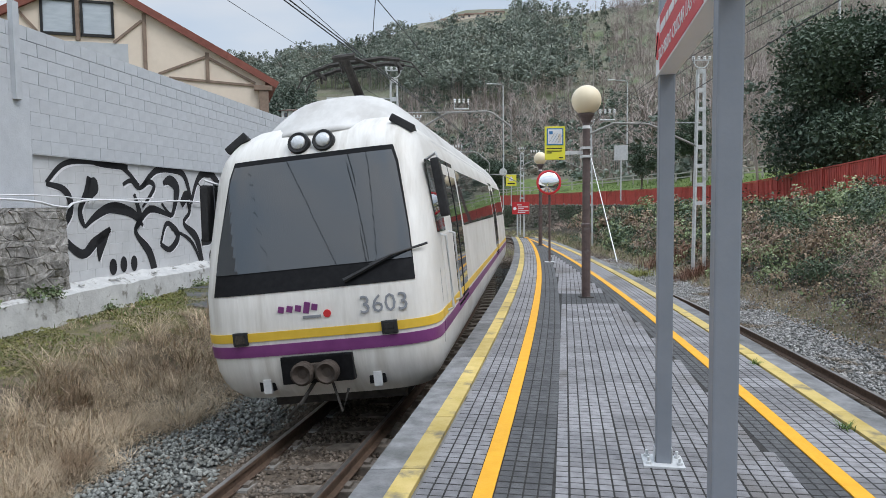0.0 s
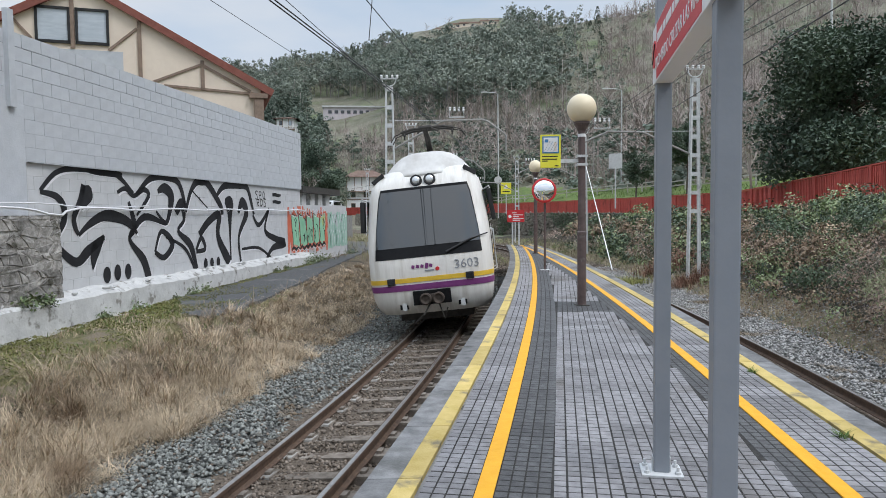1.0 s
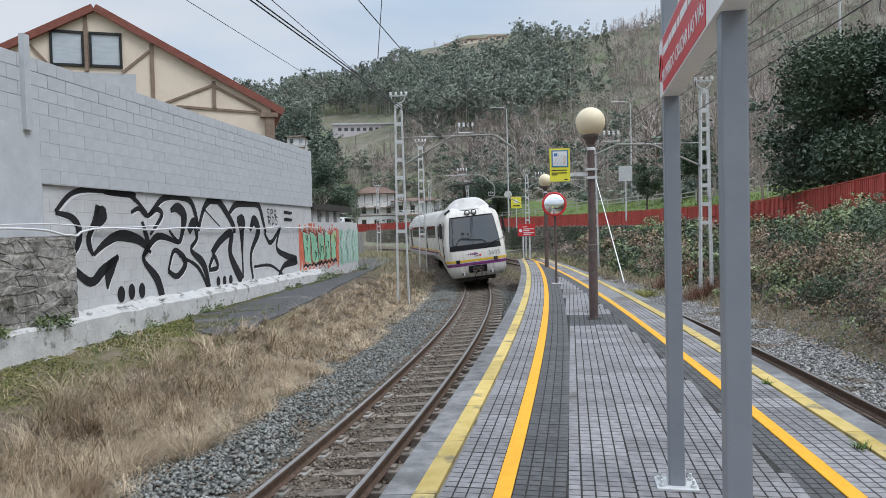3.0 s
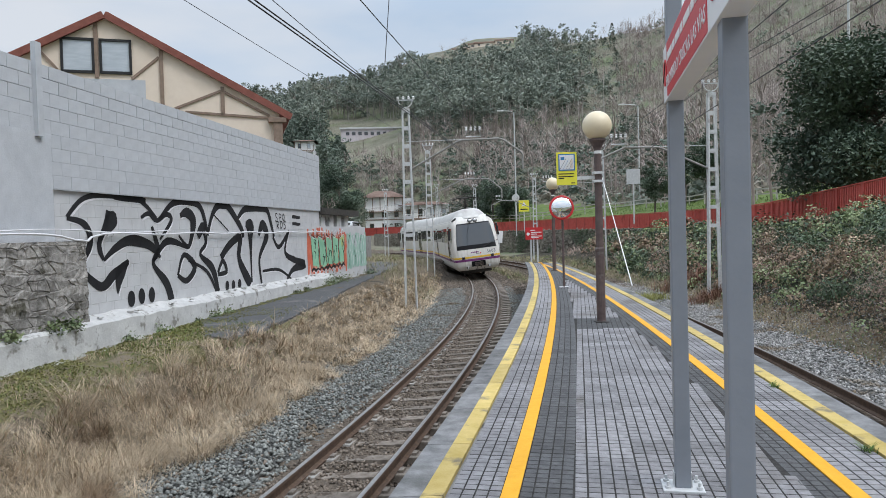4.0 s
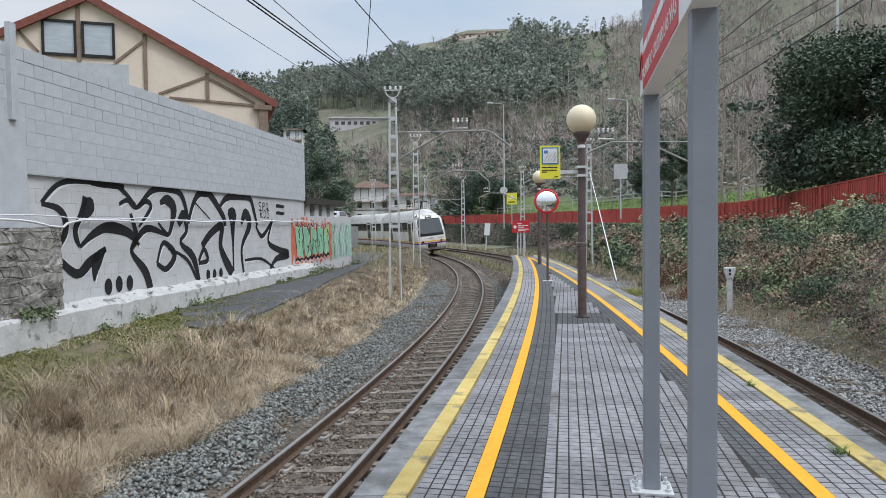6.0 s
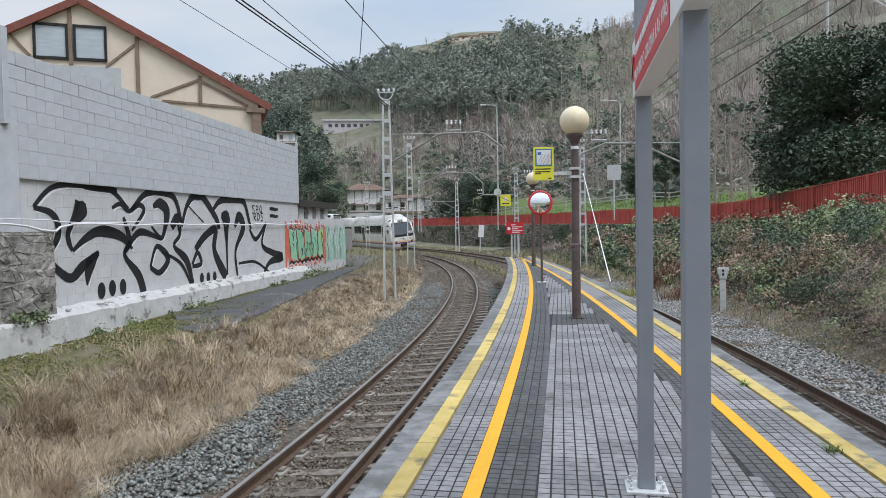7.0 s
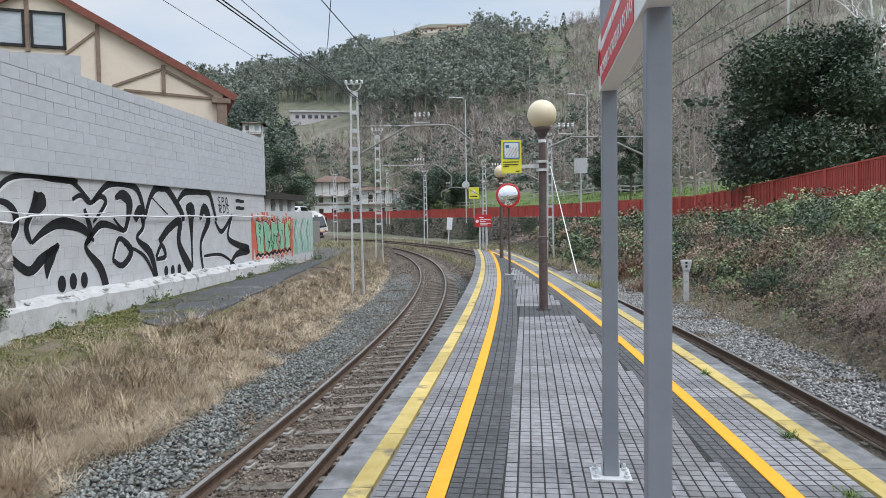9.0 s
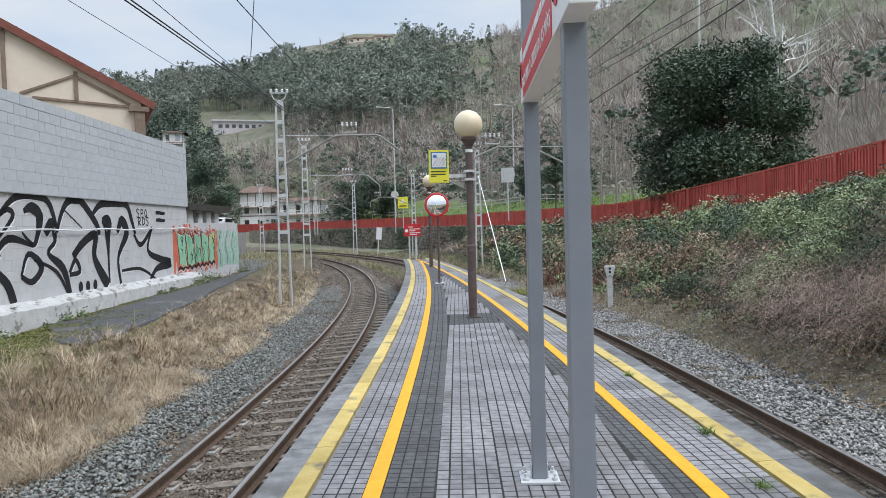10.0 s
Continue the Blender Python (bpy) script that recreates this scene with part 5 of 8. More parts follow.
for i in range(n + 1):
    s = -0.5 + 20.5 * i / n
    g = zg(*wall_at(s, 0, 0.5).xy, False) - 0.2
    t = 0.13 + 0.05 * noise.noise(Vector((s * 1.9, 0, 0))) - 0.09 * (1 - min(1, s / 12))
    w1 = 0.30 + 0.05 * noise.noise(Vector((s * 1.3, 5, 0)))
    for o, z in ((-0.05, t + 0.10), (0.06, t + 0.07 + 0.03 * noise.noise(Vector((s * 4, 2, 0)))), (w1 - 0.06, t + 0.02 * noise.noise(Vector((s * 5, 9, 0)))), (w1, t - 0.05), (w1 + 0.03, g)):
        v.append(wall_at(s, z, o))
for i in range(n):
    for j in range(4):
        f.append((i * 5 + j, i * 5 + j + 1, (i + 1) * 5 + j + 1, (i + 1) * 5 + j))
f += [(4, 3, 2, 1, 0), tuple(n * 5 + j for j in range(5))]
ob = mesh_ob("ledge", v, f, M["plinth"], plinth)
for i in range(30):
    s = rng.uniform(0.5, 17)
    bm = rubble_stone(rng.uniform(0.05, 0.16), rng.uniform(0.03, 0.09), rng.uniform(0.05, 0.14), 30 + i)
    p = wall_at(s, 0.19 - 0.05 * (s < 5), rng.uniform(0.02, 0.24))
    bmesh.ops.transform(bm, matrix=pose(p.x, p.y, p.z, 0, 0, rng.uniform(0, 180)), verts=bm.verts)
    part("rubble_chip", bm, M["plinth"], plinth)
# cables along the wall
cable = thing("wall_cable", "white-painted cables clipped along the wall", "cable")
pts = [wall_at(s, 1.74 + 0.02 * math.sin(s * 2.1) - (0.12 * max(0.0, 1 - abs(s - 14.1) / 0.7)), 0.03 if s < 14.0 else 0.20) for s in [i * 0.35 for i in range(-1, 60)]]
part("cable", tube(pts, 0.022, 6), M["white_paint"], cable)
pts = [wall_at(s, 1.80 + 0.03 * math.sin(s * 1.3 + 1), 0.02 if s < 14.0 else 0.19) for s in [i * 0.35 for i in range(31, 60)]]
part("cable", tube(pts, 0.014, 6), M["white_paint"], cable)
for s in (1.5, 4.0, 6.6, 9.2, 11.4, 13.0):
    part("clip", tube([wall_at(s, 1.69, 0.0), wall_at(s, 1.74, 0.055), wall_at(s, 1.79, 0.0)], 0.009, 5), M["galv"], cable)


# graffiti: brush-like strokes of paint on the lower wall; (metres along, height, width)
def stroke(pts, material, parent, out=-0.055, name="paint_stroke", round_steps=5, grow=1.0):
    path = []
    for i in range(len(pts) - 1):
        p0, p1, p2, p3 = pts[max(i - 1, 0)], pts[i], pts[i + 1], pts[min(i + 2, len(pts) - 1)]
        for k in range(round_steps):
            t = k / round_steps
            path.append([0.5 * ((2 * b) + (c - a) * t + (2 * a - 5 * b + 4 * c - d) * t * t + (3 * b - a - 3 * c + d) * t ** 3) for a, b, c, d in zip(p0, p1, p2, p3)])
    path.append(list(pts[-1]))
    v, f = [], []
    for i, (s, z, w) in enumerate(path):
        a, b = path[max(i - 1, 0)], path[min(i + 1, len(path) - 1)]
        d = Vector((b[0] - a[0], b[1] - a[1]))
        d = d.normalized() if d.length > 1e-6 else Vector((1, 0))
        nrm = Vector((-d.y, d.x)) * max(0.012, w * 0.5 * grow) * (1 + 0.12 * noise.noise(Vector((s * 3, z * 3, w * 9))))
        for sg in (1, -1):
            q = wall_at(s + sg * nrm.x, z + sg * nrm.y, out)
            v.append(q)
    for i in range(len(path) - 1):
        f.append((2 * i, 2 * i + 1, 2 * i + 3, 2 * i + 2))
    return mesh_ob(name, v, f, material, parent)


graffiti = thing("graffiti", "large black outlined letter graffiti on the grey wall", "graffiti", kind="structure")
LETTER_A = (
    ((14.2, 2.06, .05), (13.8, 2.38, .07), (13.3, 2.5, .08), (12.6, 2.51, .1), (11.9, 2.45, .08), (11.3, 2.08, .06)),
    ((12.8, 2.5, .09), (12.2, 2.49, .12), (11.7, 2.45, .07)),
    ((14.2, 2.04, .05), (13.8, 1.97, .09), (13.6, 1.79, .1), (13.6, 1.53, .1), (13.8, 1.27, .08), (14.0, 1.07, .06)),
    ((13.0, 2.21, .09), (13.1, 1.91, .1), (13.3, 1.61, .09), (13.3, 1.42, .09), (13.2, 1.24, .05)),
    ((12.8, 2.18, .08), (12.9, 2.03, .24), (13.1, 1.75, .07)),
)
LETTER_B = (
    ((13.2, 1.24, .05), (12.8, 1.47, .1), (12.3, 1.61, .15), (11.6, 1.49, .14), (11.2, 1.21, .05)),
    ((14.0, 1.23, .06), (13.8, 1.03, .1), (13.3, .73, .12), (12.9, .94, .14), (12.4, 1.17, .07)),
    ((12.4, 1.2, .05), (12.7, .93, .2), (12.8, .55, .03)),
    ((11.9, 2.09, .05), (11.6, 2.18, .07), (11.3, 2.03, .07), (10.9, 2.18, .08), (10.7, 2.04, .08), (11.2, 1.61, .04)),
    ((11.5, 1.9, .06), (11.3, 1.38, .12), (11.5, 1.08, .08), (11.0, .62, .15), (10.8, .2, .16)),
)
LETTER_C = (
    ((11.2, 2.06, .06), (10.6, 2.44, .1), (9.9, 2.5, .12), (9.3, 2.38, .11), (9.0, 1.8, .09)),
    ((10.3, 2.16, .07), (10.0, 2.24, .16), (9.7, 2.07, .2), (9.8, 1.66, .11), (10.0, 1.42, .08), (10.4, 1.7, .04)),
    ((11.5, 1.14, .07), (10.9, 1.57, .12), (10.0, 1.39, .05)),
    ((10.5, .76, .05), (10.2, 1.23, .08), (9.7, .92, .13), (10.1, .61, .1), (10.5, .76, .07)),
    ((10.0, 1.09, .04), (9.1, .77, .07), (8.6, .2, .07)),
    ((9.5, 1.66, .13), (9.2, 1.89, .18), (9.1, 1.49, .09), (9.4, 1.21, .08), (8.8, .83, .16), (8.5, .2, .1)),
)
LETTER_D = (
    ((9.0, 1.69, .09), (8.7, 2.21, .1), (8.3, 2.49, .15), (7.8, 2.47, .15), (7.0, 1.87, .14), (6.9, 1.6, .11)),
    ((8.4, 2.47, .1), (8.1, 2.5, .16), (7.8, 2.47, .1)),
    ((8.7, 2.26, .03), (7.8, 1.79, .03)),
    ((8.3, 1.08, .14), (7.8, 1.4, .14), (7.1, 1.6, .16), (7.2, 1.0, .16), (6.5, .22, .24)),
    ((8.5, .7, .07), (8.2, 1.0, .09), (8.0, .7, .09), (8.5, .65, .07)),
)
LETTER_E = (
    ((7.2, 2.15, .08), (6.7, 2.42, .13), (5.7, 2.48, .15), (5.1, 2.43, .14), (4.8, 1.99, .12), (4.6, 1.59, .09)),
    ((6.7, 1.99, .1), (6.4, 1.9, .34), (6.4, 1.6, .2), (6.4, .97, .08), (6.4, .28, .07)),
    ((5.8, 1.66, .1), (5.5, 1.98, .2), (5.2, 1.63, .2), (5.8, .95, .1), (5.7, .2, .09)),
    ((4.7, 1.59, .07), (4.2, 1.26, .11), (3.3, 1.78, .08)),
    ((3.3, 1.78, .08), (3.7, 1.07, .11), (2.7, .75, .16), (1.8, .57, .2), (3.0, .47, .14), (3.6, .14, .09)),
    ((5.6, .56, .05), (4.3, .53, .07), (3.2, .15, .06)),
)
for letter in (LETTER_A, LETTER_B, LETTER_C, LETTER_D, LETTER_E):
    for pts in letter:
        # a pale highlight slips out beside some of the black strokes
        stroke([(s - 0.05, z - 0.06, w * 0.7) for s, z, w in pts], M["white_paint"], graffiti, -0.0545, "highlight_stroke")
        stroke(pts, M["black_paint"], graffiti, -0.0515, grow=1.5)
for s, z, rs, rz in ((12.35, .40, .13, .17), (11.98, .42, .12, .17), (11.60, .41, .12, .17), (7.99, .31, .11, .14), (7.62, .30, .11, .14), (7.23, .30, .11, .14)):
    mesh_ob("paint_dot", [wall_at(s + rs * math.cos(t), z + rz * math.sin(t), -0.051) for t in [2 * math.pi * k / 20 for k in range(20)]], [tuple(range(20))], M["black_paint"], graffiti)
# small scrawled tags
GLYPH = {"S": [((.9, .9), (.4, 1), (.05, .75), (.8, .35), (.5, 0), (0, .1))], "P": [((.1, 0), (.15, 1)), ((.1, .95), (.8, .9), (.8, .55), (.15, .45))],
         "Q": [((.5, 1), (.05, .6), (.4, .1), (.9, .5), (.5, 1)), ((.5, .35), (1, -.05))], "R": [((.1, 0), (.15, 1)), ((.1, .95), (.8, .85), (.7, .5), (.15, .45), (.9, 0))],
         "D": [((.1, 0), (.15, 1)), ((.1, 1), (.8, .8), (.85, .3), (.1, 0))]}
for row, (s0, z0) in enumerate(((4.45, 2.22), (4.35, 1.98), (2.95, 2.26), (2.95, 2.02))):
    if row < 2:
        for k, ch in enumerate(("SPQ", "RDS")[row]):
            for pts in GLYPH[ch]:
                stroke([(s0 - 0.30 * k - 0.22 * gx_, z0 + 0.26 * (gz_ - 0.5), .035) for gx_, gz_ in pts], M["black_paint"], graffiti, -0.0515, "tag_letter", 3)
    else:
        stroke([(s0, z0, .10), (s0 - 0.25, z0 + 0.01, .12), (s0 - 0.55, z0 - 0.01, .11), (s0 - 0.80, z0, .08)], M["black_paint"], graffiti, -0.0515, "tag_bar", 3)

# ---- low shed past the wall, with coloured graffiti ----
M["orange_paint"] = surf("orange_red_spray", (0.60, 0.13, 0.07), (0.70, 0.20, 0.12), 3, 0.7, 0.1, 30, spots=(0.66, 0.34, 0.24), spot_scale=1.3)
M["mint_paint"] = surf("mint_green_spray", (0.24, 0.53, 0.34), (0.36, 0.65, 0.45), 3, 0.7, 0.1, 30, spots=(0.55, 0.56, 0.14), spot_scale=0.6, spot_edge=0.6)
M["pale_green"] = surf("washed_green_spray", (0.27, 0.47, 0.38), (0.42, 0.60, 0.51), 1.5, 0.75, 0.1, 30, spots=(0.50, 0.54, 0.54), spot_scale=1.0, spot_edge=0.57)
shed = thing("shed", "low flat-roofed shed with orange and green graffiti", "shed", kind="structure")
wall_box("wall", -6.9, 0.0, -0.7, 1.95, -3.0, -0.06, M["block_low"], shed, "graffiti-covered rendered wall")
for s in (-0.55, -1.65, -2.75, -3.85):
    wall_box("pier", s - 0.48, s + 0.12, 1.95, 2.42, -0.40, -0.15, M["plinth"], shed)
    wall_box("pane", s - 1.0, s - 0.48, 1.97, 2.40, -0.36, -0.30, M["win_dark"], shed)
wall_box("roof", -5.4, 0.02, 2.42, 2.68, -3.2, 0.06, M["dark_metal"], shed, "dark bitumen roof edge")
gr = random.Random(17)
for k in range(26):
    s = 1.35 - 0.195 * k
    z0_, z1_ = gr.uniform(0.02, 0.3), gr.uniform(1.55, 1.92)
    stroke([(s + gr.uniform(-.1, .1), z0_, gr.uniform(.1, .2)), (s, (z0_ + z1_) / 2, .34), (s + gr.uniform(-.1, .1), z1_, gr.uniform(.08, .2))], M["orange_paint"], shed, -0.0505 + 0.0002 * (k % 5), "orange_cloud", 4)
for k in range(13):
    s = -3.75 - 0.25 * k
    stroke([(s + gr.uniform(-.1, .1), gr.uniform(0.05, 0.2), .3), (s, 0.9, .36), (s + gr.uniform(-.1, .1), gr.uniform(1.5, 1.72), .26)], M["pale_green"], shed, -0.0505 + 0.0002 * (k % 5), "green_cloud", 4)
for k in range(5):
    s = 0.62 - 0.86 * k
    lean_ = gr.uniform(-.12, .12)
    for dx in (-0.22, 0.02, 0.24):
        stroke([(s + dx - lean_, 0.40 + gr.uniform(-.05, .08), gr.uniform(.24, .34)), (s + dx + gr.uniform(-.06, .06), 0.95, gr.uniform(.26, .4)), (s + dx + lean_, 1.48 + gr.uniform(-.06, .14), gr.uniform(.2, .32))], M["mint_paint"], shed, -0.0485 + 0.0002 * gr.randint(0, 5), "letter_fill", 4)
    edge = [(s + 0.40 - lean_, 0.36), (s + 0.34, 0.75), (s + 0.44, 1.15), (s + 0.36 + lean_, 1.60), (s + 0.02, 1.52), (s - 0.32 + lean_, 1.64), (s - 0.40, 1.10), (s - 0.28, 0.85), (s - 0.40 - lean_, 0.36)]
    stroke([(x_ + gr.uniform(-.05, .05), z_ + gr.uniform(-.05, .05), gr.uniform(.03, .06)) for x_, z_ in edge], M["black_paint"], shed, -0.045, "letter_outline", 4)
    stroke([(x_ + 0.05, z_ - 0.03, .02) for x_, z_ in edge[3:7]], M["white_paint"], shed, -0.0445, "letter_shine", 4)
    for m_ in range(3):
        cx0, cz0 = s + gr.uniform(-.25, .25), gr.uniform(0.6, 1.35)
        stroke([(cx0 + 0.12, cz0 + 0.14, .03), (cx0 - 0.04, cz0 + gr.uniform(-.05, .1), .06), (cx0 + gr.uniform(-.1, .1), cz0 - 0.18, .03)], M["black_paint"], shed, -0.0445, "inner_line", 3)
stroke([(1.1 - 0.24 * k, 0.31 + (0.06 if k % 2 else -0.04) + gr.uniform(-.03, .03), gr.uniform(.06, .14)) for k in range(19)], M["black_paint"], shed, -0.046, "shadow_line", 2)
stroke([(1.1 - 0.24 * k, 1.70 + (0.12 if k % 2 else -0.03) + gr.uniform(-.04, .04), .03) for k in range(19)], M["white_paint"], shed, -0.0455, "crown_line", 2)
stroke([(1.1 - 0.24 * k, 0.22 + (0.06 if k % 2 else -0.05) + gr.uniform(-.03, .03), .025) for k in range(19)], M["white_paint"], shed, -0.045, "shine_line", 2)
for k in range(9):
    s = -3.9 - 0.33 * k
    stroke([(s + gr.uniform(-.1, .1), 0.2, .04), (s - 0.1, 0.6 + gr.uniform(-.1, .1), .05), (s + 0.12, 1.0, .04), (s - 0.12, 1.4 + gr.uniform(-.1, .1), .05), (s - 0.28, 1.6, .03)], M["white_paint" if k % 3 else "black_paint"], shed, -0.045, "letter_outline", 4)

# ---- gabled house behind the wall ----
house = thing("house", "cream gabled house with brown timbering and a red-brown roof", "house", pose(-10.48 * 1.25, 25.0, -0.4, 0, 0, 17.9) @ Matrix.Scale(1.25, 4))
HX = 0.25
half_w, eave, peak = 4.95, 5.55, 8.26
bm = bmesh.new()
tri = [(-half_w, -0.6), (half_w, -0.6), (half_w, eave), (HX, peak - 0.02), (-half_w, eave)]
tri = [(x + (HX if abs(x) > 1 else 0), z) for x, z in tri]
front = [bm.verts.new((x, 0, z)) for x, z in tri]
rear = [bm.verts.new((x, 10, z)) for x, z in tri]
bm.faces.new(front)
bm.faces.new(rear[::-1])
for i in range(5):
    j = (i + 1) % 5
    bm.faces.new((front[i], rear[i], rear[j], front[j]))
bmesh.ops.recalc_face_normals(bm, faces=bm.faces)
part("wall", bm, M["house_wall"], house)
run = math.hypot(half_w, peak - eave)
ang = math.degrees(math.atan2(peak - eave, half_w))
for sgn in (-1, 1):
    m = pose(HX, 0, peak, 0, sgn * ang, 0)
    roof = part("roof", box(0 if sgn > 0 else -run - 0.38, run + 0.38 if sgn > 0 else 0, -0.12, 10.4, 0.0, 0.15, m), M["roof_red"], house, "red-brown roof slope")
    part("barge_board", box(0 if sgn > 0 else -run - 0.4, run + 0.4 if sgn > 0 else 0, -0.17, -0.12, -0.07, 0.12, m), M["roof_red"], roof)
    part("soffit", box(0 if sgn > 0 else -run - 0.3, run + 0.3 if sgn > 0 else 0, -0.12, 0.0, -0.05, -0.004, m), M["roof_red"], roof)


def beam(x0, z0, x1, z1, w=0.11):
    bm = bmesh.new()
    add_bar(bm, (x0, -0.03, z0), (x1, -0.03, z1), w, 0.07)
    for vtx in bm.verts:
        vtx.co.y = max(min(vtx.co.y, 0.01), -0.045)
    part("beam", bm, M["beam"], house, "brown timber strip")


for x0, z0, x1, z1 in ((-0.01, 6.45, -0.01, 8.2), (1.76, 5.2, 1.76, 7.35), (3.5, 5.4, 3.5, 6.3), (0.93, 6.45, 1.70, 7.13), (2.1, 5.59, 3.47, 6.18), (3.55, 6.14, 4.9, 5.43), (2.4, 5.5, 5.15, 5.35),
                       (-1.66, 7.37, -1.05, 6.65), (-1.66, 5.2, -1.66, 7.4), (-4.5, 5.6, -1.7, 7.3)):
    beam(x0, z0, x1, z1)
part("corner_post", box(5.0, 5.28, -0.16, 0.05, 2.6, 5.35), M["beam"], house, "brown corner corbel")
part("corbel", box(4.85, 5.40, -0.2, 0.0, 5.22, 5.36), M["beam"], house)
for x0, x1 in ((-0.96, -0.06), (0.07, 0.95)):
    win = thing("window", "", "", None)
    win.parent = house
    for n_, (a0, a1, c0, c1) in {"frame_side": (x0, x0 + 0.07, 6.6, 7.6), "frame_side.001": (x1 - 0.07, x1, 6.6, 7.6), "frame_top": (x0, x1, 7.53, 7.6), "sill": (x0, x1, 6.57, 6.65)}.items():
        part(n_.split(".")[0], box(a0, a1, -0.06, 0.04, c0, c1), M["black"], win)
    part("pane", box(x0 + 0.07, x1 - 0.07, -0.02, 0.0, 6.65, 7.53), M["pane_pale"] if "pane_pale" in M else M["win_dark"], win, "pane with a pale blind behind it")
part("render_patch", box(-0.4, 1.3, -0.012, 0.0, 5.2, 6.42), M["block"], house, "pale patched render")
# ---- plants ----
rs = np.random.RandomState(5)


def zg_many(x, y, rough=True):
    return np.array([zg(a, b, rough) for a, b in zip(x, y)])


def quads_to(name, v, per, material, label, category, parent=None, kind="stuff"):
    """v: (n, per, 3) with per = 4 (one quad) or 6 (two quads, a bent blade)."""
    n = len(v)
    base = (np.arange(n) * per)[:, None]
    if per == 4:
        f = base + np.array([[0, 1, 2, 3]])
    else:
        f = np.concatenate([base + np.array([[0, 1, 3, 2]]), base + np.array([[2, 3, 5, 4]])])
    ob = big_mesh(name, v.reshape(-1, 3), f, material, parent)
    return tagged(ob, label, category, kind=kind)


def blades(x, y, z, length, lean, az, width, droop=0.6):
    """Bent grass blades from their feet."""
    n = len(x)
    d = np.stack([np.cos(az), np.sin(az)], 1)
    side = np.stack([-d[:, 1], d[:, 0], np.zeros(n)], 1) * width[:, None] / 2
    foot = np.stack([x, y, z], 1)
    h1, o1 = length * 0.55 * np.cos(lean), length * 0.55 * np.sin(lean)
    l2 = np.minimum(lean + droop, 1.75)
    mid = foot + np.concatenate([d * o1[:, None], h1[:, None]], 1)
    tip = mid + np.concatenate([d * (length * 0.45 * np.sin(l2))[:, None], (length * 0.45 * np.cos(l2))[:, None]], 1)
    return np.stack([foot - side, foot + side, mid - side * 0.8, mid + side * 0.8, tip - side * 0.15, tip + side * 0.15], 1)


def leaf_quads(c, size, up=0.5, aspect=0.7):
    """Randomly turned leaf quads round centres c."""
    n = len(c)
    nrm = rs.normal(size=(n, 3))
    nrm[:, 2] = np.abs(nrm[:, 2]) + up
    nrm /= np.linalg.norm(nrm, axis=1, keepdims=True)
    a = np.cross(nrm, rs.normal(size=(n, 3)))
    a /= np.linalg.norm(a, axis=1, keepdims=True)
    b = np.cross(nrm, a)
    s = np.asarray(size).reshape(-1, 1) * np.ones((n, 1)) / 2
    a, b = a * s, b * s * aspect
    return np.stack([c - a, c - b, c + a, c + b], 1)


# dry grass between the inner track and the path
def grass_field(n, y0, y1, seed):
    r = np.random.RandomState(seed)
    yy = y0 + (y1 - y0) * r.rand(n) ** 1.8
    lat = -2.15 - 4.8 * r.rand(n)
    cx = LC.x + np.sqrt((LR + lat) ** 2 - (yy - LC.y) ** 2)
    wd = (cx - WALL_A.x) * WALL_D.y - (yy - WALL_A.y) * WALL_D.x
    pn = np.array([noise.noise(Vector((a * 0.9, b * 0.9, 3.0))) for a, b in zip(cx, yy)])
    path_x = np.interp(yy, [8, 14.7, 19.6, 30, 42, 46], [-5.9, -4.6, -4.05, -3.75, -3.6, -5])
    keep = (wd > 1.9 + 0.7 * r.rand(n)) & (pn > -0.42 + 0.25 * (lat > -2.45)) & (cx > path_x + 0.1)
    return cx[keep], yy[keep], pn[keep]


def arcs(foot, az, length, lean0, lean1, width, seg=4):
    """Curved stalks as strips: the lean runs from lean0 at the foot to lean1 at the tip."""
    n = len(foot)
    d = np.stack([np.cos(az), np.sin(az)], 1)
    side = np.stack([-d[:, 1], d[:, 0], np.zeros(n)], 1) * width[:, None] / 2
    p, rows = foot.copy(), []
    for i in range(seg + 1):
        w = side * (1 - 0.85 * (i / seg) ** 2)
        rows.append(np.stack([p - w, p + w], 1))
        a = lean0 + (lean1 - lean0) * (i + 0.5) / seg
        p = p + np.concatenate([d * np.sin(a)[:, None], np.cos(a)[:, None]], 1) * (length / seg)[:, None]
    return np.concatenate(rows, 1)


def strips_to(name, v, material, label, category, kind="stuff"):
    n, k = v.shape[:2]
    quad = np.array([[2 * i, 2 * i + 1, 2 * i + 3, 2 * i + 2] for i in range(k // 2 - 1)])
    f = ((np.arange(n) * k)[:, None, None] + quad[None]).reshape(-1, 4)
    return tagged(big_mesh(name, v.reshape(-1, 3), f, material), label, category, kind=kind)


# tussocks: each one parts its stalks to a side of its own
tx0, ty0, _ = grass_field(6200, 2.4, 46.0, 1)
tx0, ty0 = tx0[:2100], ty0[:2100]
per = np.where(ty0 < 9, 64, np.where(ty0 < 18, 44, 22))
ids = np.repeat(np.arange(len(tx0)), per)
n = len(ids)
spread_t = (0.10 + 0.12 * rs.rand(len(tx0)))[ids]
off_a, off_r = rs.rand(n) * 6.28, np.sqrt(rs.rand(n)) * spread_t
gx, gy = tx0[ids] + off_r * np.cos(off_a), ty0[ids] + off_r * np.sin(off_a)
gz = zg_many(tx0, ty0, False)[ids] - 0.03
low_far = np.interp(ty0, [4, 10, 18, 30], [1.0, 0.9, 0.55, 0.5])
tall = ((0.30 + 0.38 * rs.rand(len(tx0)) ** 1.5) * low_far)[ids]
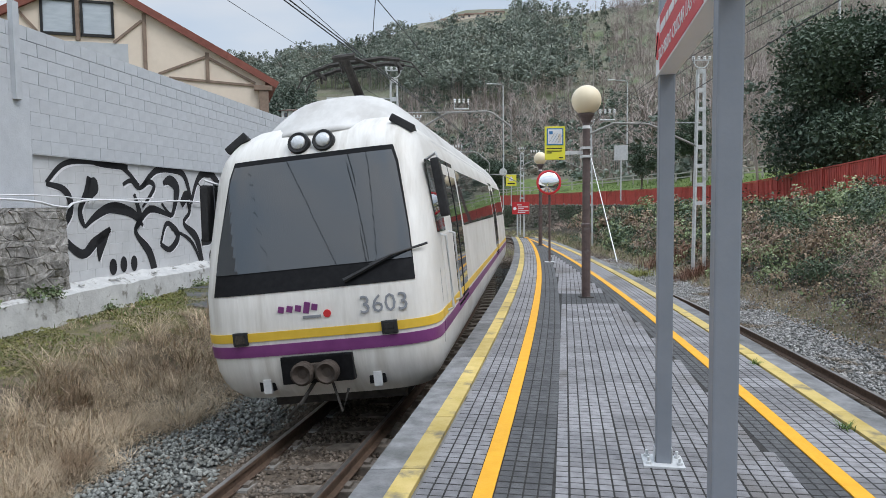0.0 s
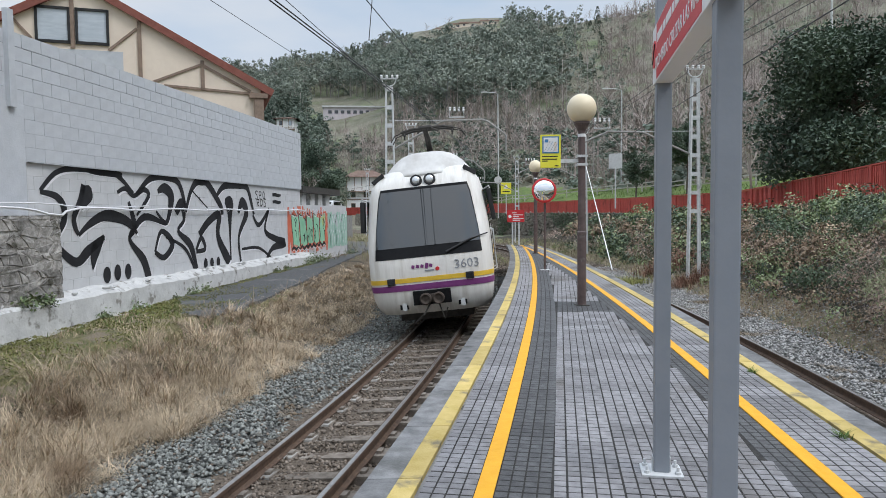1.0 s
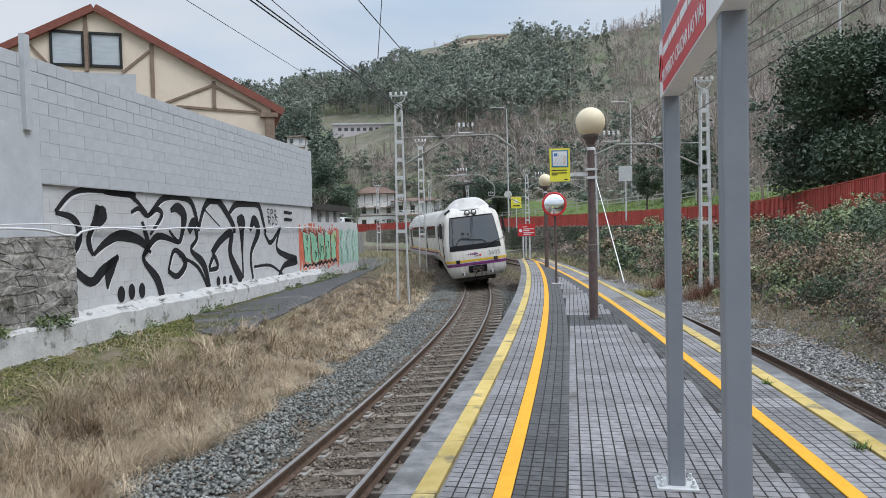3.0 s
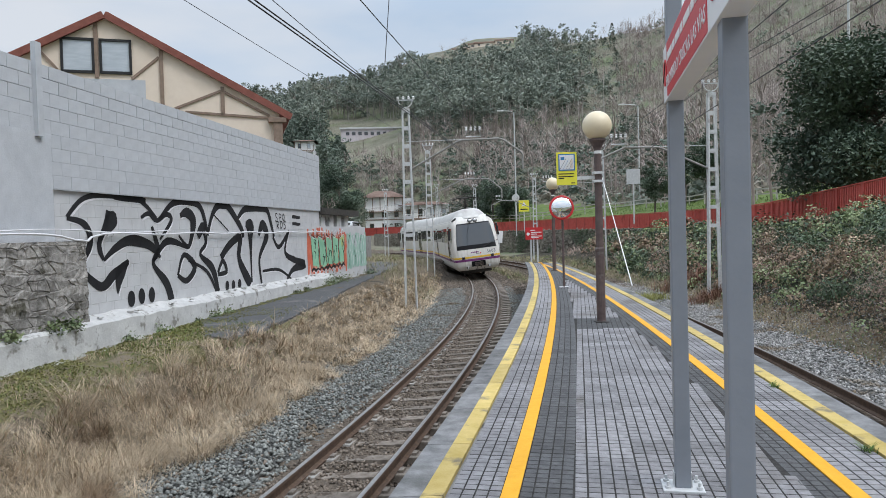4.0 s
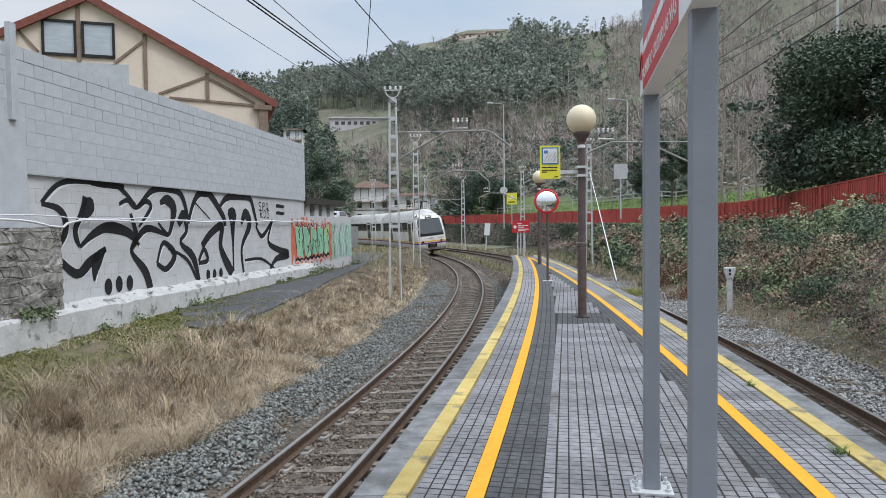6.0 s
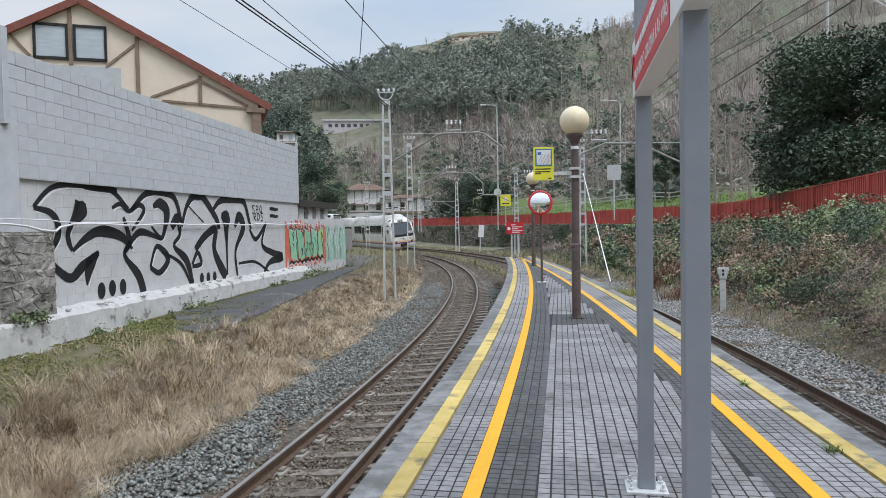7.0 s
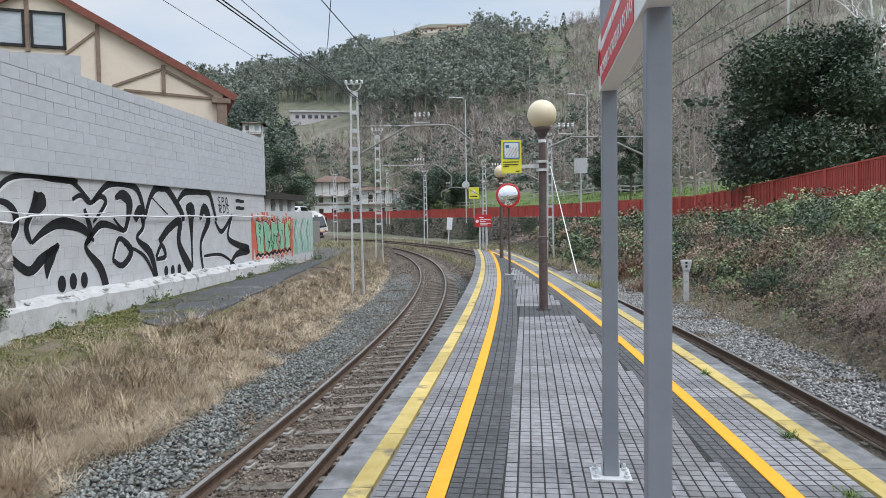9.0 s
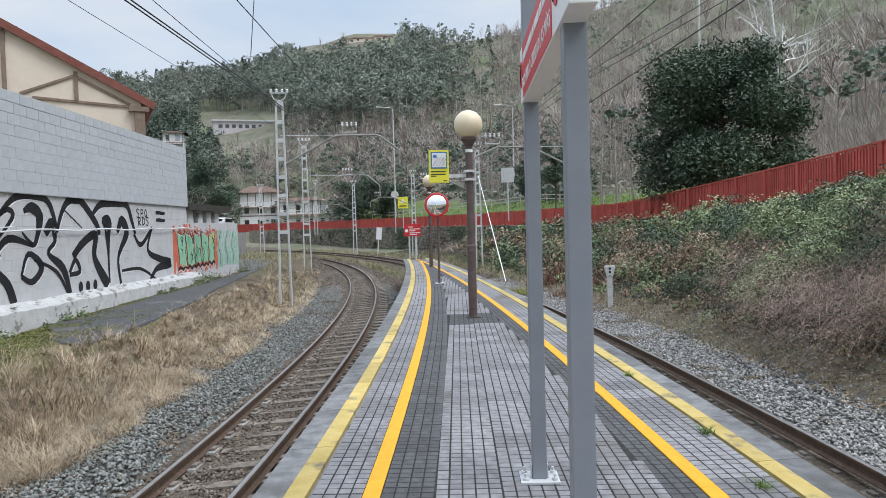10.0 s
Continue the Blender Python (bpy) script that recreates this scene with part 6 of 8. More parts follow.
main_az = (rs.rand(len(tx0)) * 6.28)[ids]
flat_t = (0.35 + 0.75 * rs.rand(len(tx0)))[ids]
az = np.where(rs.rand(n) < 0.62, main_az + rs.normal(size=n) * 0.55, off_a + rs.normal(size=n) * 0.4)
length = tall * (0.55 + 0.75 * rs.rand(n))
far = np.clip(gy / 11, 0.75, 2.6)
dry = arcs(np.stack([gx, gy, gz], 1), az, length, flat_t * rs.rand(n), flat_t + 0.5 + 1.1 * rs.rand(n), (0.0045 + 0.0055 * rs.rand(n)) * far, 3)
strips_to("dry_grass", dry, M["grass_dry"], "tangled tussocks of dry straw-coloured grass beside the track", "grass")
# flattened straw between the tussocks
gx, gy, _ = grass_field(30000, 2.4, 46.0, 9)
n = len(gx)
gz = zg_many(gx, gy, False) + 0.01 + 0.09 * rs.rand(n)
mat_straw = arcs(np.stack([gx, gy, gz], 1), rs.rand(n) * 6.28, 0.12 + 0.26 * rs.rand(n), 1.1 + 0.4 * rs.rand(n), 1.3 + 0.6 * rs.rand(n), (0.005 + 0.005 * rs.rand(n)) * np.clip(gy / 11, 0.75, 2.6), 2)
strips_to("straw_litter", mat_straw, M["grass_dry"], "flattened dead straw on the ground", "grass")
# single long stems
gx, gy, _ = grass_field(1500, 2.4, 30.0, 10)
n = len(gx)
stems = arcs(np.stack([gx, gy, zg_many(gx, gy, False)], 1), rs.rand(n) * 6.28, (0.4 + 0.4 * rs.rand(n)) * np.interp(gy, [4, 18, 30], [1, 0.7, 0.5]), 0.1 + 0.3 * rs.rand(n), 0.5 + 0.9 * rs.rand(n), 0.006 * np.clip(gy / 11, 0.75, 2.6), 4)
strips_to("grass_stems", stems, M["grass_dry"], "upright dry grass stems", "grass")


# moss and low green weeds along the path and the plinth
def along_wall(n, s0, s1, o0, o1, r):
    s, o = s0 + (s1 - s0) * r.rand(n), o0 + (o1 - o0) * r.rand(n) ** 1.3
    return WALL_A.x - WALL_D.x * s + o * WALL_D.y, WALL_A.y - WALL_D.y * s - o * WALL_D.x


r7 = np.random.RandomState(7)
wx, wy = along_wall(34000, 0.5, 19, 0.36, 2.0, r7)
wp = np.array([noise.noise(Vector((a * 1.1, b * 1.1, 1.0))) for a, b in zip(wx, wy)])
near_wall = (wx - WALL_A.x) * WALL_D.y - (wy - WALL_A.y) * WALL_D.x
keep = (wp > -0.2) & ((wy < 15.0 + 3.5 * r7.rand(len(wy))) | (near_wall < 0.65))
wx, wy = wx[keep], wy[keep]
wz = zg_many(wx, wy, False) + 0.01
weeds = leaf_quads(np.stack([wx, wy, wz + 0.02 + 0.03 * rs.rand(len(wx))], 1), 0.018 + 0.028 * rs.rand(len(wx)))
quads_to("path_weeds", weeds, 4, M["moss"], "moss and low green weeds along the path", "weeds")


for n_, key, lab, sd, w_ in ((9000, "grass_dry", "short dead grass on the mossy strip", 71, 0.007), (5000, "grass_green", "short green grass on the mossy strip", 72, 0.008)):
    r7 = np.random.RandomState(sd)
    wx, wy = along_wall(n_, 5.0, 22.0, 0.45, 3.0, r7)
    wp = np.array([noise.noise(Vector((a * 0.8, b * 0.8, sd))) for a, b in zip(wx, wy)])
    keep = (wp > -0.12) & (wy < 15.5)
    wx, wy = wx[keep], wy[keep]
    n = len(wx)
    strip = arcs(np.stack([wx, wy, zg_many(wx, wy, False) - 0.01], 1), r7.rand(n) * 6.28, 0.06 + 0.14 * r7.rand(n), 0.2 + 0.6 * r7.rand(n), 0.9 + 0.8 * r7.rand(n), w_ * np.clip(wy / 9, 0.8, 2) * np.ones(n), 2)
    strips_to("strip_grass", strip, M[key], lab, "grass")


def weed_clump(x, y, z, rad, seed, material="leaf_ivy", label="small green weed growing from the masonry"):
    r = np.random.RandomState(seed)
    m = int(160 + 500 * rad)
    c = r.normal(size=(m, 3)) * np.array([rad * 0.5, rad * 0.5, rad * 0.32]) + [x, y, z + rad * 0.35]
    quads_to("weed", leaf_quads(c, 0.035 + 0.05 * r.rand(m), 0.3), 4, M[material], label, "weed", kind="")


for i, (s, o, rad) in enumerate(((16.0, .22, .2), (15.0, .24, .22), (14.6, .28, .16), (13.1, .3, .2), (12.0, .32, .2), (10.4, .3, .15), (9.6, .35, .24), (8.9, .34, .22), (3.9, .34, .18), (2.9, .34, .2), (0.6, .36, .36), (-0.1, .4, .42), (-1.4, .4, .35), (-6.2, .3, .3))):
    p = wall_at(s, 0, o)
    weed_clump(p.x, p.y, max(zg(p.x, p.y, False), 0.13 if o < 0.3 else -9) - 0.02, rad, 40 + i)

# tufts in the platform's joints
for i, (x, y, rad) in enumerate(((2.72, 4.62, .06), (2.98, 6.55, .05), (2.5, 3.62, .05))):
    r = np.random.RandomState(90 + i)
    m = 60
    t = blades(x + r.normal(size=m) * 0.02, y + r.normal(size=m) * 0.03, np.full(m, -0.01), rad * (0.9 + 1.1 * r.rand(m)), 0.4 + 0.8 * r.rand(m), r.rand(m) * 6.28, np.full(m, 0.006), 0.5)
    quads_to("joint_tuft", t, 6, M["grass_green"], "green tuft growing in the platform's joint", "weed", kind="")


# ivy and bramble on the bank
M["grass_foot"] = surf("dull_foot_grass", (0.17, 0.145, 0.085), (0.40, 0.345, 0.225), 1.2, 0.9, 0.0, per_island=0.45, spots=(0.15, 0.18, 0.07), spot_scale=1.3, spot_edge=0.5)
def bank_points(n, y0, y1, seed, pw=1.4):
    r = np.random.RandomState(seed)
    yy = y0 + (y1 - y0) * r.rand(n) ** pw
    u = r.rand(n)
    xf = LC.x + np.sqrt(FENCE_R ** 2 - (yy - LC.y) ** 2)
    xr = np.array([on_right(b, 2.2 + 2.9 * smooth(42, 70, b)).x for b in yy])
    return xr + (xf + 0.1 - xr) * u, yy, u


M["ivy_dark"] = surf("dark_ivy_leaf", (0.034, 0.06, 0.034), (0.12, 0.165, 0.088), 1.1, 0.45, 0.0, per_island=0.45, island_hue=0.02)
M["ivy_light"] = surf("pale_bramble_leaf", (0.135, 0.175, 0.075), (0.37, 0.425, 0.22), 1.1, 0.5, 0.0, per_island=0.45, island_hue=0.03)
M["ivy_dead"] = surf("withered_bramble_leaf", (0.18, 0.122, 0.08), (0.40, 0.30, 0.21), 1.1, 0.8, 0.0, per_island=0.45, island_hue=0.015)
M["cane"] = surf("bramble_canes", (0.25, 0.16, 0.13), (0.56, 0.44, 0.37), 0.8, 0.85, 0.0, per_island=0.45)
# a thin dark layer on the soil
bx, by, bu = bank_points(40000, 3.0, 84.0, 2, 1.6)
keep = (bu < 0.95) & (bu > 0.10 + 0.12 * rs.rand(len(bx)))
bx, by = bx[keep], by[keep]
bz = zg_many(bx, by, True) + 0.02 + 0.08 * rs.rand(len(bx))
bx, by, bz = bx[by < 50], by[by < 50], bz[by < 50]
ivy = leaf_quads(np.stack([bx, by, bz], 1), (0.05 + 0.06 * rs.rand(len(bx))) * np.clip(by / 20, 0.8, 3.0), 0.35, 0.8)
quads_to("bank_ivy", ivy, 4, M["ivy_dark"], "dark ivy leaves close to the bank's soil", "ivy")
# hummocks of bramble and ivy, heaped on one another down the slope
hx, hy, hu = bank_points(1450, 3.5, 84.0, 6, 1.55)
order = np.argsort(hy)
hx, hy, hu = hx[order], hy[order], hu[order]
tone = np.array([noise.noise(Vector((a * 0.40, b * 0.20, 30.0))) for a, b in zip(hx, hy)])
tone2 = np.array([noise.noise(Vector((a * 0.9, b * 0.55, 50.0))) for a, b in zip(hx, hy)])
heap_r = (0.22 + 0.52 * rs.rand(len(hx)) ** 1.3) * np.interp(hy, [4, 30, 80], [1.0, 1.15, 1.5])
heap_r *= np.where(hu > 0.86, 0.65, 1.0) * np.where(hu < 0.2, 0.55, 1.0)
heap_h = heap_r * (0.75 + 0.55 * rs.rand(len(hx)))
heap_z = zg_many(hx, hy, True) + 0.25 * heap_h * (hu < 0.84)
brown = ((hu < 0.55) & (tone < -0.02) & (hy < 20)) | ((hu < 0.45) & (tone < -0.12))
cls = np.where(brown & (rs.rand(len(hx)) < 0.55), 2, np.where(hu < 0.2, np.where(rs.rand(len(hx)) < 0.5, 2, 1), np.where(tone2 + 0.35 * (hu - 0.5) > -0.02, 1, 0)))
mixed = rs.rand(len(hx))
cls = np.where((hy > 25) & (hu < 0.75), np.where(mixed < 0.34, 2, np.where(mixed < 0.72, 0, 1)), cls)
heap_r = np.where(hy > 25, heap_r * 0.8, heap_r)
live = (hu > 0.10) & (hu < 0.97) & (hy < 58) & ((hy < 40) | (hu > 0.35))
for c_id, key, lab in ((0, "ivy_dark", "glossy dark ivy heaped over the bank"), (1, "ivy_light", "pale green bramble heaped over the bank"), (2, "ivy_dead", "withered brown bramble heaped over the bank")):
    pick = np.where(live & (cls == c_id))[0]
    per = (np.where(hy[pick] < 14, 420, np.where(hy[pick] < 26, 230, 100)) * (heap_r[pick] / 0.5) ** 1.6).astype(int)
    ids = np.repeat(pick, per)
    n = len(ids)
    d = rs.normal(size=(n, 3))
    d[:, 2] = np.abs(d[:, 2]) * 1.0 - 0.25
    d /= np.linalg.norm(d, axis=1, keepdims=True)
    lump = 0.78 + 0.34 * np.array([noise.noise(Vector((q[0] * 1.7 + k * 3.1, q[1] * 1.7, q[2] * 1.7))) for q, k in zip(d, ids)]) + 0.26 * rs.rand(n)
    c = np.stack([hx[ids], hy[ids], heap_z[ids]], 1) + d * np.stack([heap_r[ids], heap_r[ids], heap_h[ids]], 1) * lump[:, None]
    nrm = d + rs.normal(size=(n, 3)) * 0.45
    nrm /= np.linalg.norm(nrm, axis=1, keepdims=True)
    a = np.cross(nrm, rs.normal(size=(n, 3)))
    a /= np.linalg.norm(a, axis=1, keepdims=True)
    b = np.cross(nrm, a)
    s_ = ((0.030 + 0.040 * rs.rand(n)) * np.clip(hy[ids] / 13, 0.85, 3.6) / 2)[:, None]
    quads_to("bank_bramble" if c_id else "bank_ivy", np.stack([c - a * s_, c - b * s_ * 0.75, c + a * s_, c + b * s_ * 0.75], 1), 4, M[key], lab, "ivy")
# dead canes that arch out of the heaps and hang down towards the track
cx_, cy_, cu_ = bank_points(30000, 3.0, 60.0, 3, 1.5)
cp = np.array([noise.noise(Vector((a * 0.40, b * 0.20, 30.0))) for a, b in zip(cx_, cy_)])
keep = (((cu_ < 0.62) & (cp < -0.08)) | (rs.rand(len(cx_)) < 0.05)) & (cu_ > 0.14) & (cu_ < 0.9) & (rs.rand(len(cx_)) < 0.55)
cx_, cy_ = cx_[keep], cy_[keep]
for hx_, hy_, m in ((8.9, 11.4, 900), (9.3, 12.8, 700), (8.7, 9.6, 800), (9.9, 14.6, 500), (9.3, 10.3, 700)):
    cx_ = np.concatenate([cx_, hx_ + rs.normal(size=m) * 0.34])
    cy_ = np.concatenate([cy_, hy_ + rs.normal(size=m) * 0.55])
n = len(cx_)
canes = arcs(np.stack([cx_, cy_, zg_many(cx_, cy_, True) + 0.15 + 0.35 * rs.rand(n)], 1), math.pi + rs.normal(size=n) * 0.6, 0.4 + 0.9 * rs.rand(n) ** 1.4, 0.2 + 0.9 * rs.rand(n), 1.9 + 0.8 * rs.rand(n), (0.005 + 0.004 * rs.rand(n)) * np.clip(cy_ / 12, 0.8, 3.5), 5)
strips_to("bank_canes", canes, M["cane"], "bare reddish-brown bramble canes hanging down the bank", "brambles")
tx, ty, tu = bank_points(90000, 3.0, 70.0, 4, 1.6)
keep = (tu < 0.05 + 0.24 * rs.rand(len(tu))) & (rs.rand(len(tu)) < 0.8)
tx, ty = tx[keep], ty[keep]
n = len(tx)
tg = blades(tx, ty, zg_many(tx, ty, False) - 0.01, 0.08 + 0.22 * rs.rand(n), 0.2 + 0.9 * rs.rand(n), rs.rand(n) * 6.28, 0.005 * np.clip(ty / 9, 1.1, 4), 0.5)
quads_to("bank_grass", tg, 6, M["grass_foot"], "sparse dry grass at the foot of the bank", "grass")
# green verge behind the fence, and rough grass at the track's end
vx, vy = [], []
for i in range(22000):
    a, q = rs.uniform(-30, 100), rs.uniform(0.2, 9.0)
    p = ring_at(a, FENCE_R + q)
    vx.append(p.x), vy.append(p.y)
vx, vy = np.array(vx), np.array(vy)
n = len(vx)
vg = blades(vx, vy, zg_many(vx, vy, False) - 0.02, 0.14 + 0.22 * rs.rand(n), 0.2 + 0.7 * rs.rand(n), rs.rand(n) * 6.28, 0.022 + 0.02 * rs.rand(n), 0.5)
quads_to("verge_grass", vg, 6, M["grass_green"], "green grass verge above the fence", "grass")
ex, ey = [], []
for i in range(15000):
    s = rs.uniform(28, 95)
    la = rs.uniform(1.9, 3.0) if s > 36 else rs.uniform(-4.5, -2.4)
    pick_ = rs.rand()
    if pick_ < 0.30:
        la = rs.uniform(7.0, 9.2)
    elif pick_ < 0.72:
        la = rs.uniform(-9.0, -2.3)
    p = on_left(s, la)
    ex.append(p.x), ey.append(p.y)
ex, ey = np.array(ex), np.array(ey)
n = len(ex)
eg = blades(ex, ey, zg_many(ex, ey, False) - 0.02, 0.2 + 0.4 * rs.rand(n), 0.3 + 0.8 * rs.rand(n), rs.rand(n) * 6.28, 0.012 * np.clip(ey / 25, 1, 3), 0.6)
quads_to("lineside_grass", eg, 6, M["grass_foot"], "dry grass between and beside the far tracks", "grass")

# a yellow-green broom bush and a russet bramble heap at the foot of the bank
M["broom"] = surf("yellow_green_broom", (0.17, 0.18, 0.05), (0.30, 0.29, 0.10), 3, 0.8, 0.0, per_island=0.35)
M["russet"] = surf("russet_bramble", (0.15, 0.075, 0.05), (0.27, 0.15, 0.10), 3, 0.8, 0.0, per_island=0.35)
for i, (x, y, rad, mat_, lab) in enumerate(((6.9, 25.8, 0.75, "broom", "low yellow-green broom bush at the bank's foot"), (7.6, 26.2, 0.6, "broom", "low yellow-green broom bush at the bank's foot"), (9.6, 28.0, 1.3, "russet", "russet heap of dead bramble on the bank"), (8.9, 24.0, 0.9, "russet", "russet heap of dead bramble on the bank"))):
    r = np.random.RandomState(500 + i)
    m = int(900 * rad)
    c = r.normal(size=(m, 2)) * rad * 0.45
    t = blades(x + c[:, 0], y + c[:, 1], np.array([zg(x + a, y + b, False) for a, b in c]), rad * (0.25 + 0.5 * r.rand(m)), 0.2 + 0.9 * r.rand(m), r.rand(m) * 6.28, np.full(m, 0.016), 0.7)
    quads_to("bush", t, 6, M[mat_], lab, "bush", kind="")

# loose ballast stones
OCT = np.array([[1, 0, 0], [-1, 0, 0], [0, 1, 0], [0, -1, 0], [0, 0, 1], [0, 0, -1]], float)
OCF = np.array([[0, 2, 4], [2, 1, 4], [1, 3, 4], [3, 0, 4], [2, 0, 5], [1, 2, 5], [3, 1, 5], [0, 3, 5]])


def stones(name, x, y, z, size, label, material="stone_bits"):
    n = len(x)
    v = OCT[None] * (0.6 + 0.7 * rs.rand(n, 6, 1)) + rs.normal(size=(n, 6, 3)) * 0.18
    a = rs.rand(n) * 6.28
    rot = np.zeros((n, 3, 3))
    rot[:, 0, 0], rot[:, 0, 1], rot[:, 1, 0], rot[:, 1, 1], rot[:, 2, 2] = np.cos(a), -np.sin(a), np.sin(a), np.cos(a), 0.75
    v = np.einsum("nij,nkj->nki", rot, v) * size[:, None, None] + np.stack([x, y, z], 1)[:, None]
    f = (np.arange(n) * 6)[:, None, None] + OCF[None]
    tagged(big_mesh(name, v.reshape(-1, 3), f.reshape(-1, 3), M[material]), label, "gravel", kind="stuff")


def track_scatter(where, n, s0, s1, l0, l1, pw, seed):
    r = np.random.RandomState(seed)
    s, la = s0 + (s1 - s0) * r.rand(n) ** pw, l0 + (l1 - l0) * r.rand(n)
    ps = [where(a, b) for a, b in zip(s, la)]
    return np.array([p.x for p in ps]), np.array([p.y for p in ps]), la


sx, sy, sl = track_scatter(on_left, 42000, 3.2, 34, -2.75, 1.35, 1.7, 12)
sz = zg_many(sx, sy, False) + 0.02 + 0.03 * rs.rand(len(sx)) - 0.03 * (np.abs(sl) < 1.0)
mid_ = (np.abs(sl) < 0.85) | (rs.rand(len(sx)) < 0.12)
stones("ballast_stones", sx[~mid_], sy[~mid_], sz[~mid_], 0.018 + 0.024 * rs.rand(int((~mid_).sum())), "grey broken stone ballast along the track")
stones("track_stones", sx[mid_], sy[mid_], sz[mid_], 0.016 + 0.02 * rs.rand(int(mid_.sum())), "rust-stained stones between the rails", "stone_rust")
sx, sy, sl = track_scatter(on_left, 9000, 30, 75, -2.4, 2.6, 1.4, 14)
stones("ballast_stones", sx, sy, zg_many(sx, sy, False) + 0.02, 0.03 + 0.035 * rs.rand(len(sx)), "brown-grey ballast along the far track", "stone_rust")
sx, sy, sl = track_scatter(on_right, 7000, 31, 75, -2.4, 2.4, 1.4, 15)
stones("ballast_stones", sx, sy, zg_many(sx, sy, False) + 0.02, 0.03 + 0.035 * rs.rand(len(sx)), "brown-grey ballast along the far track", "stone_rust")
sx, sy, sl = track_scatter(on_right, 20000, 4.0, 34, 0.7, 2.35, 1.5, 13)
sz = zg_many(sx, sy, False) + 0.02 + 0.03 * rs.rand(len(sx))
stones("ballast_stones", sx, sy, sz, 0.018 + 0.02 * rs.rand(len(sx)), "pale broken stone ballast beside the bank", "stone_pale")

# stones and leaf litter strewn on the bank's foot
sx, sy, sl = track_scatter(on_right, 6500, 4.0, 30, 2.2, 3.9, 1.5, 16)
stones("foot_stones", sx, sy, zg_many(sx, sy, False) + 0.01, 0.014 + 0.026 * rs.rand(len(sx)) ** 2, "loose stones on the earth below the bank", "stone_pale")
sx, sy, sl = track_scatter(on_right, 9000, 4.0, 30, 2.1, 4.0, 1.5, 17)
quads_to("leaf_litter", leaf_quads(np.stack([sx, sy, zg_many(sx, sy, True) + 0.03 + 0.05 * rs.rand(len(sx))], 1), 0.03 + 0.04 * rs.rand(len(sx)), 0.6), 4, M["ivy_dead"], "withered leaves and low weeds below the bank", "litter")

# ---- asphalt path along the wall ----
pv, pf = [], []
ys = [13.4 + 0.8 * i for i in range(44)]
for i, y in enumerate(ys):
    xr = float(np.interp(y, [6, 8, 14.7, 19.6, 30, 42, 46, 48], [-6.5, -5.7, -4.4, -3.95, -3.7, -3.6, -4.6, -6.5])) + 0.10 * noise.noise(Vector((y, 0, 0)))
    xl = WALL_A.x + WALL_D.x / WALL_D.y * (y - WALL_A.y) + 0.36 if y < 33 else -4.2 - 0.9 * (y - 33)
    xl = max(xl, xr - 0.5 - max(0.0, y - 13.4) * 0.55)
    xl = min(xl, xr - 0.3)
    for t in (0, 0.25, 0.5, 0.75, 1):
        x = xl + (xr - xl) * t
        pv.append((x, y, zg(x, y, False) + 0.045 + (0.012 * noise.noise(Vector((x * 2, y * 2, 0))))))
    pv.append((xr + 0.03, y, zg(xr, y, False) - 0.15))
for i in range(len(ys) - 1):
    for j in range(5):
        a = i * 6 + j
        pf.append((a, a + 1, a + 7, a + 6))
tagged(mesh_ob("pavement", pv, pf, M["asphalt"]), "worn asphalt footpath along the wall", "path", kind="structure")
# ---- trees near the road, and the woods on the hills ----
def limb(bm, a, b, r0, r1, sides=6, bend=0.0):
    a, b = Vector(a), Vector(b)
    mid = a.lerp(b, 0.5) + Vector((rng.uniform(-bend, bend), rng.uniform(-bend, bend), 0))
    add_tube(bm, [a, mid, b], [r0, (r0 + r1) / 2, r1], sides, False)


def crown_points(lumps, n, r):
    c = []
    for (x, y, z, rad, share) in lumps:
        m = int(n * share)
        d = r.normal(size=(m, 3))
        d /= np.linalg.norm(d, axis=1, keepdims=True)
        c.append(np.array([x, y, z]) + d * rad * (0.35 + 0.7 * r.rand(m, 1)) * np.array([1, 1, 0.8]))
    return np.concatenate(c)


def leafy_tree(x, y, h, width, seed, material, label, trunk=0.35, leaf=0.16, n=5200, low=0.12, z=None, parts=16, aspect=0.55):
    r = np.random.RandomState(seed)
    z = zg(x, y, False) - 0.1 if z is None else z
    root = thing("tree", label, "tree", pose(x, y, z))
    bm = bmesh.new()
    add_tube(bm, [(0, 0, 0), (0.1, 0, h * 0.35), (-0.05, 0.1, h * 0.8)], [trunk * 0.5, trunk * 0.38, trunk * 0.1], 8)
    lumps = []
    for k in range(parts):
        t = low + (0.92 - low) * r.rand()
        a = r.rand() * 6.28
        rad = width / 2 * math.sqrt(max(0.05, 1 - (abs(t - 0.42) / 0.62) ** 2)) * (0.25 + 0.75 * r.rand() ** 0.6)
        cx, cy, cz = rad * 0.75 * math.cos(a), rad * 0.75 * math.sin(a), h * t
        lumps.append((cx, cy, cz, width * (0.12 + 0.09 * r.rand()), 1 / parts))
        limb(bm, (0, 0, max(0.2, cz - 0.12 * h)), (cx, cy, cz), trunk * 0.16, trunk * 0.05, 5)
    part("trunk", bm, M["bark"], root, "grey-brown trunk with limbs")
    c = crown_points(lumps, n, r)
    v = leaf_quads(c, leaf * (0.7 + 0.6 * r.rand(len(c))), 0.25, aspect)
    base = (np.arange(len(v)) * 4)[:, None] + np.array([[0, 1, 2, 3]])
    big_mesh("crown", v.reshape(-1, 3), base, M[material], root)
    return root


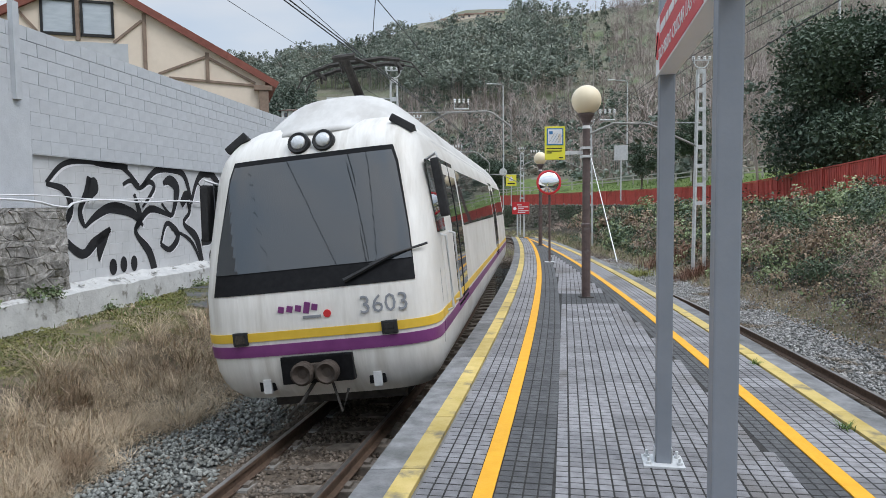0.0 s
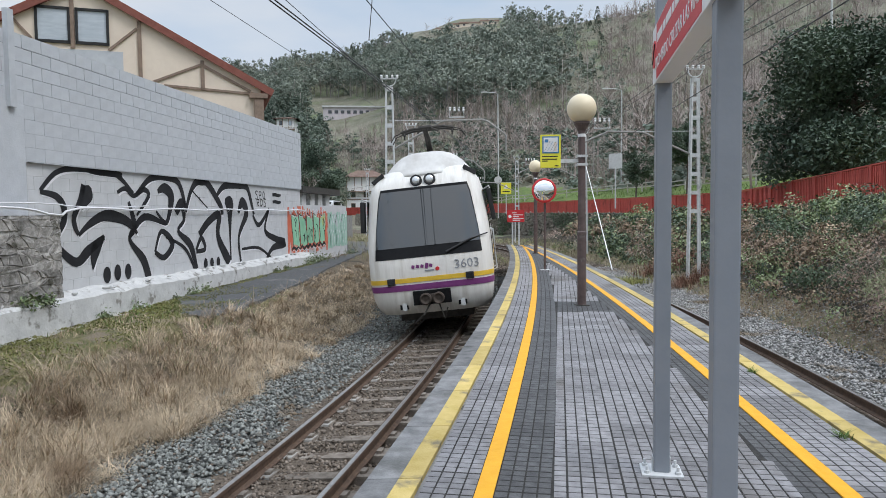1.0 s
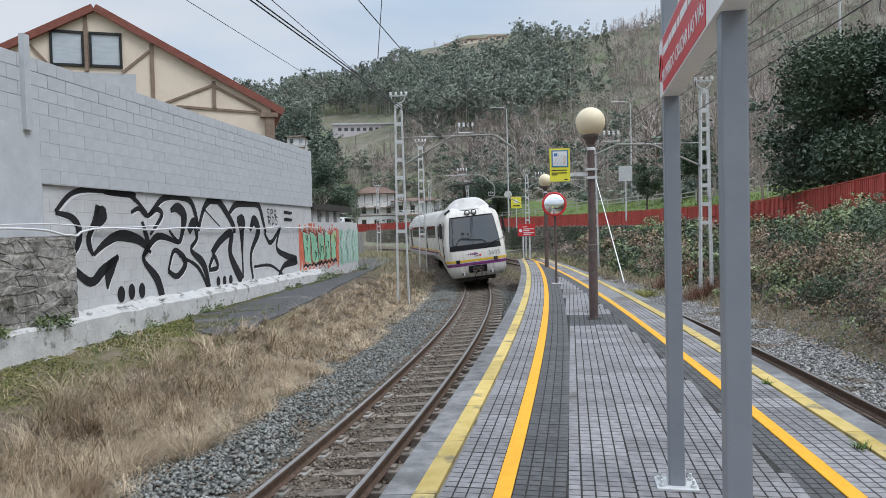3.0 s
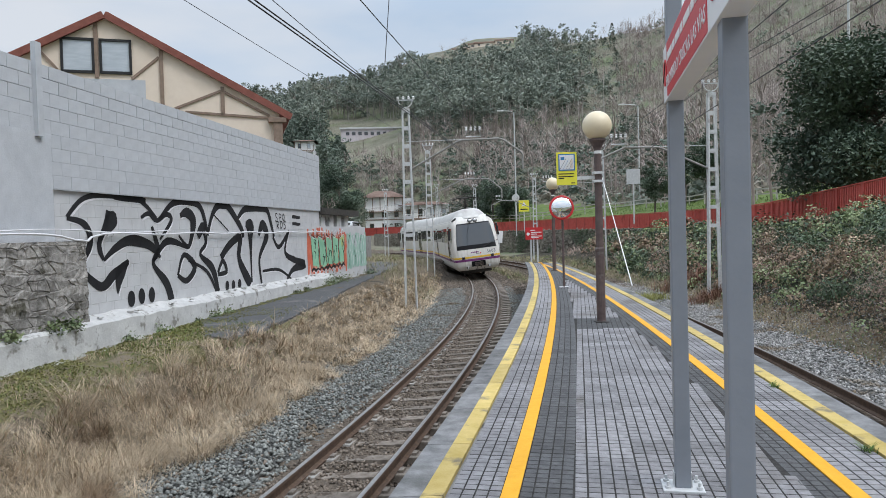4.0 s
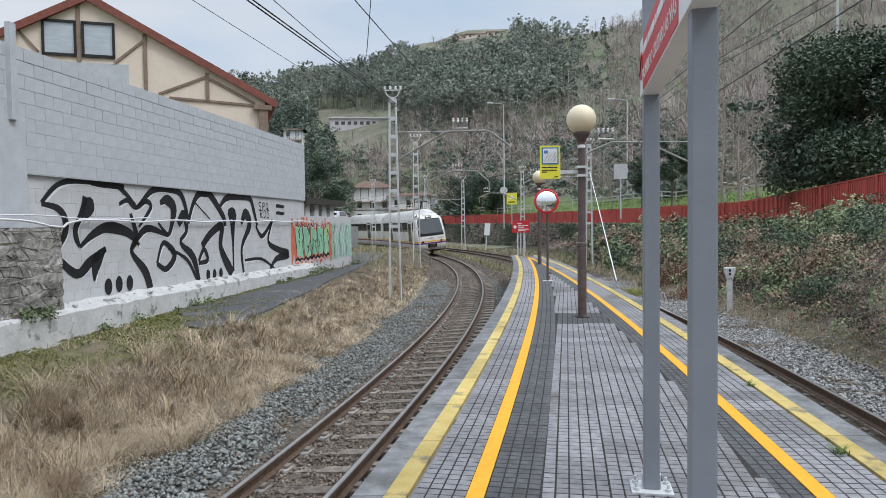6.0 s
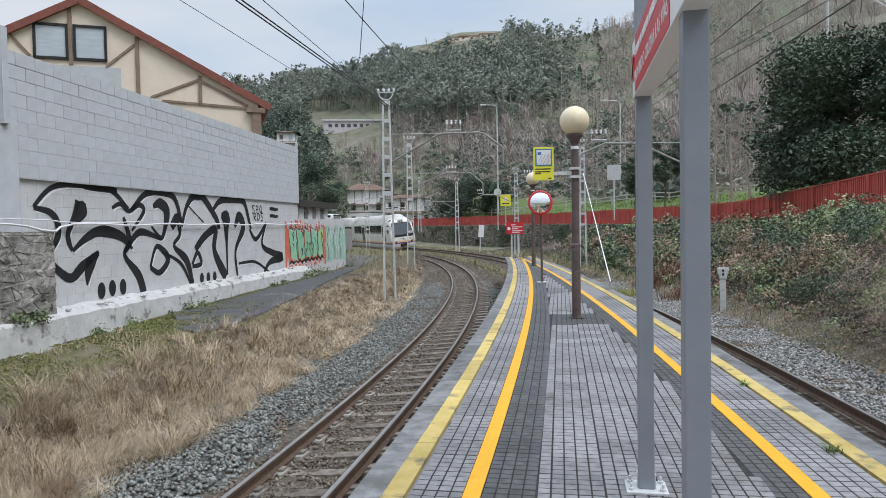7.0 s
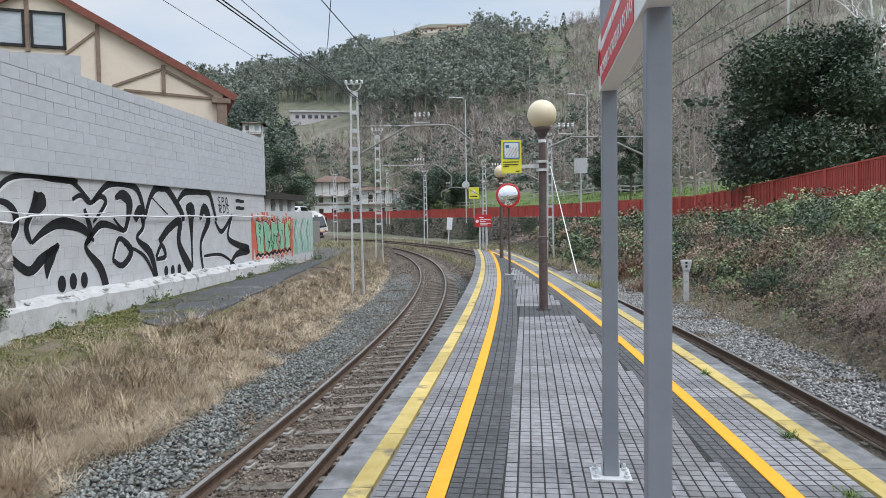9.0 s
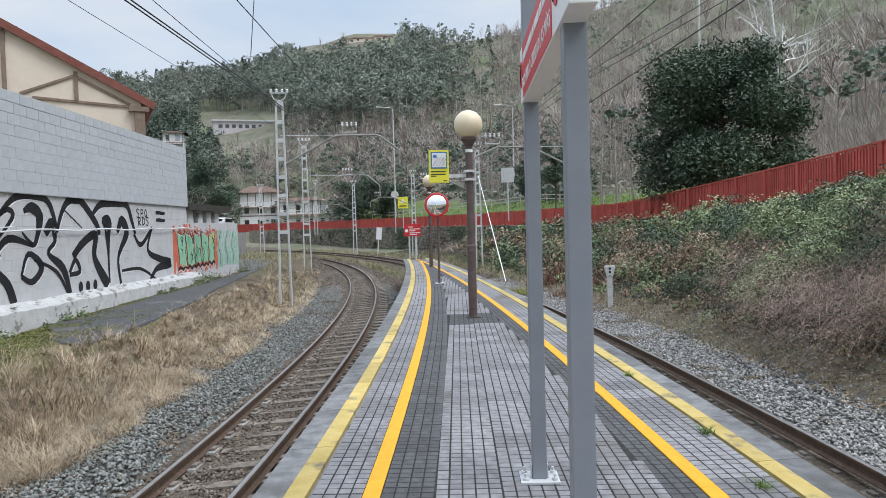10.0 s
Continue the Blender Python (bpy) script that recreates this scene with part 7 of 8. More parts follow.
def bare_tree(x, y, h, spread, seed, material, label, trunk=0.12, lean=(0, 0), levels=3, z=None, fork=5):
    r = random.Random(seed)
    z = zg(x, y, False) - 0.1 if z is None else z
    root = thing("bare_tree", label, "tree", pose(x, y, z))
    bm = bmesh.new()
    top = Vector((lean[0], lean[1], h))
    pts = [Vector((0, 0, 0)).lerp(top, t) + Vector((0.06 * h * 0.2 * math.sin(t * 7 + seed), 0, 0)) for t in (0, 0.25, 0.5, 0.75, 1)]
    add_tube(bm, pts, [trunk, trunk * 0.8, trunk * 0.6, trunk * 0.38, trunk * 0.12], 8, False)
    part("trunk", bm, M[material], root)
    bm = bmesh.new()

    def grow(p, d, ln, rad, lv):
        q = p + d * ln
        m = p.lerp(q, 0.5) + Vector((r.uniform(-1, 1), r.uniform(-1, 1), r.uniform(-0.3, 0.8))) * ln * 0.08
        add_tube(bm, [p, m, q], [rad, rad * 0.8, rad * 0.5], 4, False)
        if lv:
            for k in range(3):
                dd = (d + Vector((r.uniform(-1, 1), r.uniform(-1, 1), r.uniform(-0.2, 0.7))) * 0.75).normalized()
                grow(p.lerp(q, r.uniform(0.4, 1.0)), dd, ln * r.uniform(0.45, 0.7), rad * 0.5, lv - 1)

    for k in range(fork * 2):
        t = r.uniform(0.25, 0.95)
        p = Vector((0, 0, 0)).lerp(top, t)
        a = r.uniform(0, 6.28)
        d = Vector((math.cos(a), math.sin(a), r.uniform(0.2, 0.9))).normalized()
        grow(p, d, spread * (1.1 - 0.6 * t) * r.uniform(0.5, 0.8), trunk * 0.35 * (1.1 - 0.7 * t), levels - 1)
    part("crown", bm, M[material], root)
    return root


def polar(b, d):
    return d * math.sin(radians(b)), d * math.cos(radians(b))


x, y = polar(31.5, 35.0)
leafy_tree(x, y, 7.6, 8.4, 23, "leaf_dark", "broad dark evergreen tree beyond the fence", 0.5, 0.21, 62000, 0.14, None, 40, 0.42)
x, y = polar(36.7, 36.5)
bare_tree(x, y, 11.5, 3.6, 33, "birch", "leafless white-barked birch with fine branches", 0.20, (-1.5, 0.4), 4, None, 8)
for b, d, h, w, sd in ((18.6, 57, 6.2, 3.6, 41), (20.2, 58, 6.6, 3.4, 42), (16.3, 62, 4.6, 3.2, 43)):
    x, y = polar(b, d)
    leafy_tree(x, y, h, w, sd, "leaf_dark", "small dark evergreen with a bare lower trunk", 0.2, 0.16, 6000, 0.4)
for b, d, h, w, sd in ((-11.3, 92, 9.5, 6.5, 51), (-9.6, 95, 11.5, 7.5, 52), (-8.9, 138, 11.0, 9, 53), (-12.6, 88, 7.5, 6, 54)):
    x, y = polar(b, d)
    leafy_tree(x, y, h, w, sd, "leaf_dark", "tall dark evergreen behind the shed", 0.4, 0.26, 8500, 0.15, 0.2)
for b, d, h, w, sd in ((1.5, 103, 6.5, 7.5, 61), (3.2, 98, 5.5, 8, 62), (4.8, 94, 4.2, 6, 63)):
    x, y = polar(b, d)
    leafy_tree(x, y, h, w, sd, "leaf_dark", "dark evergreen shrub mass above the fence", 0.3, 0.26, 7000, 0.1)
for i, (b, d, h, sp) in enumerate(((23.5, 47, 6.5, 2.6), (24.8, 45, 5.8, 2.4), (22.4, 52, 8.0, 2.4), (26.2, 60, 11, 3.0), (21.5, 66, 12, 3.0), (24.0, 70, 13, 3.2), (28.0, 66, 12, 3.0), (19.6, 75, 12, 2.8), (-10.6, 62, 5.5, 2.4), (-11.6, 64, 6.0, 2.6))):
    x, y = polar(b, d)
    bare_tree(x, y, h, sp, 70 + i, "twig", "leafless grey tree with a haze of twigs", 0.09 + 0.004 * h, (0, 0), 4, None, 7)
# shrubs at the fence's foot
for i, (b, d, w) in enumerate(((14.2, 50, 1.6), (13.2, 52, 1.3), (3.2, 84, 2.2))):
    x, y = polar(b, d)
    lc = math.hypot(x - LC.x, y - LC.y)
    k = (FENCE_R - 0.8 - lc)
    x += k
    weed_clump(x, y, zg(x, y, False), w * 0.6, 300 + i, "leaf_ivy", "dense green shrub hanging over the bank")


def shrub(x, y, z, rx, rz, seed, m=2600):
    r = np.random.RandomState(seed)
    d = r.normal(size=(m, 3))
    d[:, 2] = np.abs(d[:, 2])
    d /= np.linalg.norm(d, axis=1, keepdims=True)
    k = 0.75 + 0.35 * np.array([noise.noise(Vector(tuple(q * 2.2 + seed))) for q in d]) + 0.2 * r.rand(m)
    c = np.array([x, y, z]) + d * k[:, None] * np.array([rx, rx, rz])
    quads_to("shrub", facing_quads(c, np.array([[x, y, z - 0.2]]), 0.05 + 0.05 * r.rand(m), r), 4, M["ivy_dark" if seed % 2 else "ivy_light"], "dense green shrub over the bank's top beside the fence", "shrub", kind="")


def facing_quads(c, o, size, r):
    """Leaf masses that face away from the middle of their clump."""
    nrm = (c - o) + r.normal(size=c.shape) * 0.35 * np.linalg.norm(c - o, axis=1, keepdims=True) + [0, 0, 1e-4]
    nrm /= np.linalg.norm(nrm, axis=1, keepdims=True)
    a = np.cross(nrm, r.normal(size=c.shape))
    a /= np.linalg.norm(a, axis=1, keepdims=True)
    b = np.cross(nrm, a)
    s = np.asarray(size)[:, None] / 2
    return np.stack([c - a * s, c - b * s * 0.8, c + a * s, c + b * s * 0.8], 1)


for b, rx, rz, sd in ((38.8, 0.75, 0.55, 301), (41.0, 0.9, 0.8, 303), (36.5, 0.6, 0.35, 305), (43.0, 0.8, 0.7, 302)):
    d = 10.0
    while math.hypot(polar(b, d)[0] - LC.x, polar(b, d)[1] - LC.y) < FENCE_R - 0.9:
        d += 0.1
    x, y = polar(b, d)
    shrub(x, y, zg(x, y, False) + 0.1, rx, rz, sd)


# tree kinds for the far woods, as plain arrays
def far_tree(kind, seed):
    r = np.random.RandomState(seed)
    if kind == "euc":
        h = 1.0
        lumps = [(r.normal() * 0.13, r.normal() * 0.13, 0.48 + 0.46 * r.rand(), 0.06 + 0.06 * r.rand(), 1 / 10) for _ in range(10)]
        c = crown_points(lumps, 220, r)
        o = np.concatenate([np.tile(np.array(u[:3]), (22, 1)) for u in lumps])
        size = 0.046
    elif kind == "pine":
        t = r.rand(170) ** 0.8
        a = r.rand(170) * 6.28
        rad = 0.22 * (1 - t) * (0.5 + 0.6 * r.rand(170)) + 0.01
        c = np.stack([rad * np.cos(a), rad * np.sin(a), 0.18 + 0.8 * t], 1)
        o = np.stack([0 * t, 0 * t, c[:, 2] - 0.12], 1)
        size = 0.055
    else:
        lumps = [(r.normal() * 0.25, r.normal() * 0.25, 0.15 + 0.4 * r.rand(), 0.18 + 0.12 * r.rand(), 1 / 6) for _ in range(6)]
        c = crown_points(lumps, 132, r)
        o = np.concatenate([np.tile(np.array(u[:3]), (22, 1)) for u in lumps])
        size = 0.11
    v = facing_quads(c, o, size * (0.7 + 0.7 * r.rand(len(c))), r)
    tr = []
    if kind != "bush":
        w = 0.012
        for a in range(2):
            d = np.array([math.cos(a * 1.57), math.sin(a * 1.57), 0]) * w
            tr.append(np.array([-d, d, d * 0.4 + [0, 0, 0.85], -d * 0.4 + [0, 0, 0.85]]))
    else:
        tr.append(np.zeros((4, 3)))
    return v, np.array(tr)


def far_bare(seed):
    r = np.random.RandomState(seed)
    out = []
    d = np.array([0.011, 0, 0])
    out.append([-d, d, d * 0.3 + [0, 0, 1], -d * 0.3 + [0, 0, 1]])
    for k in range(24):
        t = 0.18 + 0.75 * r.rand()
        a = r.rand() * 6.28
        ln = (0.34 - 0.2 * t) * (0.6 + 0.7 * r.rand())
        lat_ = r.uniform(0.25, 1.1)
        q = np.array([math.cos(a) * ln * lat_, math.sin(a) * ln * lat_, ln * r.uniform(0.5, 1.1)])
        p = np.array([0, 0, t])
        w = np.array([math.sin(a), -math.cos(a), 0]) * 0.0045
        out.append([p - w, p + w, p + q + w * 0.4, p + q - w * 0.4])
        for m in range(2):
            u = p + q * (0.4 + 0.5 * r.rand())
            q2 = q * 0.5 + r.normal(size=3) * ln * 0.25
            out.append([u - w * 0.6, u + w * 0.6, u + q2 + w * 0.3, u + q2 - w * 0.3])
    return np.array(out)


def far_twigs(seed):
    """A thicket of bare upright rods."""
    r = np.random.RandomState(seed)
    out = []
    for k in range(42):
        a, t = r.rand() * 6.28, r.rand()
        p = np.array([math.cos(a), math.sin(a), 0]) * 0.42 * math.sqrt(t)
        q = np.array([math.cos(a) * r.uniform(-0.1, 0.5), math.sin(a) * r.uniform(-0.1, 0.5), r.uniform(0.5, 1.1)])
        w = np.array([math.sin(a + 1.0), -math.cos(a + 1.0), 0]) * 0.012
        out.append([p - w, p + w, p + q + w * 0.3, p + q - w * 0.3])
    return np.array(out)


EUC = [far_tree("euc", i) for i in range(8)]
PINE = [far_tree("pine", 20 + i) for i in range(4)]
BUSH = [far_tree("bush", 40 + i) for i in range(5)]
BARE = [far_bare(60 + i) for i in range(6)]
RODS = [far_twigs(80 + i) for i in range(5)]
woods = {"leaf_euc": [], "leaf_dark": [], "twig": [], "trunk": [], "scrub": []}


def put(quads, x, y, z, h, w=1.0):
    a = rs.rand() * 6.28
    c, s = math.cos(a), math.sin(a)
    q = quads * h
    return np.stack([(q[..., 0] * c - q[..., 1] * s) * w + x, (q[..., 0] * s + q[..., 1] * c) * w + y, q[..., 2] + z], -1)


def plant(kind, i, x, y, z, h, w=1.0, leaf="leaf_euc"):
    if kind in ("euc", "pine"):
        fol, tr = EUC[i % 8] if kind == "euc" else PINE[i % 4]
        woods[leaf].append(put(fol, x, y, z - 0.5, h, w))
        woods["trunk"].append(put(tr, x, y, z - 0.5, h))
    elif kind == "bush":
        woods[leaf].append(put(BUSH[i % 5][0], x, y, z - 0.3, h, w))
    else:
        woods[leaf].append(put(BARE[i % 6] if kind == "bare" else RODS[i % 5], x, y, z - 0.3, h, w))


# Scrub brown raised in tone to stand for the haze before it.
M["scrub"] = surf("hazed_brown_scrub", (0.20, 0.178, 0.142), (0.36, 0.325, 0.272), 0.05, 0.9, 0.0, per_island=0.15, detail=3)
# A lighter copy of the evergreen leaf, with distance haze painted in.
M["leaf_pine"] = surf("hazed_pine_foliage", (0.07, 0.10, 0.078), (0.175, 0.212, 0.165), 0.16, 0.7, 0.0, per_island=0.2, detail=3)
M["grey_trunk"] = surf("pale_far_trunks", (0.30, 0.28, 0.26), (0.52, 0.49, 0.45), 0.1, 0.9, 0.0, per_island=0.3)
for i in range(9500):
    b = rs.uniform(-24, 50)
    d = math.sqrt(rs.uniform(62 ** 2, 440 ** 2))
    x, y = polar(b, d)
    q = math.hypot(x - LC.x, y - LC.y) - FENCE_R
    if q < 9 and d < 130 or (-9.5 < b < 0.6 and d < 150):
        continue
    z = zg(x, y, True)
    e = (z - 1.6) / d
    u = rs.rand()
    patch = noise.noise(Vector((x * 0.012, y * 0.012, 4.0)))
    if -10.5 < b < -3.6 and 0.095 < e < 0.165:
        if u < 0.25 and e < 0.12:
            plant("rods", i, x, y, z, rs.uniform(2, 3.5), 1.3, "twig")
        continue                                     # meadow round the long building
    top = ridge(b) - 0.028
    wooded = -25 < b + rs.normal() * 2.2 < 7.6 + 4 * patch and e > 0.135 + 0.03 * patch
    if -3.0 < b < 6.0 and e > top - 0.006 - 0.022 * smooth(-3.0, 0.5, b):
        if u < 0.16:
            plant("bush", i, x, y, z, rs.uniform(0.8, 1.8), 1.4, "scrub")
        continue                                     # bare grassy hilltop
    if wooded:
        if u < 0.60:
            plant("euc", i, x, y, z, rs.uniform(11, 19) * (0.8 if d > 370 else 1.0), 1.15)
        elif u < 0.70:
            plant("pine", i, x, y, z, rs.uniform(9, 16), 1.1, "leaf_dark")
        elif u < 0.82:
            plant("bare", i, x, y, z, rs.uniform(8, 13), 1.2, "twig")
        elif u < 0.9:
            plant("bush", i, x, y, z, rs.uniform(3, 5), 1.2, "leaf_dark")
    elif b < -9:
        plant("pine" if u < 0.5 else "euc", i, x, y, z, rs.uniform(8, 14), 1.2, "leaf_dark")
    elif e < 0.135:
        if u < 0.5:
            plant("bare", i, x, y, z, rs.uniform(5, 11), 1.3, "twig")
        elif u < 0.62:
            plant("euc", i, x, y, z, rs.uniform(5, 9), 1.5, "leaf_dark")
        elif u < 0.82:
            plant("rods", i, x, y, z, rs.uniform(2.0, 4.5), 1.3, "twig")
        elif d > 95:
            plant("bush", i, x, y, z, rs.uniform(1.6, 3.2), 1.2, "scrub")
    elif b < 14:
        # open bracken slope with single dark pines
        if u < 0.06:
            plant("pine", i, x, y, z, rs.uniform(6, 12), 1.7, "leaf_dark")
        elif u < 0.30 + 0.3 * patch:
            plant("bare", i, x, y, z, rs.uniform(5, 9), 1.4, "twig")
        elif u < 0.62:
            plant("bush", i, x, y, z, rs.uniform(0.9, 2.2), 1.5, "scrub" if u < 0.45 else "leaf_euc")
    else:
        if u < 0.22 + 0.3 * max(0, patch):
            plant("bare", i, x, y, z, rs.uniform(6, 11), 1.3, "twig")
        elif u < 0.62:
            plant("rods", i, x, y, z, rs.uniform(1.8, 4.0), 1.5, "twig")
        elif u < 0.72 and d > 95:
            plant("bush", i, x, y, z, rs.uniform(0.9, 2.2), 1.5, "scrub")
        elif u < 0.745:
            plant("euc", i, x, y, z, rs.uniform(5, 10), 1.3, "leaf_euc")
# bare thickets on the slope above the road
for i in range(1100):
    b, d = rs.uniform(23, 52), 34 + 90 * rs.rand() ** 1.3
    x, y = polar(b, d)
    q = math.hypot(x - LC.x, y - LC.y) - FENCE_R
    if q < 10 or noise.noise(Vector((x * 0.06, y * 0.06, 9.0))) < -0.18:
        continue
    plant("rods", i, x, y, zg(x, y), rs.uniform(0.7, 1.9), 1.5, "twig")
# a row of pale slender trunks below the woods
for i in range(34):
    b = rs.uniform(3.6, 8.8)
    d = 110.0
    while zg(*polar(b, d), False) < 1.6 + 0.098 * d and d < 300:
        d += 3
    x, y = polar(b, d + rs.uniform(-5, 5))
    plant("bare", i, x, y, zg(x, y), rs.uniform(5, 8.5), 0.7, "trunk")
# a stand of tall trees on the shoulder, and single ones on the skyline
for b, d, h in ((6.2, 352, 20), (6.9, 360, 16), (7.4, 350, 17), (8.6, 355, 23), (9.3, 362, 16), (5.6, 356, 13), (8.0, 366, 15), (10.0, 358, 12), (-11.5, 392, 17), (-11.0, 396, 15), (-17.7, 390, 14), (-4.4, 384, 15), (-5.4, 388, 13), (-4.0, 390, 12)):
    x, y = polar(b, d)
    plant("euc", int(b * 10) + 200, x, y, zg(x, y), h, 0.85)
for b, h in ((-0.6, 9), (0.2, 7), (1.3, 9), (8.9, 6), (10.2, 6), (-16.6, 9), (14.0, 7), (15.2, 6), (16.3, 8), (17.5, 7), (19.0, 9)):
    x, y = polar(b, 424)
    plant("bare", int(b * 10) + 200, x, y, zg(x, y), h, 1.9, "twig")
# shrubs crowding the slope behind the fence
for i in range(420):
    b = rs.uniform(-7, 24)
    q = rs.uniform(9, 60)
    d = 30.0
    while math.hypot(polar(b, d)[0] - LC.x, polar(b, d)[1] - LC.y) < FENCE_R + q and d < 260:
        d += 1.0
    x, y = polar(b, d)
    if -8.5 < b < 0 and d < 135:
        continue
    woods["leaf_dark" if i % 3 == 0 else "scrub" if i % 3 == 1 else "leaf_euc"].append(put(BUSH[i % 5][0], x, y, zg(x, y) - 0.4, rs.uniform(1.6, 3.8), 1.3))
# brush round the houses on the curve
for i in range(1300):
    b, d = rs.uniform(-12, 2.5), rs.uniform(60, 140)
    x, y = polar(b, d)
    q = math.hypot(x - LC.x, y - LC.y) - FENCE_R
    if q < 1.8 or (-9.5 < b < 0.6 and 96 < d < 152):
        continue
    h = rs.uniform(1.0, 2.2) if d < 96 and b < 0 else rs.uniform(2.0, 4.5)
    if d < 96 and -8.5 < b < -0.8 and h > 1.6:
        h = 1.2
    u = rs.rand()
    if u < 0.25 and d > 100:
        woods["twig"].append(put(BARE[i % 6], x, y, zg(x, y) - 0.3, h * 1.8, 1.5))
    else:
        woods["leaf_dark" if u < 0.6 else "scrub"].append(put(BUSH[i % 5][0], x, y, zg(x, y) - 0.4, h, 1.4))
for key, material, name, label in (("leaf_euc", "leaf_euc", "far_woods", "grey-green eucalyptus woods on the hill"), ("leaf_dark", "leaf_pine", "far_woods", "dark pine woods on the hill"),
                                   ("twig", "twig", "far_bare_trees", "bare grey winter trees on the slope"), ("trunk", "grey_trunk", "far_trunks", "pale trunks in the far woods"),
                                   ("scrub", "scrub", "far_scrub", "brown winter scrub on the hillside")):
    quads_to(name, np.concatenate(woods[key]), 4, M[material], label, "woods")

# ---- railing of the hill road ----
M["rail_pale"] = surf("weathered_pale_railing", (0.40, 0.385, 0.35), (0.55, 0.53, 0.49), 3, 0.85, 0.2, 20)
railing = thing("road_railing", "pale grey railing along the hill road", "railing", kind="structure")
a = -14.0
while a < 92:
    p, q = (ring_at(k, FENCE_R + 7.5 - 4.7 * smooth(30, 60, k)) for k in (a, a + 2.5))
    p.z, q.z = zg(p.x, p.y), zg(q.x, q.y)
    part("post", box(p.x - 0.05, p.x + 0.05, p.y - 0.05, p.y + 0.05, p.z - 0.2, p.z + 0.95), M["rail_pale"], railing)
    for h in (0.5, 0.88):
        bm = bmesh.new()
        add_bar(bm, p + Vector((0, 0, h)), q + Vector((0, 0, h)), 0.06, 0.10)
        part("rail", bm, M["rail_pale"], railing)
    a += 2.5

M["old_stone"] = surf("dark_old_stone", (0.10, 0.09, 0.072), (0.30, 0.272, 0.225), 3, 0.95, 0.8, 14, spots=(0.05, 0.055, 0.03), spot_scale=0.7, per_island=0.45, bump_dist=0.05)
# ---- retaining wall under the fence, far round the curve ----
retain = thing("retaining_wall", "old dark stone retaining wall below the fence", "wall", kind="structure")
n = 70
v, f = [], []
for i in range(n + 1):
    a = -40 + 138 * i / n
    p, b_ = ring_at(a, FENCE_R - 0.35), ring_at(a, FENCE_R - 0.9)
    t = fence_z(p.y) - 0.02
    g = -1.6 + fall(p.y)
    v += [(b_.x, b_.y, g), (p.x - 0.12, p.y, t), (p.x + 0.4, p.y, t)]
for i in range(n):
    f += [(3 * i, 3 * i + 3, 3 * i + 4, 3 * i + 1), (3 * i + 1, 3 * i + 4, 3 * i + 5, 3 * i + 2)]
mesh_ob("backing", v, f, M["old_stone"], retain)
rw = np.random.RandomState(77)
m_ = 5200
ra = -20 + 112 * rw.rand(m_)
rh = rw.rand(m_)
wx_, wy_, wz_ = [], [], []
for a_, h_ in zip(ra, rh):
    lo_, hi_ = ring_at(a_, FENCE_R - 0.92), ring_at(a_, FENCE_R - 0.44)
    t_, g_ = fence_z(lo_.y) - 0.05, -1.6 + fall(lo_.y)
    c_ = lo_.lerp(hi_, h_)
    wx_.append(c_.x), wy_.append(c_.y), wz_.append(g_ + (t_ - g_) * h_)
wx_, wy_, wz_ = np.array(wx_), np.array(wy_), np.array(wz_)
stones("rubble_facing", wx_, wy_, wz_, 0.13 + 0.10 * rw.rand(m_), "dark old stones of the retaining wall", "old_stone")
m_ = 42000
ra = -34 + 126 * rw.rand(m_)
rh = rw.rand(m_)
pt = np.array([noise.noise(Vector((a_ * 0.22, h_ * 0.8, 6.0))) for a_, h_ in zip(ra, rh)])
keep = pt > 0.06 + 0.25 * (rh < 0.8) - 0.50 * (ra < 22)
ra, rh = ra[keep], rh[keep]
cs_ = []
for a_, h_ in zip(ra, rh):
    c_ = ring_at(a_, FENCE_R - 1.0 + 0.5 * h_ - 0.35 * rw.rand())
    t_, g_ = fence_z(c_.y) - 0.02, -1.0 + fall(c_.y)
    cs_.append((c_.x, c_.y, g_ + (t_ - g_) * h_))
cs_ = np.array(cs_)
quads_to("wall_ivy", leaf_quads(cs_, (0.045 + 0.07 * rw.rand(len(cs_))) * np.clip(cs_[:, 1] / 22, 0.6, 1.5), 0.1, 0.8), 4, M["ivy_dark"], "ivy hanging over the retaining wall", "ivy")


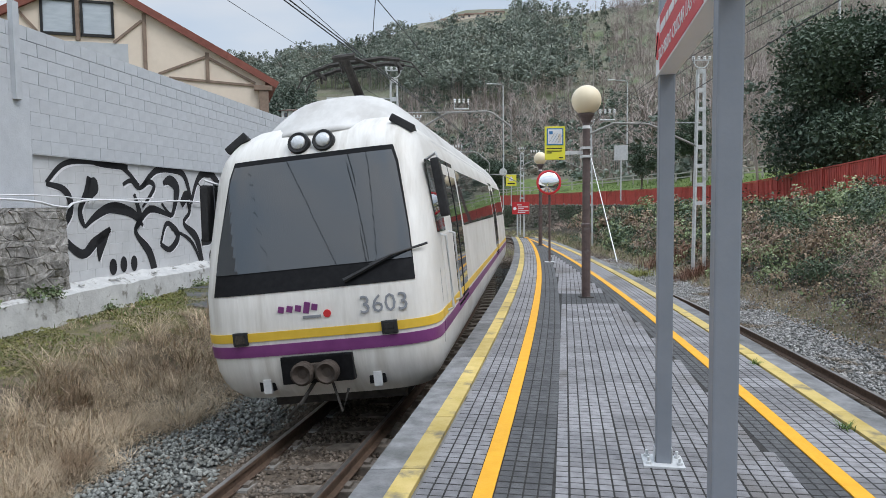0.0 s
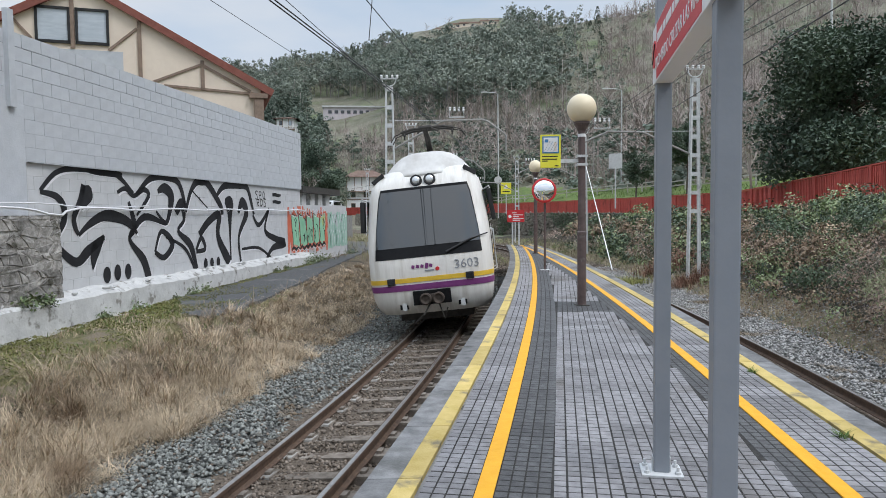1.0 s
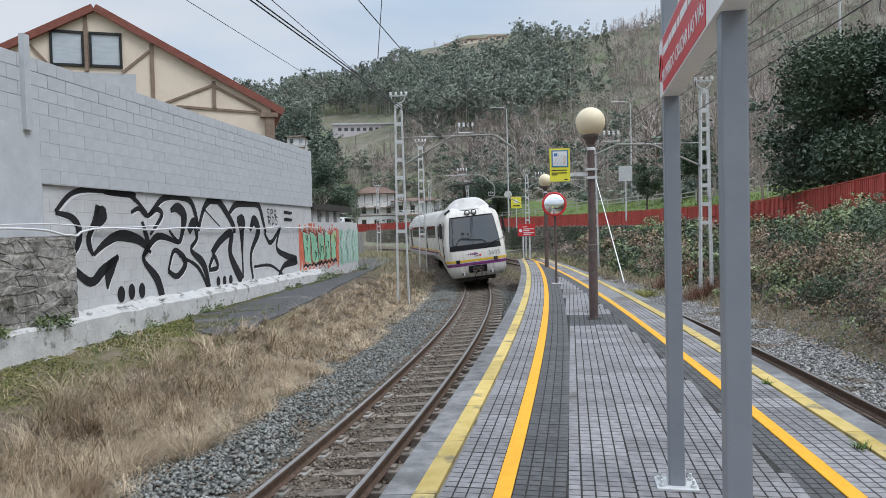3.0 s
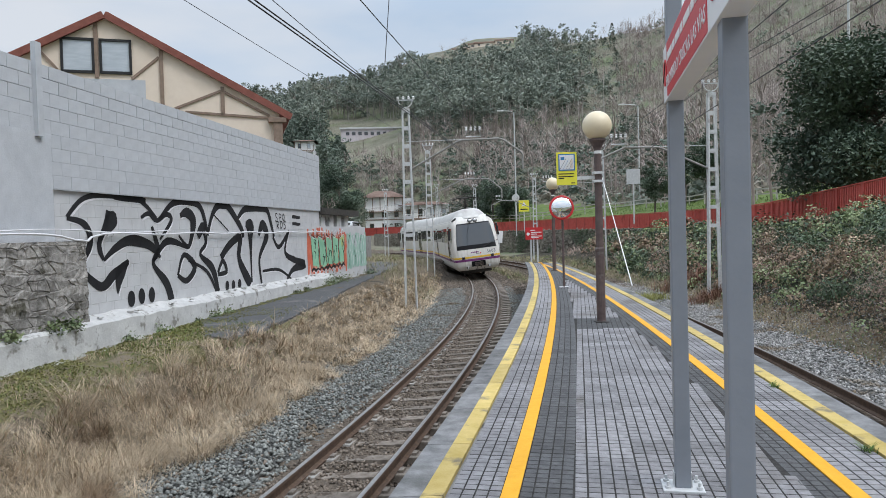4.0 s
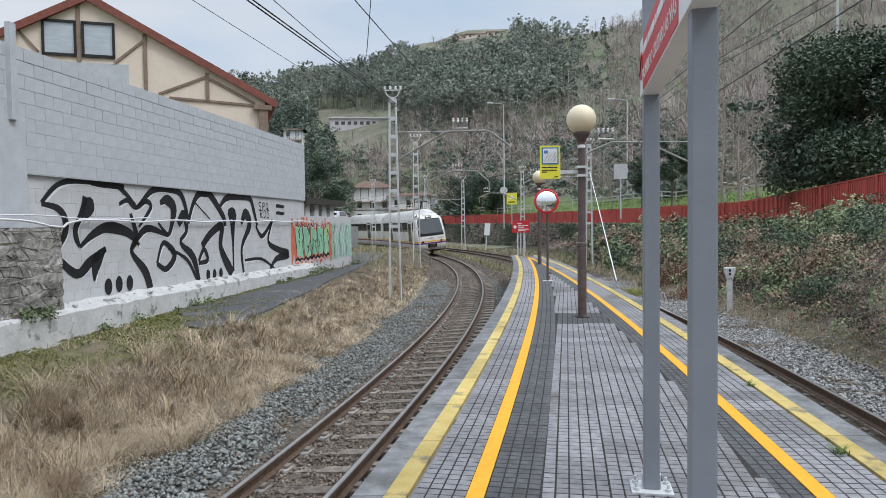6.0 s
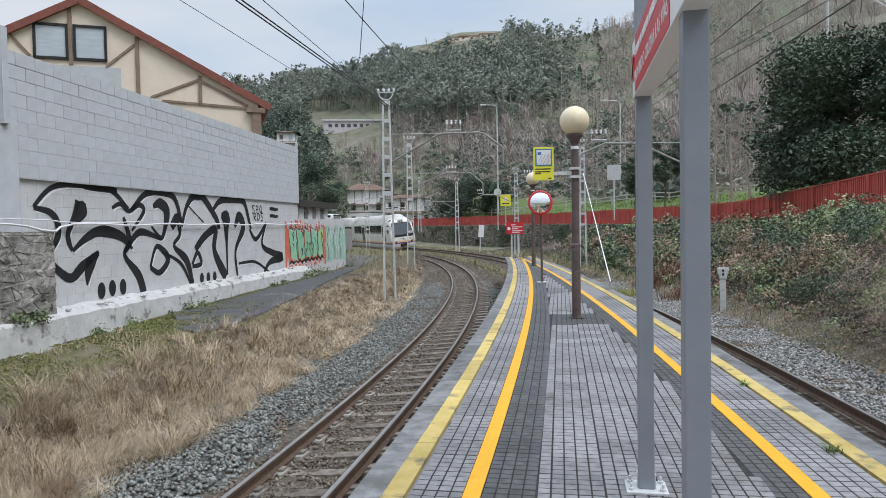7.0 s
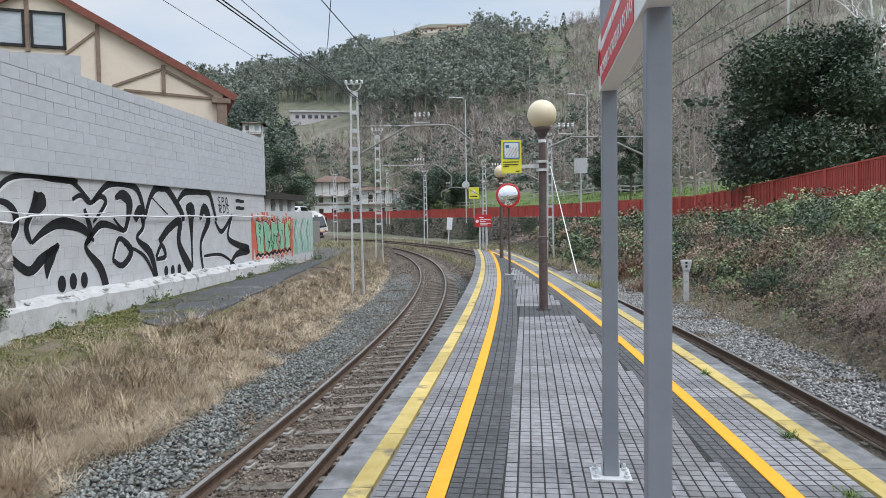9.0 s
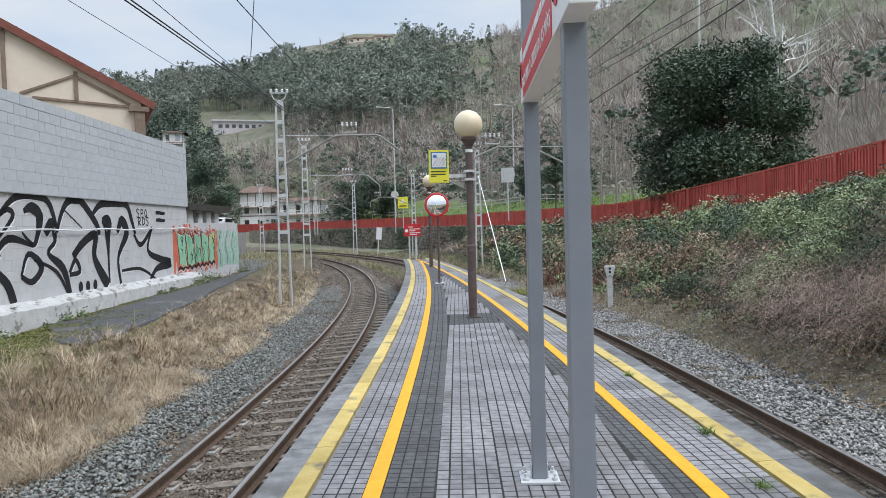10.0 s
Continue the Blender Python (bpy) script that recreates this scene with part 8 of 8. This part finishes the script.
# ---- houses on the slope ----
def chalet(x, y, z, head, w, dp, h, roof_h, label, floors, seed):
    root = thing("chalet", label, "house", pose(x, y, z, 0, 0, head))
    part("wall", box(-w / 2, w / 2, 0, dp, -3, h), M["chalk"], root, "white rendered walls")
    o = 0.9
    bm = bmesh.new()
    vs = [bm.verts.new(p) for p in ((-w / 2 - o, -o, h), (w / 2 + o, -o, h), (w / 2 + o, dp + o, h), (-w / 2 - o, dp + o, h), (-w * 0.22, dp / 2, h + roof_h), (w * 0.22, dp / 2, h + roof_h))]
    for q in ((0, 1, 5, 4), (1, 2, 5), (2, 3, 4, 5), (3, 0, 4), (3, 2, 1, 0)):
        bm.faces.new([vs[k] for k in q])
    bmesh.ops.solidify(bm, geom=bm.faces[:], thickness=0.12)
    part("roof", bm, M["tile_roof"], root, "faded red tile roof")
    r = random.Random(seed)
    for fl in range(floors):
        zf = 0.6 + fl * 2.7
        k = int(w / 2.0)
        for i in range(k):
            xw = -w / 2 + (i + 0.5) * w / k
            win = part("window", box(xw - 0.45, xw + 0.45, -0.05, 0.02, zf, zf + 1.5), M["beam"], root, "brown framed window")
            part("pane", box(xw - 0.36, xw + 0.36, -0.07, -0.05, zf + 0.08, zf + 1.42), M["win_dark"] if r.random() < 0.7 else M["pane_pale"], win)
        part("floor_band", box(-w / 2 - 0.04, w / 2 + 0.04, -0.06, 0.0, zf - 0.55, zf - 0.35), M["beam"], root)
    for i in range(int(w / 1.5) + 1):
        xb = -w / 2 + i * w / int(w / 1.5)
        part("timber_post", box(xb - 0.08, xb + 0.08, -0.055, 0.0, h - 2.6, h), M["beam"], root)
    bal = part("balcony", box(-w / 2, w / 2, -1.0, -0.06, h - 3.0, h - 2.85), M["beam"], root)
    for i in range(int(w / 0.5)):
        part("baluster", box(-w / 2 + i * 0.5, -w / 2 + i * 0.5 + 0.06, -1.0, -0.94, h - 2.85, h - 1.95), M["chalk"], bal)
    part("handrail", box(-w / 2, w / 2, -1.02, -0.92, h - 1.95, h - 1.87), M["chalk"], bal)
    return root


M["chalk"] = surf("white_house_render", (0.80, 0.80, 0.785), (0.88, 0.88, 0.865), 0.8, 0.85, 0.1, 10, spots=(0.68, 0.67, 0.645), spot_scale=0.4)
M["tile_roof"] = surf("faded_roof_tiles", (0.26, 0.17, 0.135), (0.42, 0.30, 0.25), 1.5, 0.9, 0.6, 4, bump_dist=0.1)
M["lavender"] = surf("pale_lavender_render", (0.50, 0.45, 0.47), (0.62, 0.57, 0.585), 0.4, 0.85, 0.1, 5)
x, y = polar(-5.9, 140)
chalet(x, y, 1.6, 7, 7.6, 8, 7.4, 1.6, "white two-storey chalet with half-timbering and a red roof", 2, 3)
x, y = polar(-2.35, 138)
chalet(x, y, 1.6, 3, 9.6, 7, 5.6, 0.8, "white rendered wing beside the chalet", 2, 4)
d_b = next((d for d in range(120, 420) if zg(*polar(-6.7, d), False) > 1.6 + 0.140 * d), 235)
M["pale_roof"] = surf("pale_metal_roofing", (0.52, 0.52, 0.52), (0.66, 0.66, 0.66), 0.6, 0.6, 0.1, 3)
x, y = polar(-6.7, d_b)
k_b = d_b / 235
long_house = thing("long_building", "long pale lavender building high on the slope", "building", pose(x, y, 1.6 + 0.1405 * d_b, 0, 0, 6) @ Matrix.Scale(k_b, 4))
part("wall", box(-10.5, 12.5, 0, 8, -4, 3.0), M["lavender"], long_house)
part("roof", box(-10.9, 12.9, -0.5, 8.4, 3.0, 3.5), M["pale_roof"], long_house, "flat grey roof")
for i in range(9):
    part("window", box(-8.8 + i * 2.1, -7.6 + i * 2.1, -0.06, 0.02, 0.9, 2.0), M["win_dark"], long_house)
x, y = polar(-12.3, 190)
chalet(x, y, 1.6 + 0.122 * 190, 4, 5.0, 6, 2.6, 0.8, "small cream house on the wooded slope", 1, 5)


for b, d, w in ((0.9, 424, 9), (2.0, 426, 12), (3.2, 426, 16), (4.6, 425, 11)):
    x, y = polar(b, d)
    hh = thing("hilltop_house", "pale low farm building on the hilltop", "building", pose(x, y, zg(x, y) - 0.5))
    part("wall", box(-w / 2, w / 2, 0, 7, -2, 2.6), M["house_wall"], hh)
    part("roof", box(-w / 2 - 0.5, w / 2 + 0.5, -0.5, 7.5, 2.6, 3.3), M["tile_roof"], hh)
    for i in range(3):
        part("window", box(-w / 3 + i * w / 3 - 0.6, -w / 3 + i * w / 3 + 0.6, -0.05, 0.02, 1.0, 2.1), M["win_dark"], hh)


# ---- cars parked past the shed ----
def parked_car(x, y, z, head, paint, label):
    root = thing("car", label, "car", pose(x, y, z, 0, 0, head), "parked cars")
    bm = bmesh.new()
    prof = [(-2.0, .35), (2.0, .35), (2.05, .75), (1.3, .95), (0.6, 1.42), (-1.1, 1.45), (-1.9, 1.0), (-2.05, .7)]
    a = [bm.verts.new((px, -0.82, pz)) for px, pz in prof]
    c = [bm.verts.new((px, 0.82, pz)) for px, pz in prof]
    bm.faces.new(a)
    bm.faces.new(c[::-1])
    for i in range(len(prof)):
        j = (i + 1) % len(prof)
        bm.faces.new((a[i], c[i], c[j], a[j]))
    bmesh.ops.recalc_face_normals(bm, faces=bm.faces)
    bmesh.ops.bevel(bm, geom=bm.edges[:], offset=0.06, segments=2, affect="EDGES")
    part("body", bm, paint, root)
    for s in (-0.80, 0.80):
        part("side_glass", box(-1.3, 0.7, s - 0.03, s + 0.03, 1.0, 1.34), M["win_dark"], root)
        for wx_ in (-1.25, 1.3):
            bm = bmesh.new()
            add_lathe(bm, [(0.1, -0.1), (0.31, -0.1), (0.31, 0.1), (0.1, 0.1)], 18, pose(wx_, s * 0.95, 0.31, 90))
            part("wheel", bm, M["black"], root)
    part("rear_window", box(-1.75, -1.45, -0.65, 0.65, 1.05, 1.32), M["win_dark"], root)


x, y = polar(-8.9, 66)
parked_car(x, y, 1.4, 80, M["galv"], "silver hatchback parked beyond the shed")
terrace = thing("car_park", "raised concrete terrace with parked car", "terrace", kind="structure")
part("slab", box(x - 5, x + 1.6, y - 2.5, y + 4, -1.5, 1.4), M["concrete"], terrace)
# ---- paving tiles: studded squares, laid along the platform's curves ----
def studs(nx, ny, px, py, gap=0.010, h=0.0018):
    """Verts and faces of a plate of raised squares, its lower corner at the origin, its top at z = 0."""
    v, f = [], []
    for i in range(nx):
        for j in range(ny):
            x0, x1, y0, y1 = i * px + gap / 2, (i + 1) * px - gap / 2, j * py + gap / 2, (j + 1) * py - gap / 2
            b = len(v)
            e = 0.002
            v += [(x0, y0, -h), (x1, y0, -h), (x1, y1, -h), (x0, y1, -h), (x0 + e, y0 + e, 0), (x1 - e, y0 + e, 0), (x1 - e, y1 - e, 0), (x0 + e, y1 - e, 0)]
            f += [(b + 4, b + 5, b + 6, b + 7), (b, b + 1, b + 5, b + 4), (b + 1, b + 2, b + 6, b + 5), (b + 2, b + 3, b + 7, b + 6), (b + 3, b, b + 4, b + 7)]
    return v, f


NEAR, FARY = 2.2, 13.5
rt = random.Random(8)


def tile_strip(edge, off, nx, px, material, sign=1):
    """One row of tiles along a curve: near ones piece by piece, the rest joined."""
    ny, py = 4, 0.08
    v, f = studs(nx, ny, px, py)
    me = None
    y = NEAR
    jv, jf = [], []
    while y < P_TIP - 1.0:
        x = edge(y, off)
        x2 = edge(y + 0.32, off)
        head = math.degrees(math.atan2(-(x2 - x), 0.32))
        m = pose(x, y, rt.uniform(-0.0008, 0.0008), rt.uniform(-0.12, 0.12), rt.uniform(-0.12, 0.12), head)
        if y < FARY:
            if me is None:
                ob = mesh_ob("tile", v, f, material, platform)
                me = ob.data
            else:
                ob = new("tile", me)
                ob.parent = platform
            ob.matrix_basis = m
        else:
            b = len(jv)
            jv += [m @ Vector(p) for p in v]
            jf += [tuple(b + i for i in q) for q in f]
        y += 0.3205
    if jv:
        tagged(mesh_ob("far_tiles", jv, jf, material, platform), kind="stuff")


tile_strip(plat_left, 0.003, 4, 0.08, M["tile"])
tile_strip(plat_left, 0.432, 4, 0.08, M["tile_dark"])
tile_strip(plat_right, -0.402, 5, 0.08, M["tile"])
tile_strip(plat_right, -0.512 - 0.21, 3, 0.07, M["tile_dark"])
# the middle field, laid square to the platform's axis
turn = pose(1.0, 3.95, 0, 0, 0, -10.3)
v44, f44 = studs(4, 4, 0.08, 0.08)
v1, f1 = studs(1, 1, 0.08, 0.08)
mid_me = {}
loose = {"tile": ([], []), "tile_dark": ([], [])}


def field_has(p):
    return plat_left(p.y, 0.755) < p.x < plat_right(p.y, -0.725) and NEAR < p.y < P_TIP - 1.5


for i in range(-9, 12):
    shift = 0.0 if i < 0 else 0.11
    for j in range(-6, 92):
        m = turn @ pose(i * 0.3225, j * 0.3225 + shift, rt.uniform(-0.0008, 0.0008), rt.uniform(-0.12, 0.12), rt.uniform(-0.12, 0.12), 0)
        corners = [m @ Vector(c) for c in ((0, 0, 0), (0.32, 0, 0), (0.32, 0.32, 0), (0, 0.32, 0))]
        inside = [field_has(c) for c in corners]
        if not any(inside):
            continue
        kind = "tile_dark" if 10.55 < corners[0].y < 11.75 and corners[0].x < 2.9 else "tile"
        if all(inside) and corners[0].y < 10.2:
            if kind not in mid_me:
                ob = mesh_ob("tile", v44, f44, M[kind], platform)
                mid_me[kind] = ob.data
            else:
                ob = new("tile", mid_me[kind])
                ob.parent = platform
            ob.matrix_basis = m
        else:
            jv, jf = loose[kind]
            for a in range(4):
                for c in range(4):
                    mm = m @ pose(a * 0.08, c * 0.08, 0)
                    if field_has(mm @ Vector((0.04, 0.04, 0))):
                        b = len(jv)
                        jv += [mm @ Vector(p) for p in v1]
                        jf += [tuple(b + k for k in q) for q in f1]
for kind, (jv, jf) in loose.items():
    if jv:
        tagged(mesh_ob("far_tiles", jv, jf, M[kind], platform), kind="stuff")
band("rear_paving", plat_left, 0.01, plat_right, -0.01, P_BACK, NEAR - 0.02, 0.0, 0.03, M["tile"], platform)
# ---- the train leaves round the curve, gathering speed ----
def car_pose(s, turned):
    """The car's frame from its two bogies on the curve; s: where its outer end stands."""
    if turned:
        near, far = on_left(s - 3.6, -0.05, RAIL), on_left(s - 14.6, -0.05, RAIL)
    else:
        near, far = on_left(s + 3.6, -0.05, RAIL), on_left(s + 14.6, -0.05, RAIL)
    d = far - near
    head = math.degrees(math.atan2(-d.x, d.y))
    rise = math.degrees(math.atan2(d.z, math.hypot(d.x, d.y)))
    lean = LEAN if turned else -LEAN
    return pose(near.x, near.y, near.z) @ pose(0, 0, 0, 0, 0, head) @ pose(0, 0, 0, rise, 0, 0) @ pose(0, 0, 0, 0, lean, 0) @ pose(0, -3.6, 0)


def motions():
    times = [0.5 * i for i in range(21)]

    def gone(t):
        return 7.0 + 6.9 * t + 0.31 * t * t - 0.9 * math.sin(math.pi * min(1.0, t / 8.0)) ** 2

    walk(front_car, [(t, car_pose(gone(t), False)) for t in times])
    walk(rear_car, [(t, car_pose(gone(t) + 2 * CAR + 0.5, True)) for t in times])


motions()
